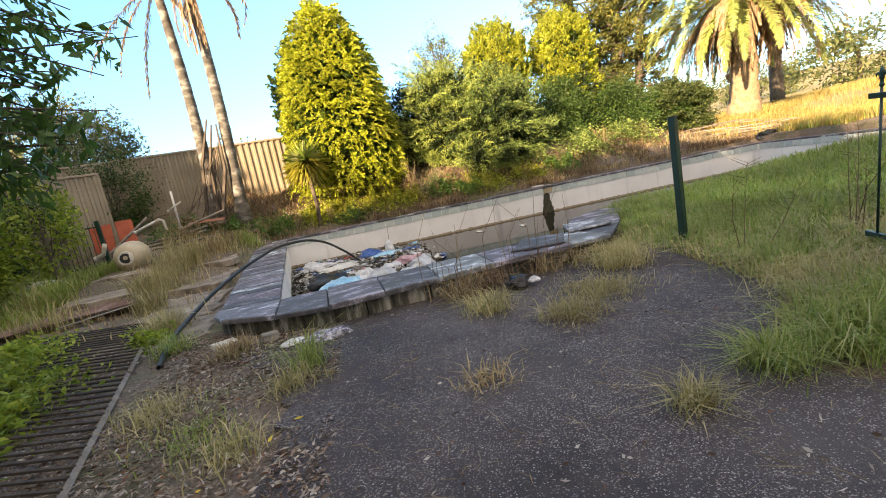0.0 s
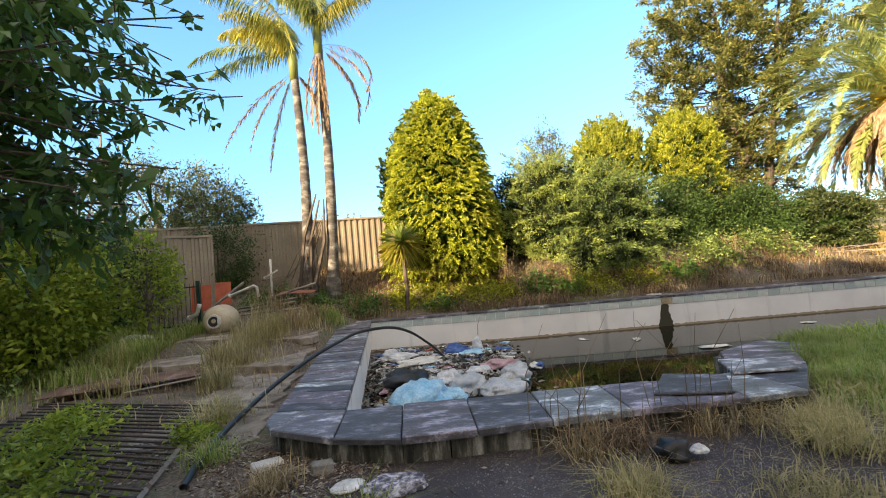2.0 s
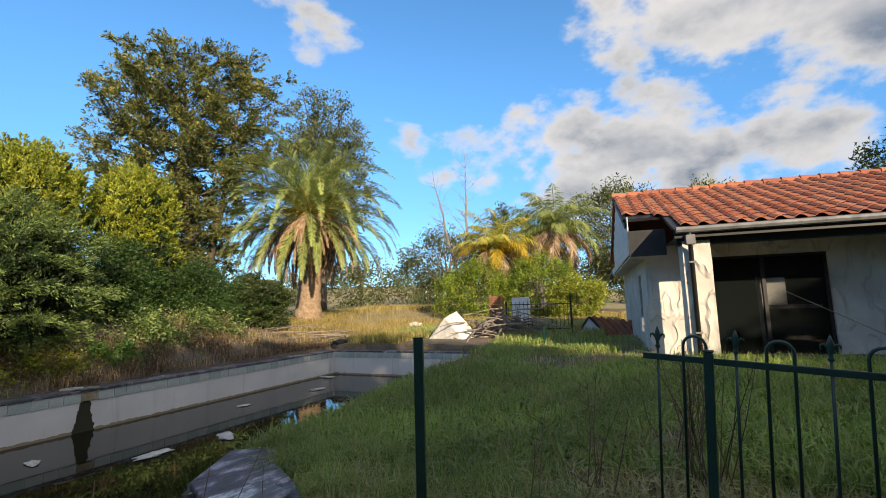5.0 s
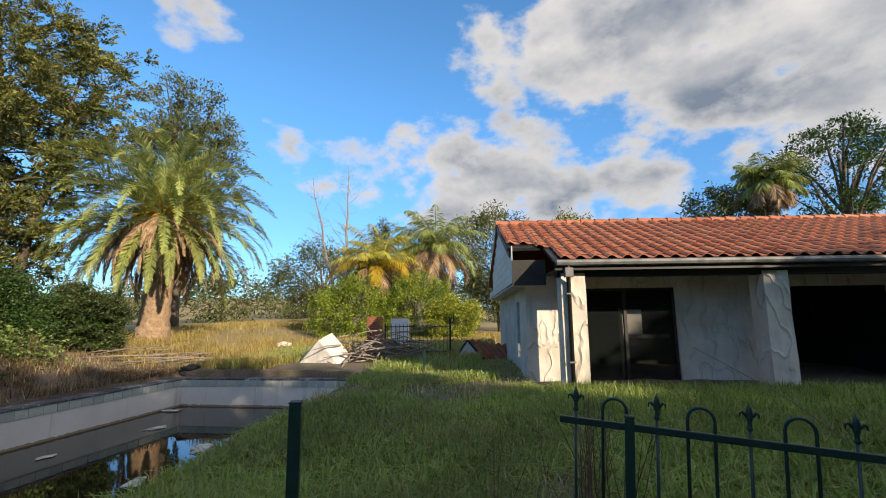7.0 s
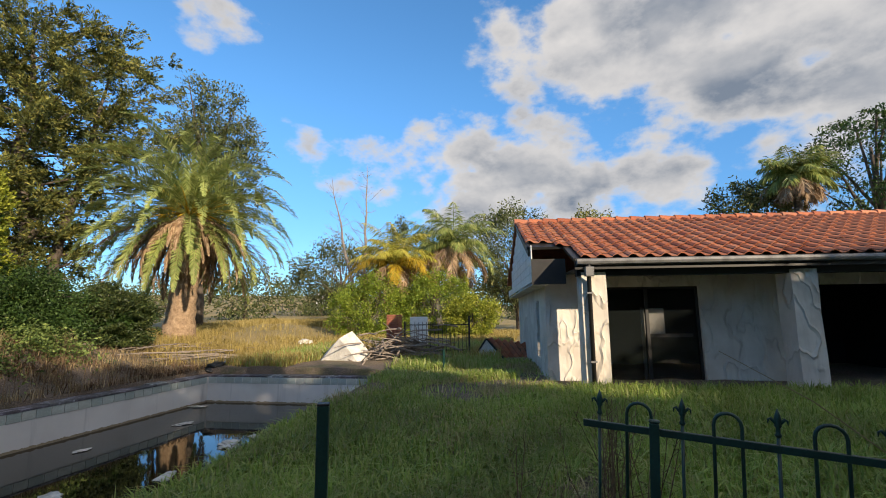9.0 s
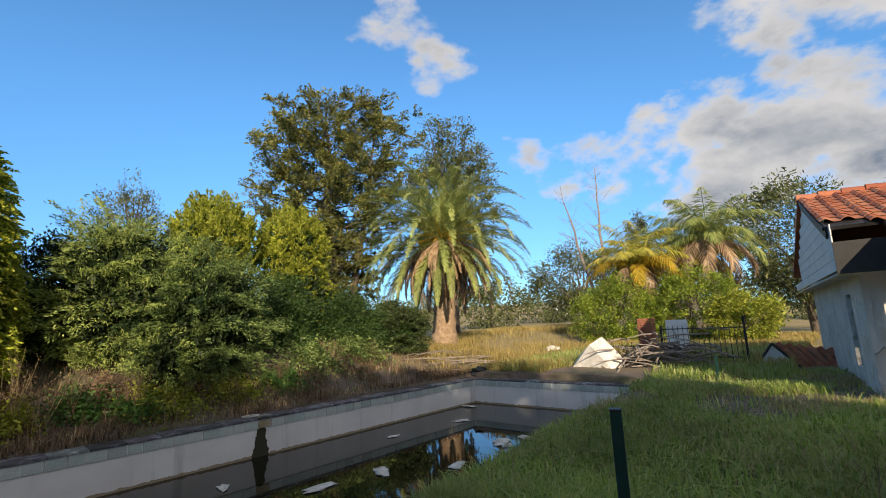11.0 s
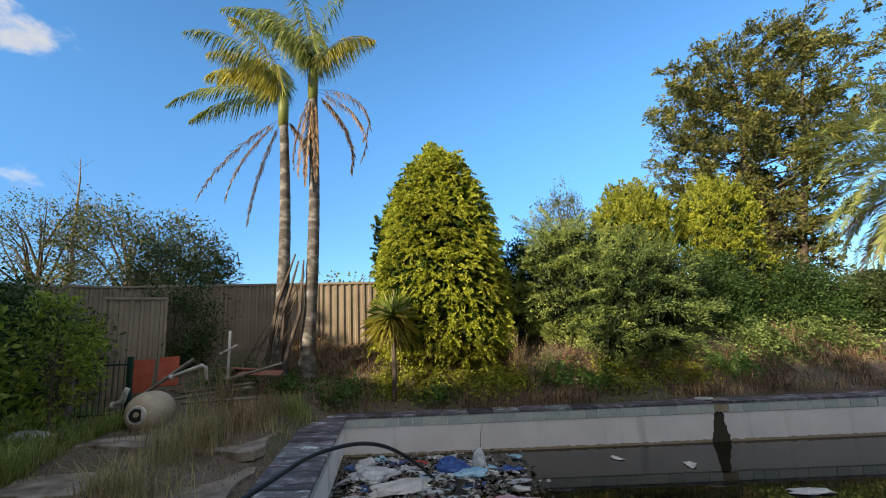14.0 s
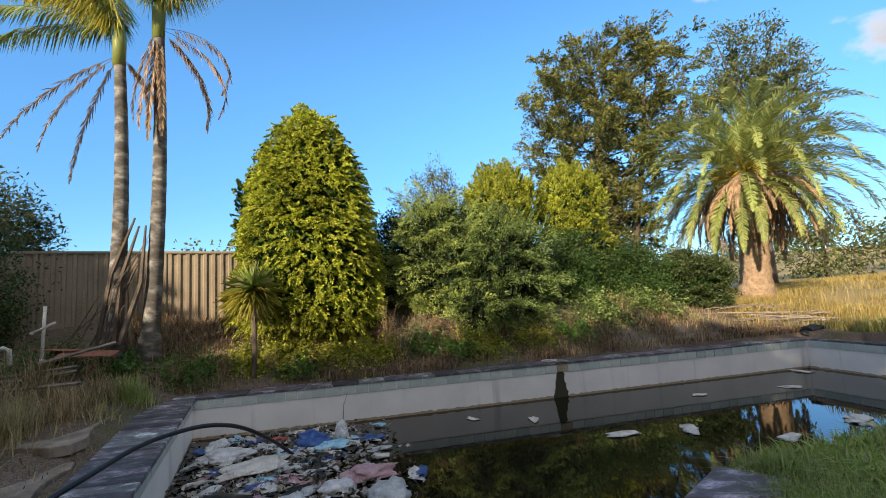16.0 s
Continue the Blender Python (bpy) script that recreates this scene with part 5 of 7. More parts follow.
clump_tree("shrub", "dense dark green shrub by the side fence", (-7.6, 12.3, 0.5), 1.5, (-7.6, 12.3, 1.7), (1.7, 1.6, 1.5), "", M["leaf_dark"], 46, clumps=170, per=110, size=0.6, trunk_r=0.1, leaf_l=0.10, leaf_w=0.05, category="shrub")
clump_tree("shrub", "broad-leaved green shrub in shade", (-5.9, 9.6, 0.2), 1.4, (-6.1, 9.7, 1.45), (1.15, 1.1, 1.35), "", M["leaf_bright"], 47, clumps=120, per=100, size=0.5, trunk_r=0.08, leaf_l=0.12, leaf_w=0.06, category="shrub")
clump_tree("shrub", "green sapling with upright twigs", (-5.0, 11.2, 0.4), 1.4, (-5.0, 11.2, 1.6), (0.6, 0.5, 1.0), "", M["leaf_bright"], 48, clumps=34, per=60, size=0.35, trunk_r=0.03, leaf_l=0.10, leaf_w=0.04, category="shrub", limbs=14)


def overhanging_tree():
    """The broad-leaved tree beside the path, its twigs reaching over."""
    base = (-3.1, 4.0, 0.0)
    rng = np.random.default_rng(50)
    pr = random.Random(50)
    root = thing("tree", "broad-leaved tree with glossy green leaves reaching over the path", "tree", pose(*base))
    tube("trunk", [(0, 0, -0.2), (0.1, 0.05, 1.2), (0.0, 0.1, 2.6), (0.2, 0.1, 4.6)], [0.17, 0.14, 0.12, 0.05], M["bark"], root, 9)
    runs, pos, al = [], [], []
    for i in range(170):
        s = Vector((0.05, 0.08, pr.uniform(1.5, 4.0)))
        if i < 125:
            e = Vector((pr.uniform(0.9, 2.85), pr.uniform(0.0, 1.3), pr.uniform(1.4, 3.2)))
            e.z = max(e.z, 1.35 + 0.36 * max(0.0, e.x - 0.9))
        else:
            a = pr.uniform(0.6, 5.6)
            ln = pr.uniform(1.2, 2.4)
            e = s + Vector((math.cos(a) * ln, math.sin(a) * ln, pr.uniform(-0.6, 0.9)))
            e.z = max(e.z, 0.9)
        m = s.lerp(e, 0.5) + Vector((0, 0, 0.3))
        runs.append(([s, m, e], [0.022, 0.012, 0.004]))
        for _ in range(9):
            q = m.lerp(e, pr.uniform(-0.2, 1.0))
            d = Vector((pr.gauss(0, 1), pr.gauss(0, 1), pr.gauss(-0.2, 0.6))).normalized() * pr.uniform(0.12, 0.36)
            runs.append(([q, q + d], [0.004, 0.0015]))
            for _ in range(9):
                p = q + d * pr.uniform(0.1, 1.15)
                pos.append(p + Vector((pr.gauss(0, .03), pr.gauss(0, .03), pr.gauss(-0.03, .03))))
                al.append((d.normalized() + Vector((pr.gauss(0, .6), pr.gauss(0, .6), pr.gauss(-0.5, .4)))))
    tubes("limb_work", runs, M["bark"], root, 5)
    leaves("crown", np.array([tuple(p) for p in pos]), np.array([tuple(p) for p in al]), 0.095, 0.042, M["leaf_near"], root, rng, 0.35)


overhanging_tree()
# out-of-view row, added and sized only to keep sun off pool and lawn
for i, (x, y, h, r) in enumerate([(-17.8, 6.1, 10.2, 1.7), (-16.1, 4.4, 9.6, 1.7), (-14.4, 2.8, 7.2, 1.6), (-12.8, 1.2, 6.9, 1.6), (-11.1, -0.4, 7.5, 1.6), (-9.5, -1.9, 8.5, 1.6), (-7.9, -3.5, 9.8, 1.6), (-6.4, -5.0, 10.1, 1.6), (-4.8, -6.5, 9.9, 1.6), (-3.3, -8.0, 9.1, 1.6), (-1.7, -9.5, 5.6, 1.6), (-0.1, -11.0, 6.5, 1.6), (1.6, -12.6, 7.6, 1.6), (3.4, -14.4, 7.6, 1.6)]):
    clump_tree("tree", "dense dark evergreen tree, unseen, added to shade the yard", (x, y, 0), h * 0.6, (x, y, h * 0.54), (r, r, h * 0.5), "", M["leaf_dark"], 60 + i, clumps=260, per=60, size=1.2, trunk_r=0.3, leaf_l=0.34, leaf_w=0.17, hollow=0.4)

# far side of the paddock
clump_tree("tree", "dull green gum with a spreading crown", (40, 21, lz(40, 21)), 4, (40, 21.5, 5.6), (4.6, 4, 2.8), "", M["leaf_gum"], 70, clumps=150, per=70, size=1.1, trunk_r=0.2, leaf_l=0.3, leaf_w=0.09)
bare_tree("dead_tree", "bare grey dead tree leaning over the hedge", (29, 14.6, lz(29, 14.6)), 10.3, 71, (0.4, 2.6), 0.16, 34)
bare_tree("dead_tree", "tall bare grey dead tree", (30, 14.9, lz(30, 14.9)), 11.4, 72, (0, 0.1), 0.17, 40)
clump_tree("shrub", "sunlit bright green hedge bush", (26.5, 13.2, lz(26.5, 13.2)), 1.5, (26.5, 13.3, 2.3), (1.4, 2.3, 2.0), "", M["leaf_bright"], 73, clumps=170, per=90, size=0.5, trunk_r=0.08, leaf_l=0.13, leaf_w=0.06, category="shrub")
clump_tree("shrub", "sunlit yellow-green leafy bush", (27.5, 9.8, lz(27.5, 9.8)), 1.5, (27.5, 9.7, 2.3), (1.5, 2.6, 2.1), "", M["leaf_bright"], 74, clumps=190, per=90, size=0.5, trunk_r=0.08, leaf_l=0.13, leaf_w=0.06, category="shrub")
clump_tree("shrub", "yellowing leafy bush beside the outbuilding", (26.0, 7.2, lz(26, 7.2)), 1.2, (26.0, 7.3, 1.7), (1.1, 1.5, 1.3), "", M["leaf_yellow"], 75, clumps=110, per=90, size=0.45, trunk_r=0.06, leaf_l=0.13, leaf_w=0.06, category="shrub")


def small_palm(label, base, h, seed, keys, ln=2.6):
    rng = np.random.default_rng(seed)
    pr = random.Random(seed)
    root = thing("palm_tree", label, "palm tree", pose(*base))
    tube("trunk", [(0, 0, -0.2), (0, 0, h * 0.5), (0, 0, h)], [0.3, 0.22, 0.18], M["palmbark"], root, 10)
    for i in range(40):
        u = i / 40
        key = keys[0] if u < 0.45 else (keys[1] if u < 0.75 else "frond_dead")
        pts = frond_points((0, 0, h), i * 2.4, 78 - 110 * u + pr.uniform(-8, 8), ln * pr.uniform(0.8, 1.1), 95)
        frond("frond", pts, 0.8, 0.026, M[key], root, rng, per=64, hang=0.9)


small_palm("palm with golden and dead fronds above the hedge", (28.5, 12.4, lz(28.5, 12.4)), 4.3, 80, ("frond_yellow", "leaf_gold"), 3.3)
small_palm("taller green palm with drooping dead fronds", (31.5, 9.2, lz(31.5, 9.2)), 5.8, 81, ("frond", "frond"), 3.9)
small_palm("green palm behind the hedge", (34.5, 11.0, lz(34.5, 11)), 5.2, 82, ("frond", "frond_yellow"), 3.8)
clump_tree("tree", "narrow upright olive tree far off", (48, 18.3, lz(48, 18.3)), 9, (48, 18.3, 9.6), (0.9, 0.9, 2.8), "", M["leaf_gum"], 83, clumps=50, per=60, size=0.8, trunk_r=0.15, leaf_l=0.3, leaf_w=0.09)
clump_tree("tree", "olive gum tree behind the outbuilding", (38, 5.2, lz(38, 5.2)), 6, (38, 5.4, 6.4), (4, 3.0, 4.2), "", M["leaf_gum"], 84, clumps=170, per=80, size=1.1, trunk_r=0.25, leaf_l=0.3, leaf_w=0.09, limbs=24)
clump_tree("tree", "dark tree top above the roof", (34, -0.1, lz(34, 0)), 6, (34, 0.0, 6.6), (1.6, 1.6, 2.6), "", M["leaf_big"], 85, clumps=60, per=70, size=0.8, trunk_r=0.2, leaf_l=0.25, leaf_w=0.09)
clump_tree("tree", "tall pine with open dark crown above the roof", (30, -14.5, lz(30, -14)), 9, (30, -14.6, 9.6), (3.0, 3.2, 3.4), "", M["leaf_dark"], 86, clumps=100, per=85, size=1.0, trunk_r=0.3, leaf_l=0.25, leaf_w=0.08, limbs=30, flat=0.6)
clump_tree("tree", "bushy olive tree above the roof", (31, -9.0, lz(31, -9)), 6, (31, -9.0, 7.6), (2.2, 2.6, 2.2), "", M["leaf_gum"], 87, clumps=90, per=80, size=0.8, trunk_r=0.25, leaf_l=0.25, leaf_w=0.08, limbs=30)
small_palm("fan of palm fronds above the roof", (29, -10.2, lz(29, -10)), 8.6, 88, ("frond", "frond"), 2.2)
# low woods along the horizon
for i in range(14):
    a = radians(-12 + i * 9.5)
    d = 70 + 14 * math.sin(i * 2.3)
    x, y = 8 + d * math.cos(a), 8 + d * math.sin(a)
    z = lz(x, y)
    clump_tree("tree", "distant gum tree at the edge of the paddock", (x, y, z), 3, (x, y, z + 3.0), (6.5, 6.5, 2.8), "", M["leaf_gum"], 100 + i, clumps=60, per=60, size=2.2, trunk_r=0.3, leaf_l=0.5, leaf_w=0.22, limbs=6)

# ---------- the outbuilding ----------


def house():
    root = thing("house", "derelict white stucco house with terracotta tiled roof and dark eaves", "house", pose(10.95, 3.02, 0, 0, 0, 7))
    z0 = 0.05
    # front wall, set back under the eave, with door and open bay
    wx = 1.42
    y_n, y_s = 0.45, -12.0
    d0, d1 = -2.88, -0.66          # door opening in y
    o0, o1 = -7.62, -5.27                # open bay
    top = 2.72
    for a, b, zb, zt in ((d1, y_n, z0, top), (o1, d0, z0, top), (y_s, o0, z0, top), (d0, d1, 2.40, top), (o0, o1, 2.40, top)):
        part("wall", box_bm(wx, wx + 0.22, a, b, zb, zt), M["stucco"], root)
    # north end wall with a narrow window, back and south walls
    for a, b, zb, zt in ((wx + 0.222, 2.6, z0, 2.72), (3.2, 8.4, z0, 2.72), (2.6, 3.2, z0, 0.75), (2.6, 3.2, 2.15, 2.72)):
        part("wall", box_bm(a, b, y_n - 0.22, y_n, zb, zt), M["stucco"], root)
    part("wall", box_bm(8.402, 8.6, y_s, y_n, z0, 2.72), M["stucco"], root)
    part("wall", box_bm(wx + 0.222, 8.4, y_s, y_s + 0.2, z0, 2.72), M["stucco"], root)
    part("floor", box_bm(0.0, 8.4, y_s + 0.2, y_n - 0.222, -0.1, 0.24), M["concrete"], root)
    # near-black panels added so the rooms look unlit; their shade is the colour
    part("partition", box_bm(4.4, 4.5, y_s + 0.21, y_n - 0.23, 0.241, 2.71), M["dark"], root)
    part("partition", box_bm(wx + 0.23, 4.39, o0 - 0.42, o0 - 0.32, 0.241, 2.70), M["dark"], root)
    win = part("window", box_bm(2.61, 3.19, y_n - 0.16, y_n - 0.13, 0.76, 2.14), M["glass"], root, "dark narrow window")
    for q in ((2.6, 2.65, 0.75, 2.15), (3.15, 3.2, 0.75, 2.15), (2.651, 3.149, 0.75, 0.8), (2.651, 3.149, 2.1, 2.15)):
        part("window_frame", box_bm(q[0], q[1], y_n - 0.18, y_n - 0.1, q[2], q[3]), M["dark"], win)
    # verandah piers
    for y in (-0.12, -4.0):
        bm = box_bm(0.05, 0.50, y - 0.42, y + 0.05, 0.1, 2.62)
        bmesh.ops.subdivide_edges(bm, edges=bm.edges[:], cuts=5, use_grid_fill=True)
        for v in bm.verts:
            v.co += Vector((noise.noise(v.co * 2.2), noise.noise(v.co * 2.2 + Vector((9, 0, 0))), 0)) * 0.02
        part("pier", bm, M["stucco"], root, smooth=False)
    part("pier", box_bm(0.05, 0.5, -9.4, -8.95, 0.1, 2.62), M["stucco"], root)
    # sliding door
    door = part("sliding_door", box_bm(wx + 0.08, wx + 0.10, d0 + 0.05, d1 - 0.05, 0.30, 2.36), M["glass"], root, "dark glazed sliding door")
    ym = (d0 + d1) / 2
    for a, b, zb, zt in ((d0, d0 + 0.05, 0.25, 2.4), (d1 - 0.05, d1, 0.25, 2.4), (d0 + 0.051, d1 - 0.051, 2.35, 2.4), (d0 + 0.051, d1 - 0.051, 0.25, 0.3), (ym - 0.035, ym + 0.035, 0.301, 2.349)):
        part("door_frame", box_bm(wx + 0.05, wx + 0.13, a, b, zb, zt, 0.004), M["dark"], door)
    part("sill", box_bm(wx - 0.06, wx + 0.048, d0 - 0.05, d1 + 0.05, 0.18, 0.26, 0.006), M["offwhite"], root)
    # a pale interior frame seen through the glass
    part("inner_frame", box_bm(wx + 0.16, wx + 0.20, ym + 0.04, ym + 0.10, 0.32, 1.95), M["timber"], root, "bare timber upright behind the glass")
    part("inner_board", box_bm(wx + 0.22, wx + 0.25, ym - 0.42, ym + 0.03, 1.36, 1.92), M["offwhite"], root, "pale board behind the glass")
    part("inner_rail", box_bm(wx + 0.20, wx + 0.219, d0 + 0.1, ym + 0.03, 1.28, 1.36), M["timber"], root)
    # roof: battens carry rows of curved tiles; a dark sheet beneath closes it
    pit = radians(21)
    ez, ridge_u = 2.86, 4.25
    verge = 0.88

    def P(u, y, n=0.0):
        return (-0.18 + u * math.cos(pit) - n * math.sin(pit), y, ez + u * math.sin(pit) + n * math.cos(pit))
    for nm, u0, u1, ya, yb in (("roof_sheet", 0.05, ridge_u, y_s - 0.4, 0.1), ("roof_sheet", 1.15, ridge_u, 0.102, verge)):
        V = [P(u0, ya), P(u1, ya), P(u1, yb), P(u0, yb), P(u0, ya, -0.06), P(u1, ya, -0.06), P(u1, yb, -0.06), P(u0, yb, -0.06)]
        mesh_ob(nm, V, [(0, 1, 2, 3)[::-1], (4, 5, 6, 7), (0, 4, 5, 1), (1, 5, 6, 2), (2, 6, 7, 3), (3, 7, 4, 0)], M["dark"], root)
    rx, rz = P(ridge_u, 0)[0], P(ridge_u, 0)[2]
    V = [(rx, y_s - 0.4, rz), (rx, verge, rz), (rx + 4.7, verge, 2.95), (rx + 4.7, y_s - 0.4, 2.95)]
    V += [(x, y, z - 0.06) for x, y, z in V]
    mesh_ob("back_roof", V, [(0, 1, 2, 3)[::-1], (4, 5, 6, 7), (0, 4, 5, 1), (1, 5, 6, 2), (2, 6, 7, 3), (3, 7, 4, 0)], M["rooftile"], root)
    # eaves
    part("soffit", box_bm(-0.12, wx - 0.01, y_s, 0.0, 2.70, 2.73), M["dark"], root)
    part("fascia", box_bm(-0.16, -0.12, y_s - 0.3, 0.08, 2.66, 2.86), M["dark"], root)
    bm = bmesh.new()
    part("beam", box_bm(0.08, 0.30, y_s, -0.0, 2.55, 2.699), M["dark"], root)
    gv, gf = tube_data([(-0.23, 0.06, 2.80), (-0.23, -12.3, 2.79)], 0.062, 8)
    mesh_ob("gutter", gv, gf, M["metal"], root)["label"] = "grey metal gutter"
    tube("downpipe", [(-0.22, -0.16, 2.76), (-0.20, -0.16, 2.66), (-0.02, -0.20, 2.45), (-0.01, -0.20, 0.15)], 0.042, M["dark"], root, 8)
    for z in (2.2, 0.9):
        part("pipe_bracket", box_bm(-0.065, 0.05, -0.26, -0.14, z, z + 0.03), M["metal"], root)
    part("rainhead", box_bm(-0.30, -0.165, -0.24, -0.08, 2.52, 2.70, 0.008), M["metal"], root)
    # gable end: weatherboards with a dark barge and a boxed soffit
    gy = verge - 0.09
    bx0, bx1 = 0.75, rx
    nb = 9
    for i in range(nb):
        za = 2.50 + i * 0.2
        u = max(0.0, (za + 0.02 - ez) / math.sin(pit))
        xa = max(bx0, -0.18 + u * math.cos(pit) + 0.25)
        if xa < rx - 0.1:
            part("weatherboard", box_bm(xa, 2 * rx - xa if za > 2.6 else 8.8, gy, gy + 0.02, za, za + 0.195, 0.004), M["white"], root)
    part("gable_soffit", box_bm(bx0, 8.6, y_n + 0.002, gy, 2.44, 2.47), M["offwhite"], root)
    V = [P(1.1, verge - 0.06, 0.02), P(ridge_u, verge - 0.06, 0.02), P(ridge_u, verge - 0.06, -0.2), P(1.1, verge - 0.06, -0.2)]
    V += [(x, y + 0.03, z) for x, y, z in V]
    mesh_ob("barge_board", V, [(0, 1, 2, 3), (7, 6, 5, 4), (0, 4, 5, 1), (1, 5, 6, 2), (2, 6, 7, 3), (3, 7, 4, 0)], M["dark"], root)
    part("box_end", box_bm(bx0 - 0.04, bx0, 0.1, gy + 0.02, 2.44, 2.98), M["dark"], root)
    # tiles: S-profile, shared meshes, one object each near the eave's visible stretch
    tw, tl = 0.30, 0.36
    prof = [(-0.15, 0.008), (-0.10, 0.002), (-0.04, 0.004), (0.0, 0.03), (0.05, 0.062), (0.10, 0.058), (0.15, 0.02)]
    V, F = [], []
    for dz, u in ((0.030, 0.0), (0.0, tl + 0.03)):
        for q, hh in prof:
            V.append((u, q, hh + dz))
    k = len(prof)
    for i in range(k - 1):
        F.append((i, i + k, i + k + 1, i + 1))
    V += [(0.0, q, hh + 0.030 - 0.016) for q, hh in prof]
    for i in range(k - 1):
        F.append((i, i + 1, 2 * k + i + 1, 2 * k + i))
    me = bpy.data.meshes.new("roof_tile")
    me.from_pydata(V, [], F)
    me.materials.append(M["rooftile"])
    rng = random.Random(4)
    rest_v, rest_f = [], []
    count = 0
    rows = int(ridge_u / tl)
    for r in range(rows + 1):
        for c in range(int((verge - y_s + 0.3) / tw)):
            y = verge - 0.16 - c * tw
            u = 0.0 + r * tl
            if y > 0.05 and u < 1.1 + 0.25 * math.sin(c * 2.1):
                continue
            m = Matrix.Translation(P(u, y, 0.004)) @ Matrix.Rotation(-pit, 4, "Y") @ Matrix.Rotation(rng.uniform(-0.025, 0.025), 4, "Z")
            if y > -5.2 and count < 300:
                ob = new("roof_tile", me)
                ob.parent = root
                ob.matrix_basis = m
                count += 1
            else:
                o = len(rest_v)
                rest_v += [m @ Vector(v) for v in V]
                rest_f += [tuple(i + o for i in f) for f in F]
    st = mesh_ob("roof_tiles", rest_v, rest_f, M["rooftile"], root)
    st["kind"] = "stuff"
    # ridge caps
    for c in range(int((verge - y_s) / 0.4)):
        y = verge - c * 0.4
        v, f = tube_data([(rx, y + 0.02, rz + 0.01), (rx, y - 0.41, rz - 0.008)], [0.125, 0.105], 9)
        if c < 40:
            mesh_ob("ridge_cap", v, f, M["rooftile"], root)
    return root


house()

# ---------- pool fence ----------


def hoop_fence():
    """Green tubular fence: rails, uprights that end in hoops or spear finials, square posts."""
    root = thing("pool_fence", "dark green metal pool fence with hoops and spear finials, leaning", "fence", pose(4.68, 3.64, 0.10, 0, 0, 256.5) @ pose(0, 0, 0, 0, 3.0, 0))
    L = 4.4
    top, low = 1.09, 0.12
    part("top_rail", box_bm(0, L, -0.012, 0.012, top - 0.019, top + 0.019, 0.003), M["green"], root)
    part("bottom_rail", box_bm(0, L, -0.012, 0.012, low - 0.019, low + 0.019, 0.003), M["green"], root)
    step = 0.1015
    i = 0
    x = 0.09

    def finial(x):
        tube("upright", [(x, 0, low), (x, 0, top + 0.06)], 0.0085, M["green"], root, 8)
        bm = bmesh.new()
        zs = [(0.055, 0.011), (0.065, 0.017), (0.075, 0.011), (0.10, 0.010), (0.112, 0.018), (0.122, 0.012), (0.14, 0.018), (0.165, 0.012), (0.195, 0.001)]
        v, f = tube_data([(x, 0, top + z) for z, _ in zs], [r for _, r in zs], 8)
        fin = mesh_ob("finial", v, f, M["green"], root, smooth=True)
        for s in (-1, 1):
            v, f = tube_data([(x + s * 0.008, 0, top + 0.118), (x + s * 0.030, 0, top + 0.145), (x + s * 0.040, 0, top + 0.138), (x + s * 0.042, 0, top + 0.118)], [0.007, 0.008, 0.006, 0.002], 6)
            mesh_ob("petal", v, f, M["green"], fin, smooth=True)
    while x < L - 0.25:
        finial(x)
        a, b = x + 0.145, x + 0.27
        r = (b - a) / 2
        pts = [(a, 0, low), (a, 0, top + 0.08)] + [(a + r - r * math.cos(w), 0, top + 0.08 + r * math.sin(w)) for w in [math.pi * q / 8 for q in range(1, 8)]] + [(b, 0, top + 0.08), (b, 0, low)]
        tube("hoop", pts, 0.009, M["green"], root, 8)
        x += 0.422
    for px in (0.375, 2.8):
        post = part("post", box_bm(px - 0.025, px + 0.025, -0.045, 0.006 - 0.012, -0.1, top + 0.05, 0.004), M["green"], root)
        part("cap", box_bm(px - 0.028, px + 0.028, -0.048, -0.003, top + 0.052, top + 0.068, 0.006), M["green"], post)
    return root


hoop_fence()


def lone_post(name, label, base, h, rz=0, rx=0, w=0.05):
    root = thing(name, label, "fence post", pose(*base, rx, 0, rz))
    part("shaft", box_bm(-w / 2, w / 2, -w / 2, w / 2, -0.15, h - 0.006, 0.004), M["green"], root)
    part("cap", box_bm(-w / 2 - 0.002, w / 2 + 0.002, -w / 2 - 0.002, w / 2 + 0.002, h - 0.005, h + 0.008, 0.004), M["dark"], root)
    for z in (0.25, h - 0.12):
        part("bracket", box_bm(w / 2, w / 2 + 0.012, -0.018, 0.018, z, z + 0.06, 0.002), M["green"], root)


lone_post("fence_post", "dark green square metal fence post standing alone in grass", (4.27, 5.03, 0.13), 1.19, 20, 0, 0.065)
lone_post("fence_post", "dark green metal fence post in the long grass", (13.8, 6.3, 0.45), 0.48, 0, 0, 0.06)

# ---------- yard clutter ----------


def hose():
    ctrl = [(-0.85, 5.15, 0.03), (-0.95, 5.6, 0.06), (-1.02, 6.5, 0.13), (-0.92, 7.6, 0.26), (-0.62, 8.7, 0.40), (-0.33, 9.7, 0.42), (0.15, 10.4, 0.30), (0.6, 11.0, -0.1), (0.88, 11.4, -0.47)]
    cu = bpy.data.curves.new("hose", "CURVE")
    cu.dimensions, cu.bevel_depth, cu.bevel_resolution = "3D", 0.026, 2
    sp = cu.splines.new("BEZIER")
    sp.bezier_points.add(len(ctrl) - 1)
    for b, c in zip(sp.bezier_points, ctrl):
        b.co, b.handle_left_type, b.handle_right_type = c, "AUTO", "AUTO"
    cu.materials.append(M["black"])
    tagged(new("hose", cu), "thick black poly hose arching over the coping into the pool", "hose")


hose()
pool_tiles()

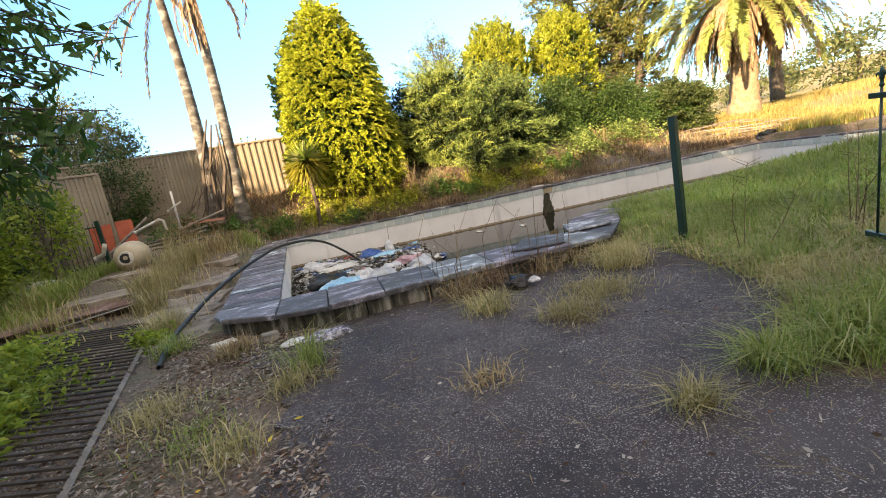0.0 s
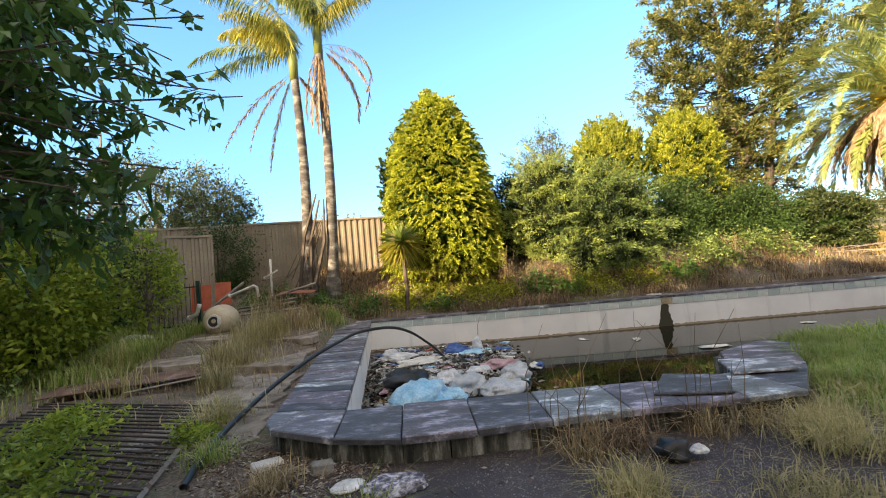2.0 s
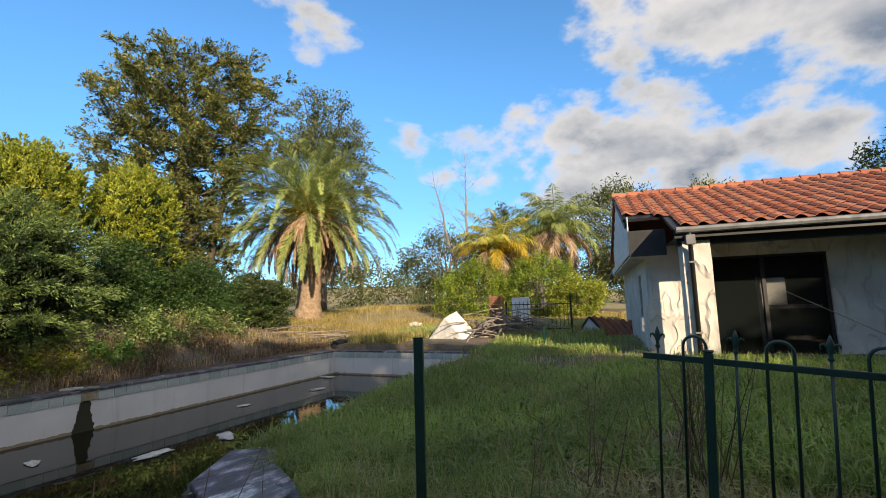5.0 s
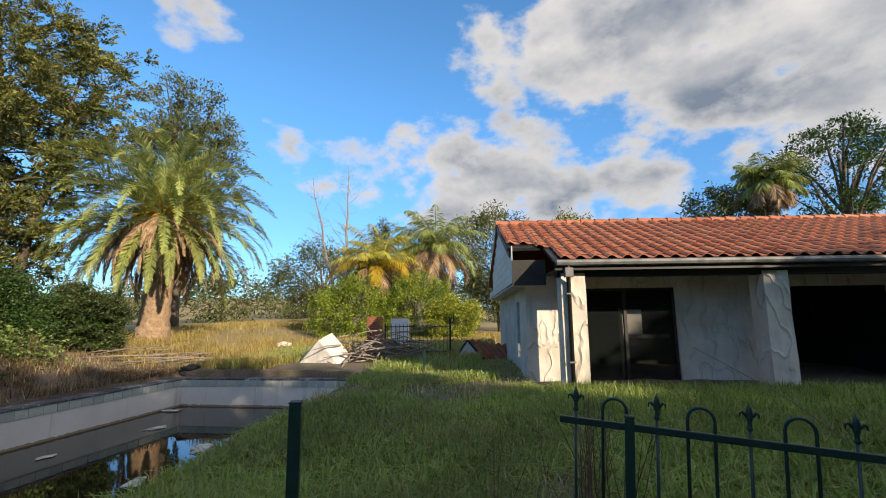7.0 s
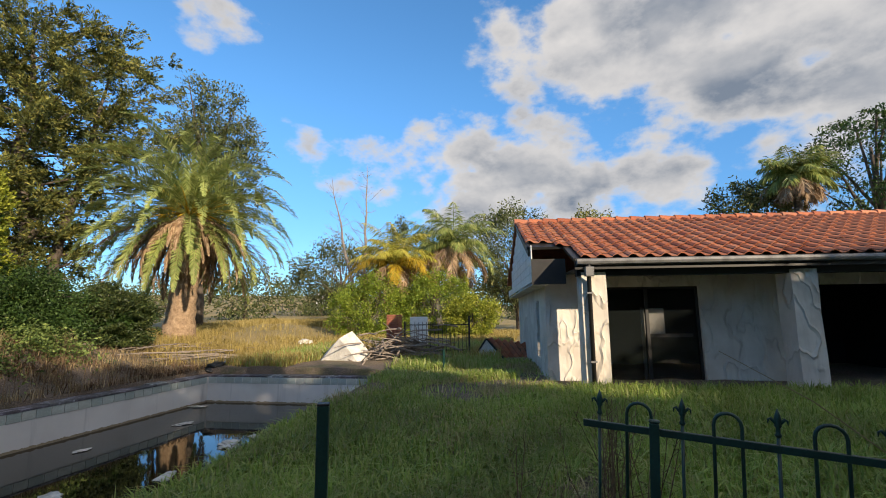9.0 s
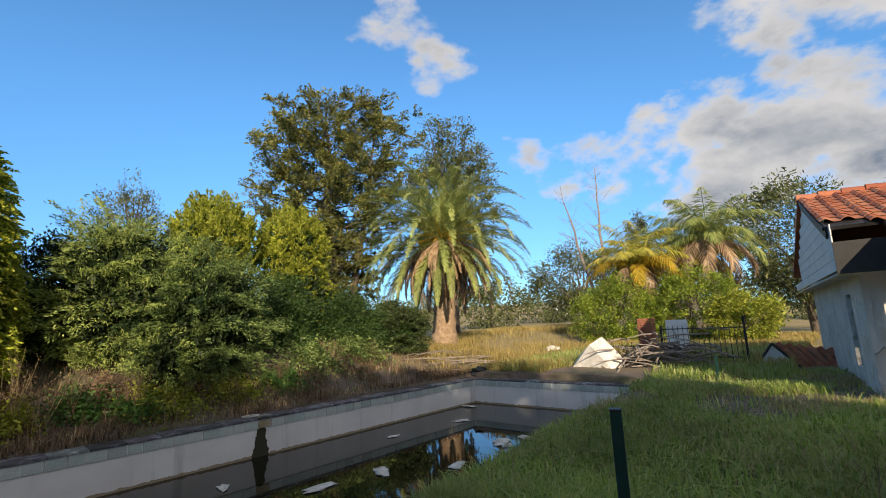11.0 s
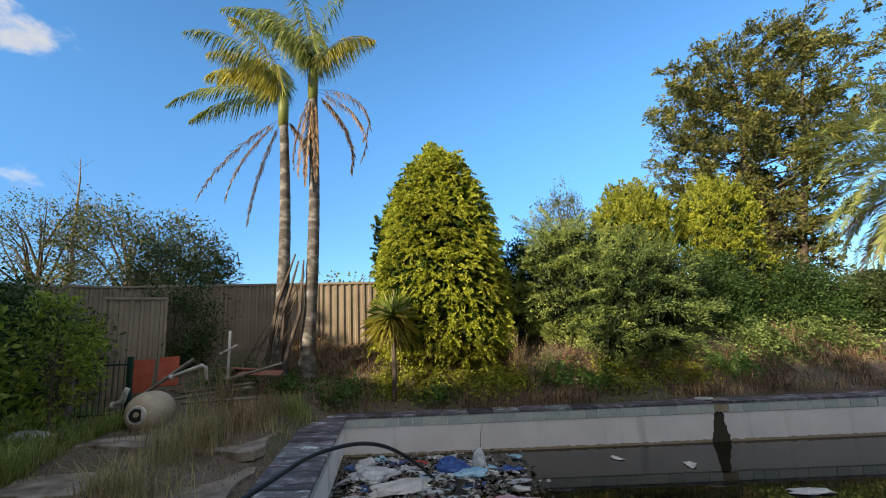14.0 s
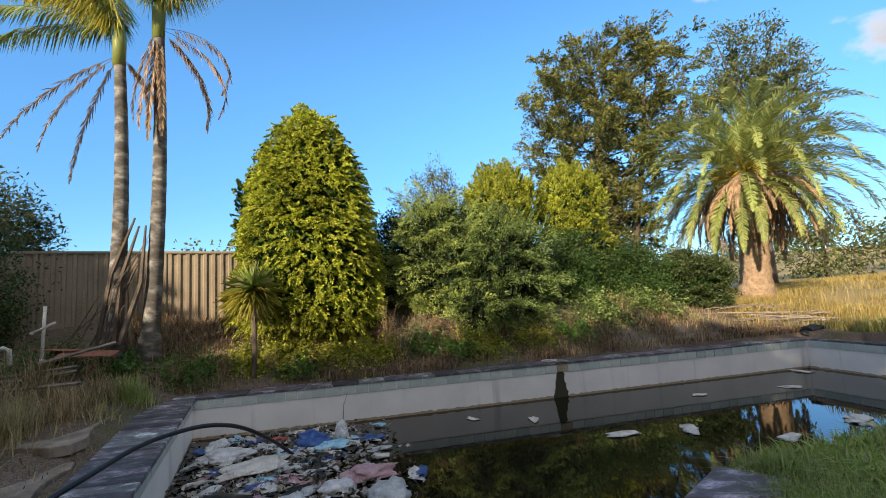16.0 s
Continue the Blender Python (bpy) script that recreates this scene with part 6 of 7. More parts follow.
# ---------- rubbish and debris ----------


def crumple(name, label, category, m, size, mat, seed, squash=(1, 1, 0.6), rough=0.35, sub=3, group=""):
    """A crumpled bag or cloth: a squashed ball with sharp folds, flat below."""
    bm = bmesh.new()
    bmesh.ops.create_icosphere(bm, subdivisions=max(sub, 4 if size > 0.16 else sub), radius=1)
    o = Vector((seed * 3.7, seed * 1.3, 0))
    for v in bm.verts:
        d = v.co.normalized()
        r = 1 + rough * noise.noise(d * 1.6 + o) + rough * 0.55 * abs(noise.noise(d * 4.2 + o)) + rough * 0.3 * noise.noise(d * 9 + o)
        v.co = Vector((d.x * squash[0], d.y * squash[1], d.z * squash[2])) * r * size
        v.co.z = max(v.co.z, -0.25 * size * squash[2])
    ob = part(name, bm, mat, smooth=size > 0.1)
    ob.matrix_world = m
    return tagged(ob, label, category, group)


def floating_rubbish():
    rng = random.Random(21)
    W = WATER
    big = [("plastic_bag", "inflated white plastic bag in the pool", "bag_white", 0.95, 9.45, 0.20, (1.2, 1, 0.75)),
           ("plastic_bag", "round grey plastic bag full of rubbish", "bag_grey", 1.25, 8.85, 0.24, (1, 1, 0.85)),
           ("plastic_bag", "grey plastic bag floating on the water", "bag_grey", 2.05, 9.35, 0.22, (1.2, 1, 0.75)),
           ("plastic_bag", "crumpled white plastic bag", "bag_white", 1.5, 9.9, 0.16, (1.3, 1, 0.6)),
           ("tarpaulin", "pale blue plastic sheet, crumpled", "bag_blue", 0.58, 8.3, 0.40, (1.3, 0.85, 0.55)),
           ("rubbish_bag", "black rubbish bag lying in the pool", "black", 0.25, 9.55, 0.34, (1.3, 1, 0.5)),
           ("plastic_bag", "deep blue plastic bag", "bag_deep", 1.15, 11.9, 0.24, (1.3, 1, 0.55)),
           ("plastic_bag", "blue and white wrapping", "bag_blue", 1.45, 11.6, 0.18, (1.4, 0.9, 0.4)),
           ("plastic_bag", "white plastic bag", "bag_white", -0.1, 11.7, 0.24, (1.5, 1, 0.35)),
           ("plastic_bag", "white wrapper", "bag_white", -0.35, 12.3, 0.2, (1.4, 0.8, 0.35)),
           ("cloth", "faded pink cloth", "bag_pink", 1.9, 10.2, 0.22, (1.5, 0.9, 0.45)),
           ("cloth", "red plastic scrap", "bag_red", 0.6, 12.3, 0.12, (1.4, 0.9, 0.4)),
           ("plastic_bag", "grey foam sheet", "offwhite", 0.4, 11.0, 0.3, (1.5, 0.9, 0.22)),
           ("plastic_bag", "pale plastic bag at the wall", "bag_grey", 1.75, 8.6, 0.26, (1.4, 0.9, 0.5)),
           ("plastic_bag", "light blue plastic film", "bag_blue", 0.95, 8.5, 0.24, (1.3, 0.9, 0.4))]
    for i, (nm, lab, key, x, y, s, q) in enumerate(big):
        crumple(nm, lab + " among floating rubbish", "rubbish", pose(x, y, W + 0.06 * s / 0.25, 0, 0, rng.uniform(0, 360)), s, M[key], i + 1, q, 0.4, group="rubbish in the pool")
    # knotted upright bag
    crumple("plastic_bag", "white knotted plastic bag standing in the water", "rubbish", pose(1.62, 12.0, W + 0.08), 0.14, M["bag_white"], 33, (0.8, 0.8, 1.5), 0.3, group="rubbish in the pool")
    tube("twig", [(1.65, 12.0, W + 0.3), (1.67, 12.03, W + 0.56), (1.73, 12.05, W + 0.72)], [0.008, 0.006, 0.003], M["deadwood"])
    tagged(bpy.data.objects["twig"], "dry twig sticking out of a white bag", "twig")
    # scum raft of small scraps
    nrng = np.random.default_rng(9)
    n = 3200
    x = nrng.normal(0.7, 0.85, n); y = nrng.normal(10.6, 1.4, n)
    keep = (x > -0.35 - (y - 8.8) * 0.12) & (x < 2.6) & (y > 6.2) & (y < 12.9)
    pos = np.stack([x[keep], y[keep], np.full(keep.sum(), W + 0.02) + nrng.random(keep.sum()) * 0.05], 1)
    al = nrng.normal(size=pos.shape) * np.array([1, 1, 0.25])
    scr = leafy("scrap_mix", [(0.03, 0.026, 0.02), (0.14, 0.11, 0.08), (0.42, 0.40, 0.37), (0.06, 0.05, 0.035), (0.10, 0.08, 0.055), (0.5, 0.5, 0.5), (0.05, 0.045, 0.03)], 0.7, 0.0)
    tagged(leaves("floating_scraps", pos, al, 0.10, 0.05, scr, None, nrng, 0), "small scraps, twigs and scum floating in a corner", "litter", kind="stuff")
    for i in range(190):
        x, y = rng.gauss(0.7, 0.85), rng.gauss(10.7, 1.35)
        if x < -0.2 - (y - 8.8) * 0.13 or x > 2.6 or y < 8.3 or y > 12.7:
            continue
        key = rng.choice(["bag_white", "bag_white", "offwhite", "bag_grey", "bag_blue", "black", "bag_grey", "bag_deep", "offwhite", "bag_pink"] + (["bag_red"] if i % 12 == 0 else []))
        lab = {"bag_white": "small white wrapper", "offwhite": "dirty white scrap of foam", "bag_grey": "small grey plastic scrap", "bag_blue": "small pale blue wrapper", "bag_pink": "small faded pink rag", "bag_red": "small red wrapper", "bag_deep": "small deep blue wrapper", "black": "small black plastic scrap"}[key]
        crumple("wrapper", lab + " floating in the pool", "rubbish", pose(x, y, W + 0.03, 0, 0, rng.uniform(0, 360)), rng.uniform(0.04, 0.12), M[key], 120 + i, (rng.uniform(1.2, 2.2), rng.uniform(0.6, 1.0), rng.uniform(0.12, 0.45)), 0.85, 2, "rubbish in the pool")
    for i, (x, y, s) in enumerate([(5.86, 10.38, 0.2), (6.97, 10.2, 0.2), (12.64, 12.7, 0.18), (10.9, 11.6, 0.16), (7.9, 9.3, 0.17), (5.0, 11.7, 0.12), (4.0, 12.2, 0.1), (8.8, 11.9, 0.12), (9.6, 9.5, 0.25), (10.2, 9.2, 0.22)]):
        crumple("plastic_scrap", "pale flat plastic scrap floating on dark water", "rubbish", pose(x, y, W + 0.012, 0, 0, i * 50), s * 0.75, M["offwhite"], 50 + i, (1.4, 0.75, 0.14), 0.95, 3, "floating scraps")


floating_rubbish()


def bottle(label, key, cap, x, y, length, rz):
    """A plastic bottle lying on the water: ribbed body, shoulder, neck and cap."""
    root = thing("bottle", label, "bottle", pose(x, y, WATER + 0.012, 0, 0, rz), "rubbish in the pool")
    r = length * 0.15
    prof = [(0.0, 0.7), (0.02, 0.98), (0.10, 1.0), (0.13, 0.93), (0.16, 1.0), (0.36, 1.0), (0.39, 0.93), (0.42, 1.0), (0.62, 1.0), (0.74, 0.72), (0.84, 0.36), (0.90, 0.34)]
    v, f = tube_data([(u * length, 0, 0) for u, _ in prof], [r * q for _, q in prof], 12)
    mesh_ob("body", v, f, M[key], root, smooth=True)
    v, f = tube_data([(0.90 * length, 0, 0), (0.98 * length, 0, 0)], [r * 0.42, r * 0.42], 10)
    mesh_ob("cap", v, f, M[cap], root)


for lab, key, cap, x, y, ln, rz in (("white plastic bottle with a blue cap floating in rubbish", "bag_white", "bag_deep", 1.68, 9.25, 0.30, 5), ("milky plastic bottle floating in rubbish", "bag_white", "bag_red", -0.05, 11.9, 0.30, 12),
                                    ("pale blue plastic bottle floating in rubbish", "bag_blue", "bag_white", 0.30, 11.3, 0.28, 70), ("grey plastic bottle floating in rubbish", "bag_grey", "bag_white", 1.05, 10.9, 0.26, 150),
                                    ("white plastic bottle with a red cap among scraps", "bag_white", "bag_red", 0.15, 10.35, 0.28, 200), ("pale blue bottle lying by the pool wall", "bag_blue", "bag_deep", 0.35, 9.3, 0.26, 320)):
    bottle(lab, key, cap, x, y, ln, rz)
crumple("shoe_bag", "dark bag of rubbish lying on the paving", "rubbish", pose(2.44, 5.0, 0.05, 0, 0, 15), 0.105, M["black"], 71, (1.1, 0.9, 0.8), 0.4)
crumple("plastic_bag", "white scrap of plastic on the paving", "rubbish", pose(2.59, 4.97, 0.06, 0, 0, 15), 0.05, M["bag_white"], 72, (1.2, 0.8, 0.7), 0.4)
crumple("cloth", "patterned pale cloth lying by the kerb", "cloth", pose(0.62, 4.93, 0.025, 0, 0, 10), 0.2, grainy("patterned_cloth", [(0.06, 0.055, 0.08), (0.22, 0.20, 0.24), (0.55, 0.53, 0.57)], 26, 60, 0.95, spread=0.2), 73, (1.0, 0.75, 0.18), 0.3)
crumple("cloth", "dirty grey cloth scrap by the kerb", "cloth", pose(0.32, 4.98, 0.02, 0, 0, 50), 0.11, M["offwhite"], 74, (1.0, 0.8, 0.2), 0.3)
for i, (x, y, sx, sy, sz, key, rz, lab) in enumerate([(0.08, 5.25, 0.075, 0.05, 0.04, "concrete", 20, "grey concrete brick lying by the kerb"), (-0.38, 5.42, 0.11, 0.06, 0.025, "offwhite", 35, "broken pale slab piece by the kerb"),
                                                       (0.42, 4.7, 0.06, 0.03, 0.015, "deadwood", 60, "flat chip of bark on the soil")]):
    ob = part("brick", box_bm(-sx, sx, -sy, sy, 0, 2 * sz, 0.008), M[key])
    ob.matrix_world = pose(x, y, 0.0, 0, 3, rz)
    tagged(ob, lab, "rubble")


def spout():
    root = thing("pool_spout", "beige skimmer block with a white hose ring on the coping", "pool fitting", pose(6.3, 13.0, 0))
    part("block", box_bm(-0.10, 0.16, -0.035, 0.03, 0.02, 0.16, 0.006), grainy("stained_block", [(0.25, 0.19, 0.10), (0.48, 0.40, 0.28)], 8, 50), root)
    part("lip", box_bm(-0.13, 0.18, -0.06, 0.2, 0.216, 0.245, 0.006), M["concrete"], root)
    pts = [(0.17 * math.cos(a) - 0.2, 0.12 + 0.10 * math.sin(a), 0.255) for a in [2 * math.pi * i / 20 for i in range(21)]]
    tube("ring", pts, 0.014, M["offwhite"], root, 6, "white coiled hose ring")


spout()


def pressure_tank():
    root = thing("tank", "beige oval plastic tank lying on its side", "tank", pose(-3.83, 11.75, 0.66, 0, 0, 18))
    prof = [(-0.36, 0.10), (-0.35, 0.17), (-0.30, 0.245), (-0.20, 0.30), (-0.05, 0.325), (0.1, 0.32), (0.25, 0.28), (0.36, 0.20), (0.42, 0.10), (0.43, 0.0)]
    # axis towards the camera side
    V, F = tube_data([(0.10 * a / 0.4, a * 1.0, 0) for a, _ in prof], [r * 1.0 for _, r in prof], 28)
    mesh_ob("shell", V, F, M["tank"], root, smooth=True)
    v, f = tube_data([(-0.085, -0.33, 0), (-0.095, -0.385, 0)], [0.155, 0.14], 24)
    c = mesh_ob("collar", v, f, M["offwhite"], root)
    # dark disc on the closed end stands for the shade inside the hole
    v, f = tube_data([(-0.095, -0.380, 0), (-0.096, -0.392, 0)], [0.105, 0.105], 20)
    mesh_ob("opening", v, f, M["dark"], c)
    v, f = tube_data([(-0.096, -0.388, 0.01), (-0.097, -0.402, 0.01)], [0.045, 0.04], 14)
    mesh_ob("fitting", v, f, M["tank"], c)


pressure_tank()


def pipe_thing(label, pts, r, key="offwhite"):
    root = thing("pvc_pipe", label, "pipe")
    tube("pipe", pts, r, M[key], root, 8)
    for p, q in ((pts[0], pts[1]),):
        d = (Vector(q) - Vector(p)).normalized() * 0.05
        tube("socket", [p, Vector(p) + d], r * 1.35, M[key], root, 8)


pipe_thing("white PVC pipe with a cross joint standing in weeds", [(-3.35, 13.4, 1.0), (-3.33, 13.4, 1.95)], 0.028)
pipe_thing("white PVC cross arm", [(-3.52, 13.38, 1.48), (-3.16, 13.38, 1.66)], 0.022)
pipe_thing("bent white PVC pipe lying on the heap", [(-4.05, 12.6, 1.12), (-3.45, 12.6, 1.32), (-3.38, 12.6, 1.28), (-3.36, 12.6, 1.05)], 0.035)
pipe_thing("white PVC valve and pipe beside the tank", [(-4.75, 12.1, 0.72), (-4.55, 12.1, 0.80), (-4.45, 12.0, 0.95), (-4.42, 12.0, 1.02)], 0.045)
for i, (x, y, z, w, h, rz, tilt) in enumerate([(-5.05, 13.2, 0.85, 0.45, 0.66, 12, -14), (-4.55, 13.35, 0.95, 0.36, 0.60, 25, -18)]):
    ob = part("board", box_bm(-w / 2, w / 2, -0.012, 0.012, 0, h, 0.003), M["orange"])
    ob.matrix_world = pose(x, y, z - 0.05, tilt, 0, rz)
    tagged(ob, "orange painted board leaning on the fence sheet", "board")
for i, (p, q, w) in enumerate([((-4.75, 12.75, 0.75), (-3.9, 13.1, 1.42), 0.035), ((-3.2, 13.0, 1.0), (-2.2, 13.3, 1.25), 0.03), ((-4.1, 12.6, 0.72), (-2.6, 12.9, 0.85), 0.03), ((-4.0, 12.9, 0.8), (-2.5, 12.7, 0.95), 0.025), ((-3.7, 12.4, 0.68), (-2.3, 12.4, 0.72), 0.03)]):
    ob = tube("timber_batten", [p, q], w, M["timber"], None, 4)
    tagged(ob, "weathered grey timber batten on a scrap heap", "timber", "battens on the scrap heap")
for i, (x, y, z, sx, sy, rz, rx) in enumerate([(-2.75, 13.6, 1.06, 0.42, 0.28, 10, 5), (-3.3, 13.9, 1.14, 0.35, 0.25, -15, -4)]):
    ob = part("metal_sheet", box_bm(-sx, sx, -sy, sy, 0, 0.012, 0.003), M["brick"])
    ob.matrix_world = pose(x, y, z, rx, 4, rz)
    tagged(ob, "faded red sheet on the scrap heap", "sheet")
crumple("drum", "white plastic drum lid lying in grass", "drum", pose(-5.2, 11.0, 0.42, 0, 0, 20), 0.24, M["bag_white"], 81, (1.4, 0.8, 0.6), 0.15)


def garden_gate():
    root = thing("metal_gate", "old green metal gate standing in the shrubs", "gate", pose(-5.5, 12.1, 0.4, 0, 0, 8))
    for x in (0, 0.95):
        part("gate_post", box_bm(x - 0.04, x + 0.04, -0.04, 0.04, -0.1, 1.15, 0.006), M["timber"] if x == 0 else M["green"], root)
    for z in (0.15, 1.0):
        part("rail", box_bm(0.042, 0.908, -0.012, 0.012, z, z + 0.03), M["green"], root)
    for i in range(9):
        tube("bar", [(0.1 + i * 0.095, 0, 0.1), (0.1 + i * 0.095, 0, 1.1)], 0.008, M["green"], root, 6)


garden_gate()


def fallen_panels():
    """Old metal fence panels lying flat on the soil."""
    a0, a1 = Vector((-0.55, 3.2, 0.03)), Vector((-1.72, 7.25, 0.03))
    d = (a1 - a0).normalized()
    s = Vector((-0.985, 0.30, 0)).normalized()
    for k in range(2):
        root = thing("fallen_fence", "dark old iron fence panel lying flat on the ground", "fence panel", group="fallen fence panels")
        p0, p1 = a0 + d * (2.1 * k - 0.0), a0 + d * (2.1 * k + 2.04)
        root.location = p0
        o = p0
        tube("rail", [p0 - o, p1 - o], 0.024, M["timber"], root, 4)
        far0, far1 = p0 + s * 2.7, p1 + s * 2.7
        tube("rail", [far0 - o, far1 - o], 0.02, M["bars"], root, 4)
        n = 17
        for i in range(n):
            q = p0.lerp(p1, (i + 0.5) / n) - o
            tube("bar", [q + Vector((0, 0, 0.025)), q + s * 1.3 + Vector((0, 0, 0.03 + 0.01 * math.sin(i))), q + s * 2.7 + Vector((0, 0, 0.025))], 0.013, M["bars"], root, 5)


fallen_panels()


def concrete_slabs():
    rng = random.Random(31)
    root = thing("pavement", "cracked concrete slabs beside the pool, grown over", "pavement", kind="structure")
    for poly in ([(-2.0, 7.3), (-0.95, 7.0), (-1.15, 8.6), (-2.4, 8.9)], [(-2.5, 9.0), (-1.2, 8.7), (-1.4, 10.2), (-2.9, 10.4)], [(-3.0, 10.5), (-1.45, 10.3), (-1.6, 11.7), (-3.0, 11.7)],
                 [(-4.0, 9.3), (-2.6, 9.05), (-3.05, 10.4), (-4.4, 10.6)], [(-1.9, 5.9), (-0.7, 6.0), (-0.9, 6.9), (-2.0, 7.2)], [(-4.6, 10.8), (-3.1, 10.5), (-3.1, 11.2), (-4.3, 11.6)]):
        z = sum(lz(*p) for p in poly) / 4 + 0.02
        rag = []
        for (x0, y0), (x1, y1) in zip(poly, poly[1:] + poly[:1]):
            for i in range(7):
                rag.append((x0 + (x1 - x0) * i / 7 + rng.uniform(-0.07, 0.07), y0 + (y1 - y0) * i / 7 + rng.uniform(-0.07, 0.07)))
        poly = rag
        ob = slab_piece("slab", poly, z - 0.12, z, M["slab"], root)
    return root


concrete_slabs()
ob = part("metal_sheet", box_bm(-1.1, 1.1, -0.32, 0.32, 0, 0.012, 0.003), M["rust"])
ob.matrix_world = pose(-3.5, 8.6, 0.12, 2, -1, 16)
tagged(ob, "long rusty metal sheet lying on the slabs", "sheet")
ob = part("metal_sheet", box_bm(-0.7, 0.7, -0.05, 0.05, 0, 0.012, 0.003), M["timber"])
ob.matrix_world = pose(-2.75, 8.35, 0.10, 0, -4, 20)
tagged(ob, "narrow grey metal strip lying on the slabs", "sheet")

# dead limbs leaning on the palms
pr = random.Random(6)
root = thing("dead_branch", "dead tangled branches leaning against the palm trunks", "branch")
for i in range(13):
    s = Vector((-3.1 + pr.uniform(-0.5, 0.9), 14.1 + pr.uniform(-0.1, 0.4), 1.15))
    e = Vector((-2.2 + pr.uniform(-0.25, 0.2), 14.25, pr.uniform(2.2, 4.1)))
    m = s.lerp(e, 0.5) + Vector((pr.uniform(-.2, .2), 0, pr.uniform(-.1, .2)))
    tube("limb", [s, m, e], [0.06, 0.05, 0.02] if i < 4 else [0.014, 0.010, 0.005], M["bark"], root, 5)

# ---------- beyond the pool's end ----------


def fallen_slab():
    """A foam-backed white board heap tipped on its corner."""
    bm = bmesh.new()
    pts = [(-0.55, 0.0, 0.0), (0.65, 0.0, -0.05), (1.0, 0.1, 0.22), (0.05, 0.08, 0.92), (-0.52, 0.15, 0.42), (-0.5, 0.6, 0.1), (0.75, 0.6, 0.1), (0.15, 0.55, 0.75)]
    for p in pts:
        bm.verts.new(Vector(p) * 1.2)
    bmesh.ops.convex_hull(bm, input=bm.verts[:])
    bmesh.ops.subdivide_edges(bm, edges=bm.edges[:], cuts=2)
    for v in bm.verts:
        v.co += Vector((noise.noise(v.co * 3), noise.noise(v.co * 3 + Vector((5, 0, 0))), noise.noise(v.co * 3 + Vector((0, 7, 0))))) * 0.035
    ob = part("mattress", bm, M["offwhite"])
    ob.matrix_world = pose(16.2, 9.8, 0.22, 0, 0, 80)
    tagged(ob, "dumped dirty white mattress slumped in dry grass", "mattress")


fallen_slab()
pr = random.Random(12)
root = thing("branch_pile", "heap of dry cut branches in the grass", "branch pile", pose(16.5, 8.35, 0.4))
for i in range(150):
    a = pr.uniform(0, 6.283)
    ln = pr.uniform(0.6, 1.7)
    c = Vector((pr.gauss(0, 0.5), pr.gauss(0, 0.75), abs(pr.gauss(0.25, 0.3))))
    d = Vector((math.cos(a) * ln, math.sin(a) * ln, pr.uniform(-0.1, 0.35) * ln)) * 0.5
    tube("branch", [c - d, c + Vector((0, 0, 0.05)), c + d], [0.03, 0.022, 0.01], M["deadwood"], root, 5)
root = thing("branch_pile", "litter of fallen palm fronds and sticks below the date palm", "branch pile", pose(15.6, 15.6, lz(15.6, 15.6)))
for i in range(46):
    a = pr.uniform(-0.7, 0.7) + 2.9
    ln = pr.uniform(0.6, 2.0)
    c = Vector((pr.gauss(0, 1.3), pr.gauss(0, 0.8), 0.03 + abs(pr.gauss(0.05, 0.1))))
    d = Vector((math.cos(a) * ln, math.sin(a) * ln, pr.uniform(-0.06, 0.12) * ln)) * 0.5
    c.z += lz(15.6 + c.x, 15.6 + c.y) - lz(15.6, 15.6)
    tube("branch", [c - d, c + Vector((0, 0, 0.03)), c + d], [0.026, 0.02, 0.008], M["deadwood"], root, 5)
crumple("rubbish_bag", "black rubbish bag at the pool's corner", "rubbish", pose(13.95, 13.2, 0.32), 0.3, M["black"], 91, (1.3, 0.9, 0.6), 0.4)
crumple("rubble", "white broken lump in the paddock", "rubble", pose(22.3, 14.9, lz(22.3, 14.9) + 0.1), 0.3, M["offwhite"], 92, (1.5, 0.8, 0.5), 0.4)


def low_fence():
    root = thing("pool_fence", "dark metal hooped fence in the long grass", "fence", pose(16.9, 8.3, 0.55, 0, 0, 280))
    L, top = 2.2, 0.95
    for z in (0.1, top):
        part("rail", box_bm(0, L, -0.012, 0.012, z - 0.015, z + 0.015), M["dark"], root)
    for i in range(16):
        tube("upright", [(0.07 + i * 0.135, 0, 0.0), (0.07 + i * 0.135, 0, top + 0.10)], 0.009, M["dark"], root, 5)
    for x in (0, L):
        part("post", box_bm(x - 0.03, x + 0.03, -0.03, 0.03, -0.2, top + (0.3 if x else 0.12)), M["dark"], root)


low_fence()
root = thing("brick_pier", "broken red brick pier among the bushes", "pier", pose(19.6, 9.55, lz(19.6, 9.5)))
for r in range(16):
    ob = part("brick", box_bm(-0.25 + 0.004 * (r % 2), 0.25, -0.25, 0.25 - 0.004 * (r % 2), r * 0.086, r * 0.086 + 0.076, 0.006), M["brick"], root)
root = thing("cabinet", "dumped white cabinet with a yellow tub on top", "cabinet", pose(19.0, 8.35, lz(19, 8.35), 0, 4, 12))
part("body", box_bm(-0.3, 0.3, -0.34, 0.34, 0, 1.25, 0.02), M["white"], root)
part("door", box_bm(-0.325, -0.302, -0.32, 0.32, 0.1, 1.15, 0.006), M["white"], root)
part("tub", box_bm(-0.15, 0.15, 0.1, 0.3, 1.252, 1.38, 0.03), M["leaf_gold"], root, "yellow plastic tub")


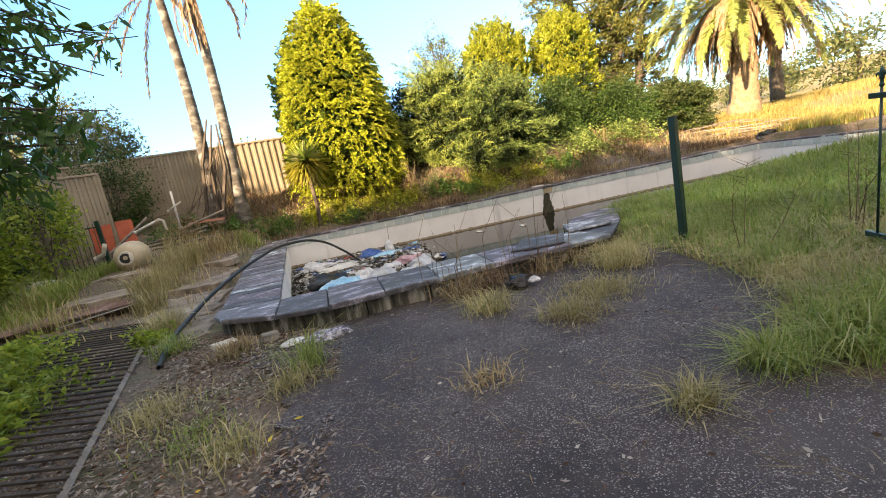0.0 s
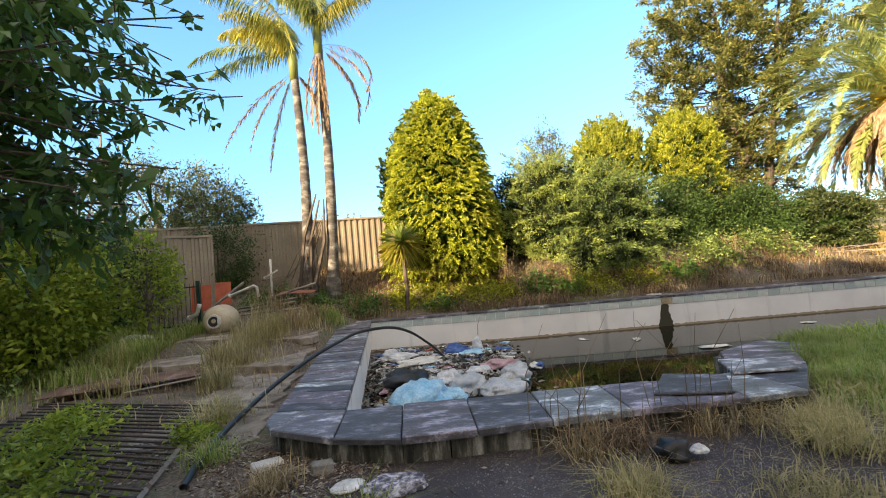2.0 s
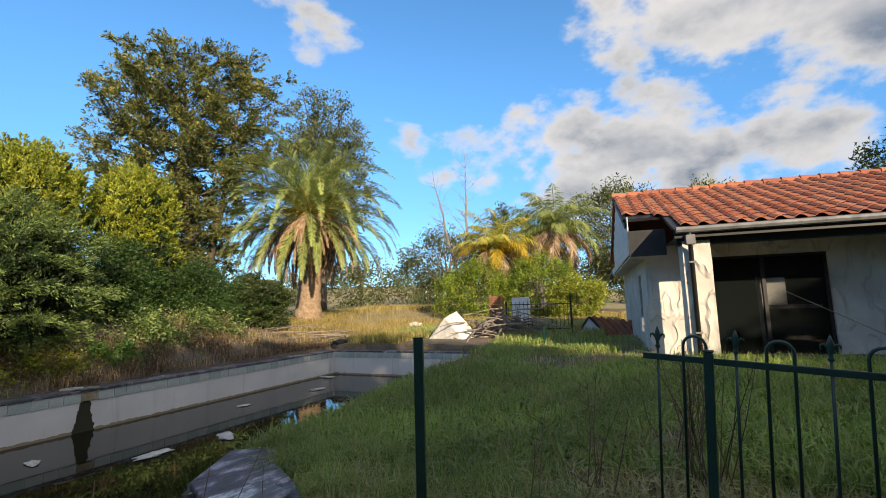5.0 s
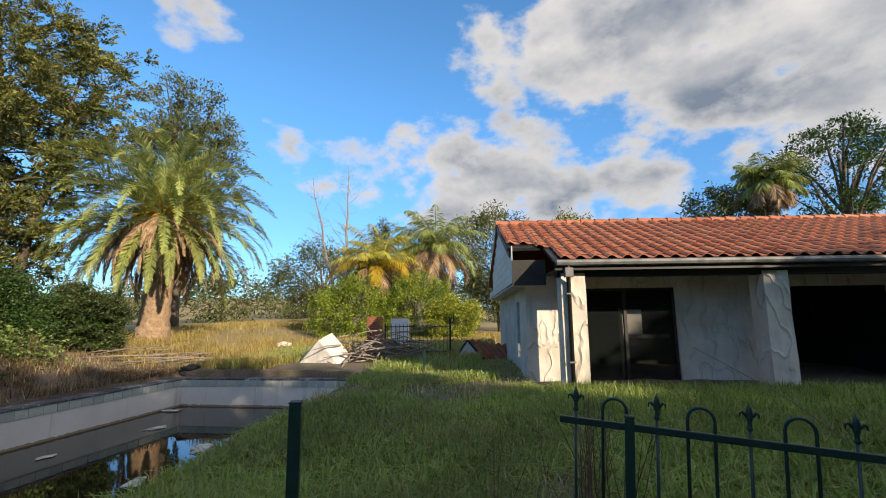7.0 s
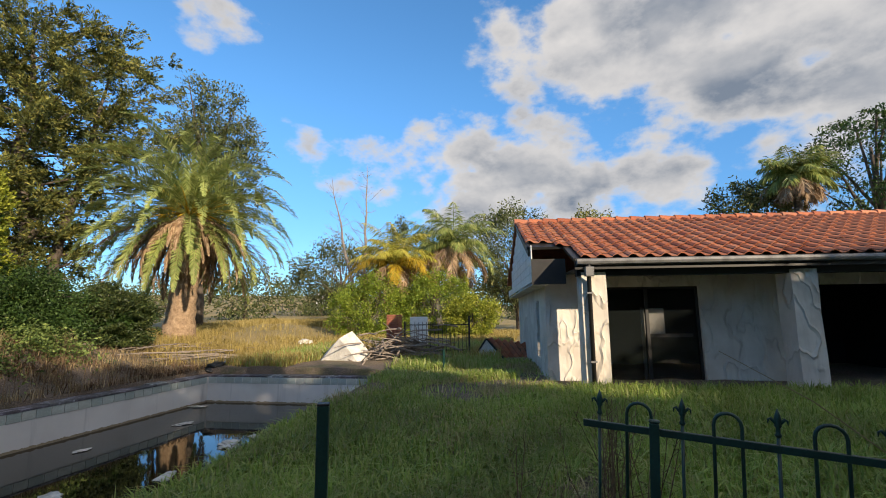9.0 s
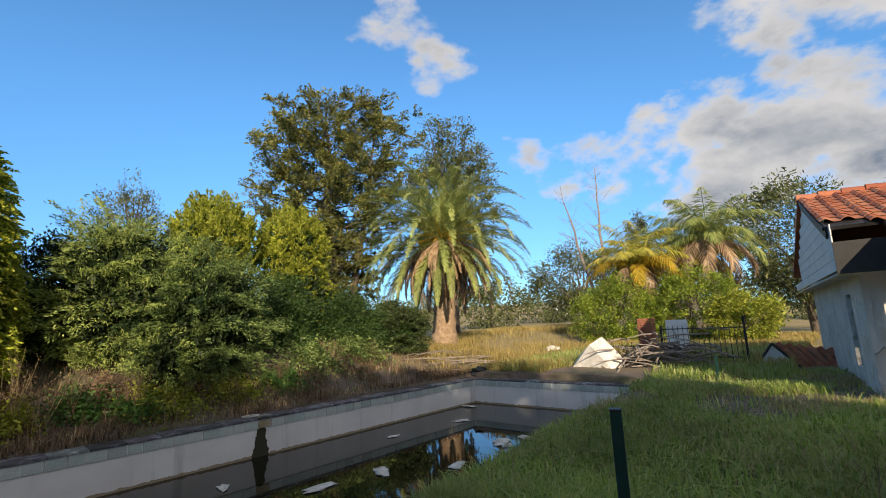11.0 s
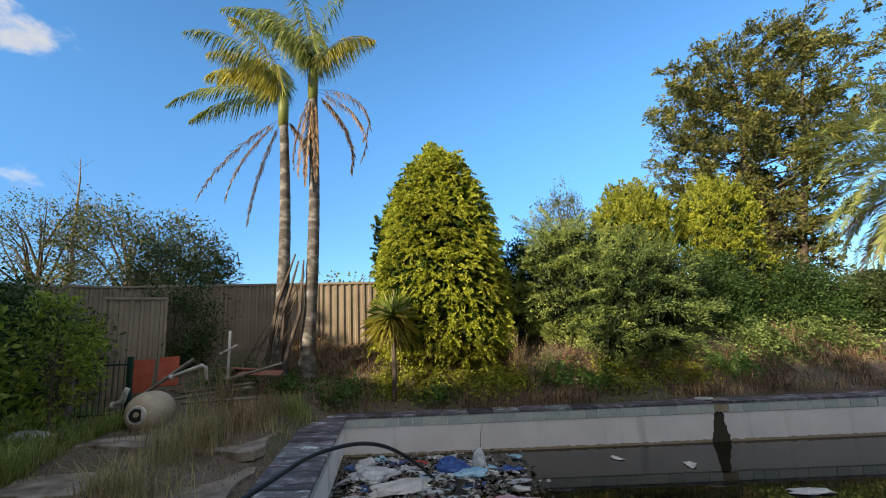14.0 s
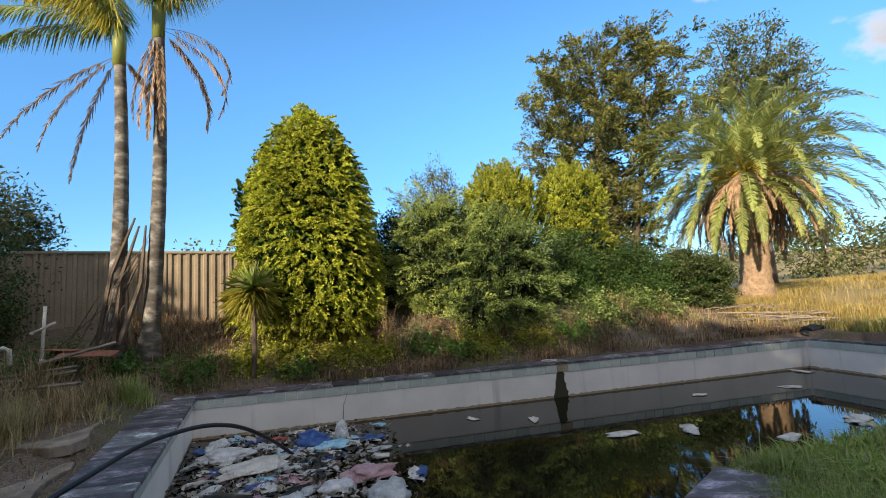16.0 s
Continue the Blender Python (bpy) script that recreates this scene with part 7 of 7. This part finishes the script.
def fallen_roof():
    """A collapsed gable: white boards and a strip of tiled roof down in the grass."""
    root = thing("collapsed_roof", "collapsed small gable roof lying in the grass", "roof", pose(16.6, 5.9, 0.40, 0, 0, -82))
    V = [(0, 0, 0), (0.95, 0, 0), (0.42, 0, 0.62), (0, 0.05, 0), (0.95, 0.05, 0), (0.42, 0.05, 0.62)]
    mesh_ob("gable", V, [(0, 1, 2), (5, 4, 3), (0, 3, 4, 1), (1, 4, 5, 2), (2, 5, 3, 0)], M["white"], root)
    for k, (a, b) in enumerate((((-0.05, 0, -0.03), (0.42, 0, 0.66)), ((0.42, 0, 0.66), (1.02, 0, -0.03)))):
        tube("barge", [Vector(a) + Vector((0, -0.03, 0)), Vector(b) + Vector((0, -0.03, 0))], 0.03, M["dark"], root, 4)
    V = [(0.42, 0.06, 0.66), (2.9, 0.9, 0.20), (2.9, 0.5, -0.1), (0.98, 0.06, 0.0)]
    V += [(x, y, z - 0.05) for x, y, z in V]
    mesh_ob("roof_sheet", V, [(0, 1, 2, 3), (7, 6, 5, 4), (0, 4, 5, 1), (1, 5, 6, 2), (2, 6, 7, 3), (3, 7, 4, 0)], M["rust"], root)
    for i in range(11):
        for j in range(4):
            u, w = (i + 0.5) / 11, (j + 0.5) / 4
            a = Vector(V[0]).lerp(Vector(V[1]), u)
            b = Vector(V[3]).lerp(Vector(V[2]), u)
            p = a.lerp(b, w) + Vector((0, 0, 0.02))
            d = (b - a).normalized()
            v, f = tube_data([-d * 0.10, d * 0.10], [0.085, 0.095], 7)
            ob = mesh_ob("roof_tile", v, f, M["rooftile"], root)
            ob.location = p


fallen_roof()
root = thing("paddock_fence", "old post and rail fence far across the paddock", "fence", pose(75, 52, lz(75, 52), 0, 0, -50))
for i in range(34):
    part("post", box_bm(i * 1.1 - 0.1, i * 1.1 + 0.1, -0.1, 0.1, -1.0, 1.9), M["timber"], root)
part("rail", box_bm(0, 36, -0.05, 0.05, 1.3, 1.5), M["timber"], root)
root = thing("shed", "low pale farm shed far across the paddock", "shed", pose(95, 48, lz(95, 48), 0, 0, 20))
part("wall", box_bm(-5, 5, -3, 3, -1, 3), M["white"], root)
mesh_ob("roof", [(-5.3, -3.3, 2.9), (5.3, -3.3, 2.9), (5.3, 0, 4.2), (-5.3, 0, 4.2), (-5.3, 3.3, 2.9), (5.3, 3.3, 2.9)], [(0, 1, 2, 3), (3, 2, 5, 4)], M["offwhite"], root)

# ---------- ground cover ----------


def scatter(rng, n, x0, x1, y0, y1, keep=None, patch=0.0, scale=0.8):
    x, y = rng.uniform(x0, x1, n), rng.uniform(y0, y1, n)
    k = ~inside(POOL, x, y)
    k &= ~((x > -1.1) & (x < 13.9) & (y > 12.9) & (y < 13.28))
    k &= ~inside([(10.95, 3.5), (11.0, -12), (20, -12), (19.5, 4.3)], x, y)
    if keep is not None:
        k &= keep(x, y)
    x, y = x[k], y[k]
    if patch:
        v = np.array([noise.noise((a * scale, b * scale, patch)) for a, b in zip(x, y)])
        q = rng.random(len(x)) < np.clip(0.5 + 2.2 * v, 0.04, 1)
        x, y = x[q], y[q]
    return np.stack([x, y], 1)


def grass_patch(name, label, xy, h, mat, rng, **kw):
    z = land(xy[:, 0], xy[:, 1])
    return tagged(blades(name, xy, z, h, M[mat], rng, **kw), label, "grass", kind="stuff")


def on_drive(x, y):
    return inside([(0.3, -4), (0.4, 3.8), (-0.15, 5.1), (0.6, 5.35), (4.1, 5.45), (4.0, 4.4), (3.85, 3.55), (3.25, 3.05), (3.05, 2.65), (3.3, 2.2), (4.3, -4)], x, y)


def on_coping(x, y):
    return inside([(-0.6, 5.8), (0.6, 5.2), (3.75, 5.45), (4.4, 6.2), (4.9, 7.1), (4.5, 7.4), (3.5, 6.2), (0.1, 6.05), (-0.9, 13.1), (-1.6, 13.1)], x, y)


def ground_cover():
    rng = np.random.default_rng(17)
    off = lambda x, y: ~on_drive(x, y) & ~on_coping(x, y)
    lawn = lambda x, y: off(x, y) & (x > 3.35 + 0.25 * np.sin(y * 2.1)) & (x - 3.3 > 0.55 * (y - 5.3))
    for x, y, r, n, h in ((-2.75, 11.3, 0.16, 110, 0.75), (-2.6, 10.2, 0.2, 150, 0.6), (-2.2, 9.2, 0.22, 170, 0.5), (-4.6, 9.6, 0.2, 110, 0.6), (-1.9, 11.6, 0.22, 120, 0.45), (-3.6, 8.3, 0.25, 150, 0.5), (-0.9, 13.5, 0.5, 90, 0.45), (1.6, 13.7, 0.7, 80, 0.4), (4.6, 13.7, 0.8, 80, 0.4), (8.2, 13.8, 0.9, 90, 0.4), (11.0, 13.9, 0.9, 90, 0.4)):
        q = np.array([x, y]) + rng.normal(size=(n, 2)) * r * np.array([1.0, 0.6 if y < 13 else 0.25])
        grass_patch("grass_tuft", "tall dry seeding grass beside the pool", q, h, "grassdry" if y < 13 else "strawdark", rng, lean=0.6, width=0.006)
    near = scatter(rng, 96000, 2.8, 8.0, 1.0, 7.5, lambda x, y: off(x, y) & (x > 4.0 + 0.15 * np.sin(y * 2.1)) & (x > 5.75 - (y - 1.6) * 1.6), 1.5)
    grass_patch("grass", "long green grass in clumps on the lawn", near, 0.18, "grass", rng, lean=1.1, width=0.0042)
    far = scatter(rng, 150000, 5.4, 15.5, -5.0, 7.7, off, 2.5, 0.6)
    grass_patch("grass", "unmown green lawn in front of the house", far, 0.20, "grass_lush", rng, lean=1.0, width=0.010)
    verge = scatter(rng, 60000, 5.4, 11.2, -6.0, 3.3, off)
    grass_patch("grass", "thick bright green grass along the house front", verge, 0.26, "grass_lush", rng, lean=0.8, width=0.010)
    dry = scatter(rng, 120000, 3.0, 15.0, -2.0, 7.6, lambda x, y: off(x, y) & (x > 5.75 - (y - 1.6) * 1.6), 3.5, 0.7)
    grass_patch("grass", "drying straw-coloured grass mixed into the lawn", dry, 0.17, "grassdry", rng, lean=1.3, width=0.006)
    beh = scatter(rng, 20000, 4.4, 9.0, -6.0, 1.2, off, 3.5, 0.7)
    grass_patch("grass", "rough grass beside the paving", beh, 0.25, "grass", rng, lean=0.8, width=0.008)
    pad = scatter(rng, 150000, 13.9, 34.0, 5.0, 26.0, lambda x, y: ~((x < 15.2) & (y < 7.6)) & ~((x < 17.6) & (y > 7.2) & (y < 10.9)), 4.5, 0.35)
    grass_patch("grass", "tall dry yellow paddock grass", pad, 0.36, "paddock", rng, lean=0.6, width=0.009)
    padg = scatter(rng, 26000, 13.9, 26.0, 5.0, 13.0, lambda x, y: ~((x < 17.6) & (y > 8.0) & (y < 10.9)), 5.5, 0.5)
    grass_patch("grass", "green grass at the end of the pool", padg, 0.28, "grass", rng, lean=0.5, width=0.012)
    bank = scatter(rng, 44000, -3.0, 15.0, 13.3, 18.0, None, 6.5, 0.9)
    grass_patch("weeds", "dead brown weeds on the bank behind the pool", bank, 0.20, "strawdark", rng, lean=0.9, width=0.007)
    bank2 = scatter(rng, 14000, -3.0, 15.0, 13.3, 17.0, None, 7.5, 1.2)
    grass_patch("weeds", "dry straw weeds on the bank", bank2, 0.22, "straw", rng, lean=0.8, width=0.006)
    left = scatter(rng, 3600, -6.5, -0.9, 6.3, 15.0, lambda x, y: ~on_coping(x, y), 8.5, 1.1)
    grass_patch("weeds", "dry weeds between the slabs", left, 0.17, "straw", rng, lean=0.8, width=0.006)
    green = scatter(rng, 36000, -9.0, -4.2, 7.0, 12.5, None, 9.5, 0.6)
    grass_patch("grass", "soft green grass by the side fence", green, 0.25, "grass", rng, lean=0.7, width=0.009)
    # tufts standing by themselves
    tufts = [(2.40, 2.66, 0.10, 0.17, "grassdry", 120), (2.52, 4.05, 0.24, 0.14, "grassdry", 300), (2.95, 4.4, 0.4, 0.12, "grassdry", 460), (4.75, 6.6, 0.35, 0.22, "grass", 700), (4.5, 6.0, 0.3, 0.22, "grass", 500), (5.1, 7.15, 0.3, 0.22, "grass", 600), (2.03, 4.6, 0.22, 0.2, "grassdry", 240), (2.5, 4.0, 0.28, 0.10, "straw", 130),
             (0.53, 4.3, 0.13, 0.34, "grass", 90), (0.45, 4.05, 0.22, 0.16, "grassdry", 130), (0.20, 3.4, 0.24, 0.14, "grassdry", 110), (-0.45, 4.1, 0.3, 0.15, "grassdry", 190), (-0.1, 3.7, 0.35, 0.10, "grass", 150), (-0.9, 5.6, 0.18, 0.24, "grass", 110),
             (-1.35, 6.6, 0.26, 0.32, "grassdry", 260), (1.95, 5.15, 0.24, 0.26, "straw", 150), (2.2, 5.2, 0.24, 0.28, "strawdark", 170), (2.9, 5.35, 0.2, 0.28, "straw", 90), (3.3, 5.4, 0.22, 0.26, "straw", 90), (3.75, 5.35, 0.25, 0.2, "grassdry", 220),
             (3.42, 2.78, 0.26, 0.26, "grass", 520), (3.85, 2.75, 0.40, 0.32, "grass", 800), (2.95, 2.78, 0.16, 0.2, "grass", 260), (4.0, 3.3, 0.4, 0.26, "grassdry", 500), (4.25, 3.9, 0.35, 0.22, "grass", 500), (3.5, 5.0, 0.3, 0.25, "grassdry", 380), (1.65, 3.4, 0.2, 0.12, "straw", 90),
             (-2.35, 10.7, 0.35, 0.5, "grassdry", 380), (-2.1, 11.3, 0.35, 0.5, "straw", 260), (-2.9, 12.5, 0.35, 0.85, "straw", 160), (-2.6, 9.2, 0.3, 0.55, "grassdry", 320), (-4.4, 9.8, 0.4, 0.5, "grass", 420),
             (-2.1, 8.1, 0.25, 0.45, "grassdry", 240), (-1.7, 12.6, 0.4, 0.35, "grass", 380), (-0.2, 5.05, 0.2, 0.2, "straw", 160), (-2.1, 12.3, 0.4, 0.4, "straw", 340)]
    for x, y, r, h, key, n in tufts:
        n = int(n * (1.9 if y < 7 else 1))
        p = np.array([x, y]) + rng.normal(size=(n, 2)) * r * (0.3 + 0.25 * rng.random((n, 1)))
        lab = {"grass": "tuft of bright green grass", "grass_lush": "tuft of long arching green grass", "grassdry": "tuft of yellowing grass", "straw": "tuft of dry straw grass", "strawdark": "clump of brown dead weeds"}[key]
        wd = 0.0032 if y < 7 else 0.005
        grass_patch("grass_tuft", lab + (" on the paving" if on_drive(np.array([x]), np.array([y]))[0] else " in bare soil"), p, h, key, rng, lean=1.15 if y < 7 else 0.8, width=wd)
    # tall stalks by the front coping and in the lawn
    runs = []
    pr = random.Random(40)
    for x, y, h, n in ((2.1, 5.25, 0.95, 9), (2.75, 5.35, 1.0, 6), (1.75, 5.3, 0.7, 3), (3.1, 5.4, 0.8, 3)):
        for _ in range(n):
            s = Vector((x + pr.gauss(0, 0.18), y + pr.gauss(0, 0.06), 0))
            hh = h * pr.uniform(0.5, 1.0)
            runs.append(([s, s + Vector((pr.gauss(0, .05), pr.gauss(0, .05), hh * 0.6)), s + Vector((pr.gauss(0, .14), pr.gauss(0, .1), hh))], [0.004, 0.003, 0.0015]))
    tagged(tubes("weed_stalks", runs, M["strawdark"]), "thin dry weed stalks in front of the coping", "weeds", kind="stuff")
    # leaf litter
    xy = scatter(rng, 42000, -3.4, 1.2, 1.5, 6.2, lambda x, y: ~on_coping(x, y) & (~on_drive(x, y) | (x < 0.75)), 10.5, 1.3)
    pos = np.concatenate([xy, (land(xy[:, 0], xy[:, 1]) + 0.018 + 0.012 * rng.random(len(xy)))[:, None]], 1)
    al = rng.normal(size=pos.shape) * np.array([1, 1, 0.22])
    tagged(leaves("leaf_litter", pos, al, 0.040, 0.012, M["dryleaf"], None, rng, 0), "brown fallen leaves and bark on bare soil", "leaf litter", kind="stuff")
    xy = scatter(rng, 700, 0.4, 3.6, 1.2, 5.3, None)
    pos = np.concatenate([xy, np.full((len(xy), 1), 0.022)], 1)
    al = rng.normal(size=pos.shape) * np.array([1, 1, 0.1])
    tagged(leaves("leaf_litter", pos, al, 0.035, 0.012, M["dryleaf"], None, rng, 0), "scattered dry leaf bits on the paving", "leaf litter", kind="stuff")
    xy = scatter(rng, 2600, -1.2, 4.4, 1.0, 5.4, None, 11.5, 1.6)
    pos = np.concatenate([xy, np.full((len(xy), 1), 0.024) + 0.02 * rng.random((len(xy), 1))], 1)
    al = rng.normal(size=pos.shape) * np.array([1, 1, 0.1])
    tagged(leaves("straw_litter", pos, al, 0.13, 0.0028, M["straw"], None, rng, 0), "broken dry grass stems strewn over the paving", "straw", kind="stuff")
    for x, y in ((0.42, 3.35), (0.36, 2.75), (-0.25, 3.0), (0.15, 3.05), (-0.4, 3.6), (0.55, 3.5)):
        nrm = rng.normal(size=(1, 3)) * np.array([1, 1, 0.1])
        tagged(leaves("fallen_leaf", np.array([[x, y, 0.04]]), nrm, 0.05, 0.022, M["yellowleaf"], None, rng, 0), "yellow fallen leaf lying on the ground", "leaf", "fallen yellow leaves")
    # low leafy weeds
    for name, label, spots, key, ll, lw in (
            ("groundcover", "yellow-green leafy groundcover under the trees", [(0.6, 14.6, 1.0, .3), (1.9, 14.5, 0.9, .35), (-0.1, 14.4, .6, .3), (5.0, 14.3, .8, .3), (6.4, 14.5, .7, .25), (2.6, 14.3, .5, .3)], "leaf_yellow", 0.07, 0.045),
            ("groundcover", "green leafy weeds on the bank", [(3.6, 14.4, .5, .45), (4.4, 14.1, .4, .35), (-1.2, 14.0, .7, .3), (7.6, 14.6, .6, .3), (-3.6, 14.0, .8, .4), (0.9, 13.9, .5, .25), (-2.3, 13.7, .4, .3)], "leaf_near", 0.08, 0.045),
            ("groundcover", "dull brown dead bracken under the shrubs", [(5.6, 14.6, .4, .35), (2.7, 14.9, .3, .5), (7.0, 15.0, .3, .4), (4.0, 14.9, .3, .4)], "strawdark", 0.10, 0.014),
            ("groundcover", "bright green ferny weeds through the fallen panels", [(-2.5, 5.6, .55, .3), (-2.0, 5.0, .6, .28), (-2.2, 4.4, .6, .3), (-1.75, 4.4, .4, .22), (-1.7, 3.7, .45, .22), (-2.8, 6.5, .5, .3), (-1.5, 3.2, .4, .25), (-1.3, 6.1, .2, .25)], "leaf_bright", 0.07, 0.03),
            ("groundcover", "dark green low weeds by the lower hedge", [(9.0, 15.4, 1.0, .5), (11.0, 15.8, 1.0, .6), (-6.2, 8.6, .8, .4), (-7.0, 10.4, .9, .5)], "leaf_jun", 0.09, 0.05)):
        P, A = [], []
        for x, y, r, h in spots:
            n = int(2600 * r)
            q = rng.normal(size=(n, 2)) * r * 0.45 + np.array([x, y])
            z = land(q[:, 0], q[:, 1]) + h * rng.random(n) * (0.5 + 0.5 * np.sin(q[:, 0] * 5) ** 2)
            P.append(np.concatenate([q, z[:, None]], 1))
            A.append(rng.normal(size=(n, 3)) * np.array([1, 1, 0.5]) + np.array([0, 0, 0.25]))
        tagged(leaves(name, np.concatenate(P), np.concatenate(A), ll, lw, M[key], None, rng, 0.3), label, "weeds", kind="stuff")


ground_cover()


def twiggy_weed(label, base, h, seed, n=16, key="strawdark"):
    """A dead weed: a few stems with side twigs and seed heads."""
    pr = random.Random(seed)
    runs = []
    for _ in range(n):
        s = Vector((pr.gauss(0, 0.06), pr.gauss(0, 0.06), 0))
        e = s + Vector((pr.gauss(0, 0.16), pr.gauss(0, 0.16), h * pr.uniform(0.6, 1.0)))
        m = s.lerp(e, 0.5) + Vector((pr.gauss(0, 0.03), pr.gauss(0, 0.03), 0))
        runs.append(([s, m, e], [0.005, 0.0035, 0.0015]))
        for _ in range(8):
            q = m.lerp(e, pr.uniform(-0.3, 1.0))
            runs.append(([q, q + Vector((pr.gauss(0, 0.07), pr.gauss(0, 0.07), pr.uniform(0.0, 0.12)))], [0.002, 0.001]))
    ob = tubes("weed", runs, M[key])
    ob.location = (base[0], base[1], lz(*base))
    tagged(ob, label, "weed")


twiggy_weed("dead twiggy weed standing by the pool fence", (5.35, 3.25), 1.15, 201)
twiggy_weed("dead twiggy weed in the lawn", (5.9, 3.3), 1.0, 202)
twiggy_weed("dark dry seed stalks in the grass", (5.0, 4.0), 0.95, 203, 5)
twiggy_weed("dark dry stem standing in the grass", (4.2, 4.2), 0.9, 204, 3)
for i, (x, y, h) in enumerate([(3.0, 14.0, 1.0), (3.5, 14.2, 1.1), (2.7, 14.4, 1.3), (-0.6, 13.8, 0.7), (0.3, 14.0, 0.6), (7.6, 14.6, 0.7), (9.4, 15.0, 0.9), (4.3, 14.3, 0.9), (-1.4, 13.7, 0.6), (6.3, 14.2, 0.6), (-3.3, 12.3, 1.2), (-2.9, 12.5, 1.1), (-2.3, 12.9, 0.8), (11.0, 15.2, 0.8)]):
    twiggy_weed("dry brown weed with thin stems on the bank", (x, y), h, 210 + i, 12, "strawdark" if i % 2 else "straw")
tube("grass_stalk", [(4.62, 2.0, 1.0), (4.75, 2.35, 1.32), (4.9, 2.75, 1.58)], [0.004, 0.003, 0.0015], M["straw"])
tagged(bpy.data.objects["grass_stalk"], "long pale grass stalk leaning over the fence", "grass stalk")
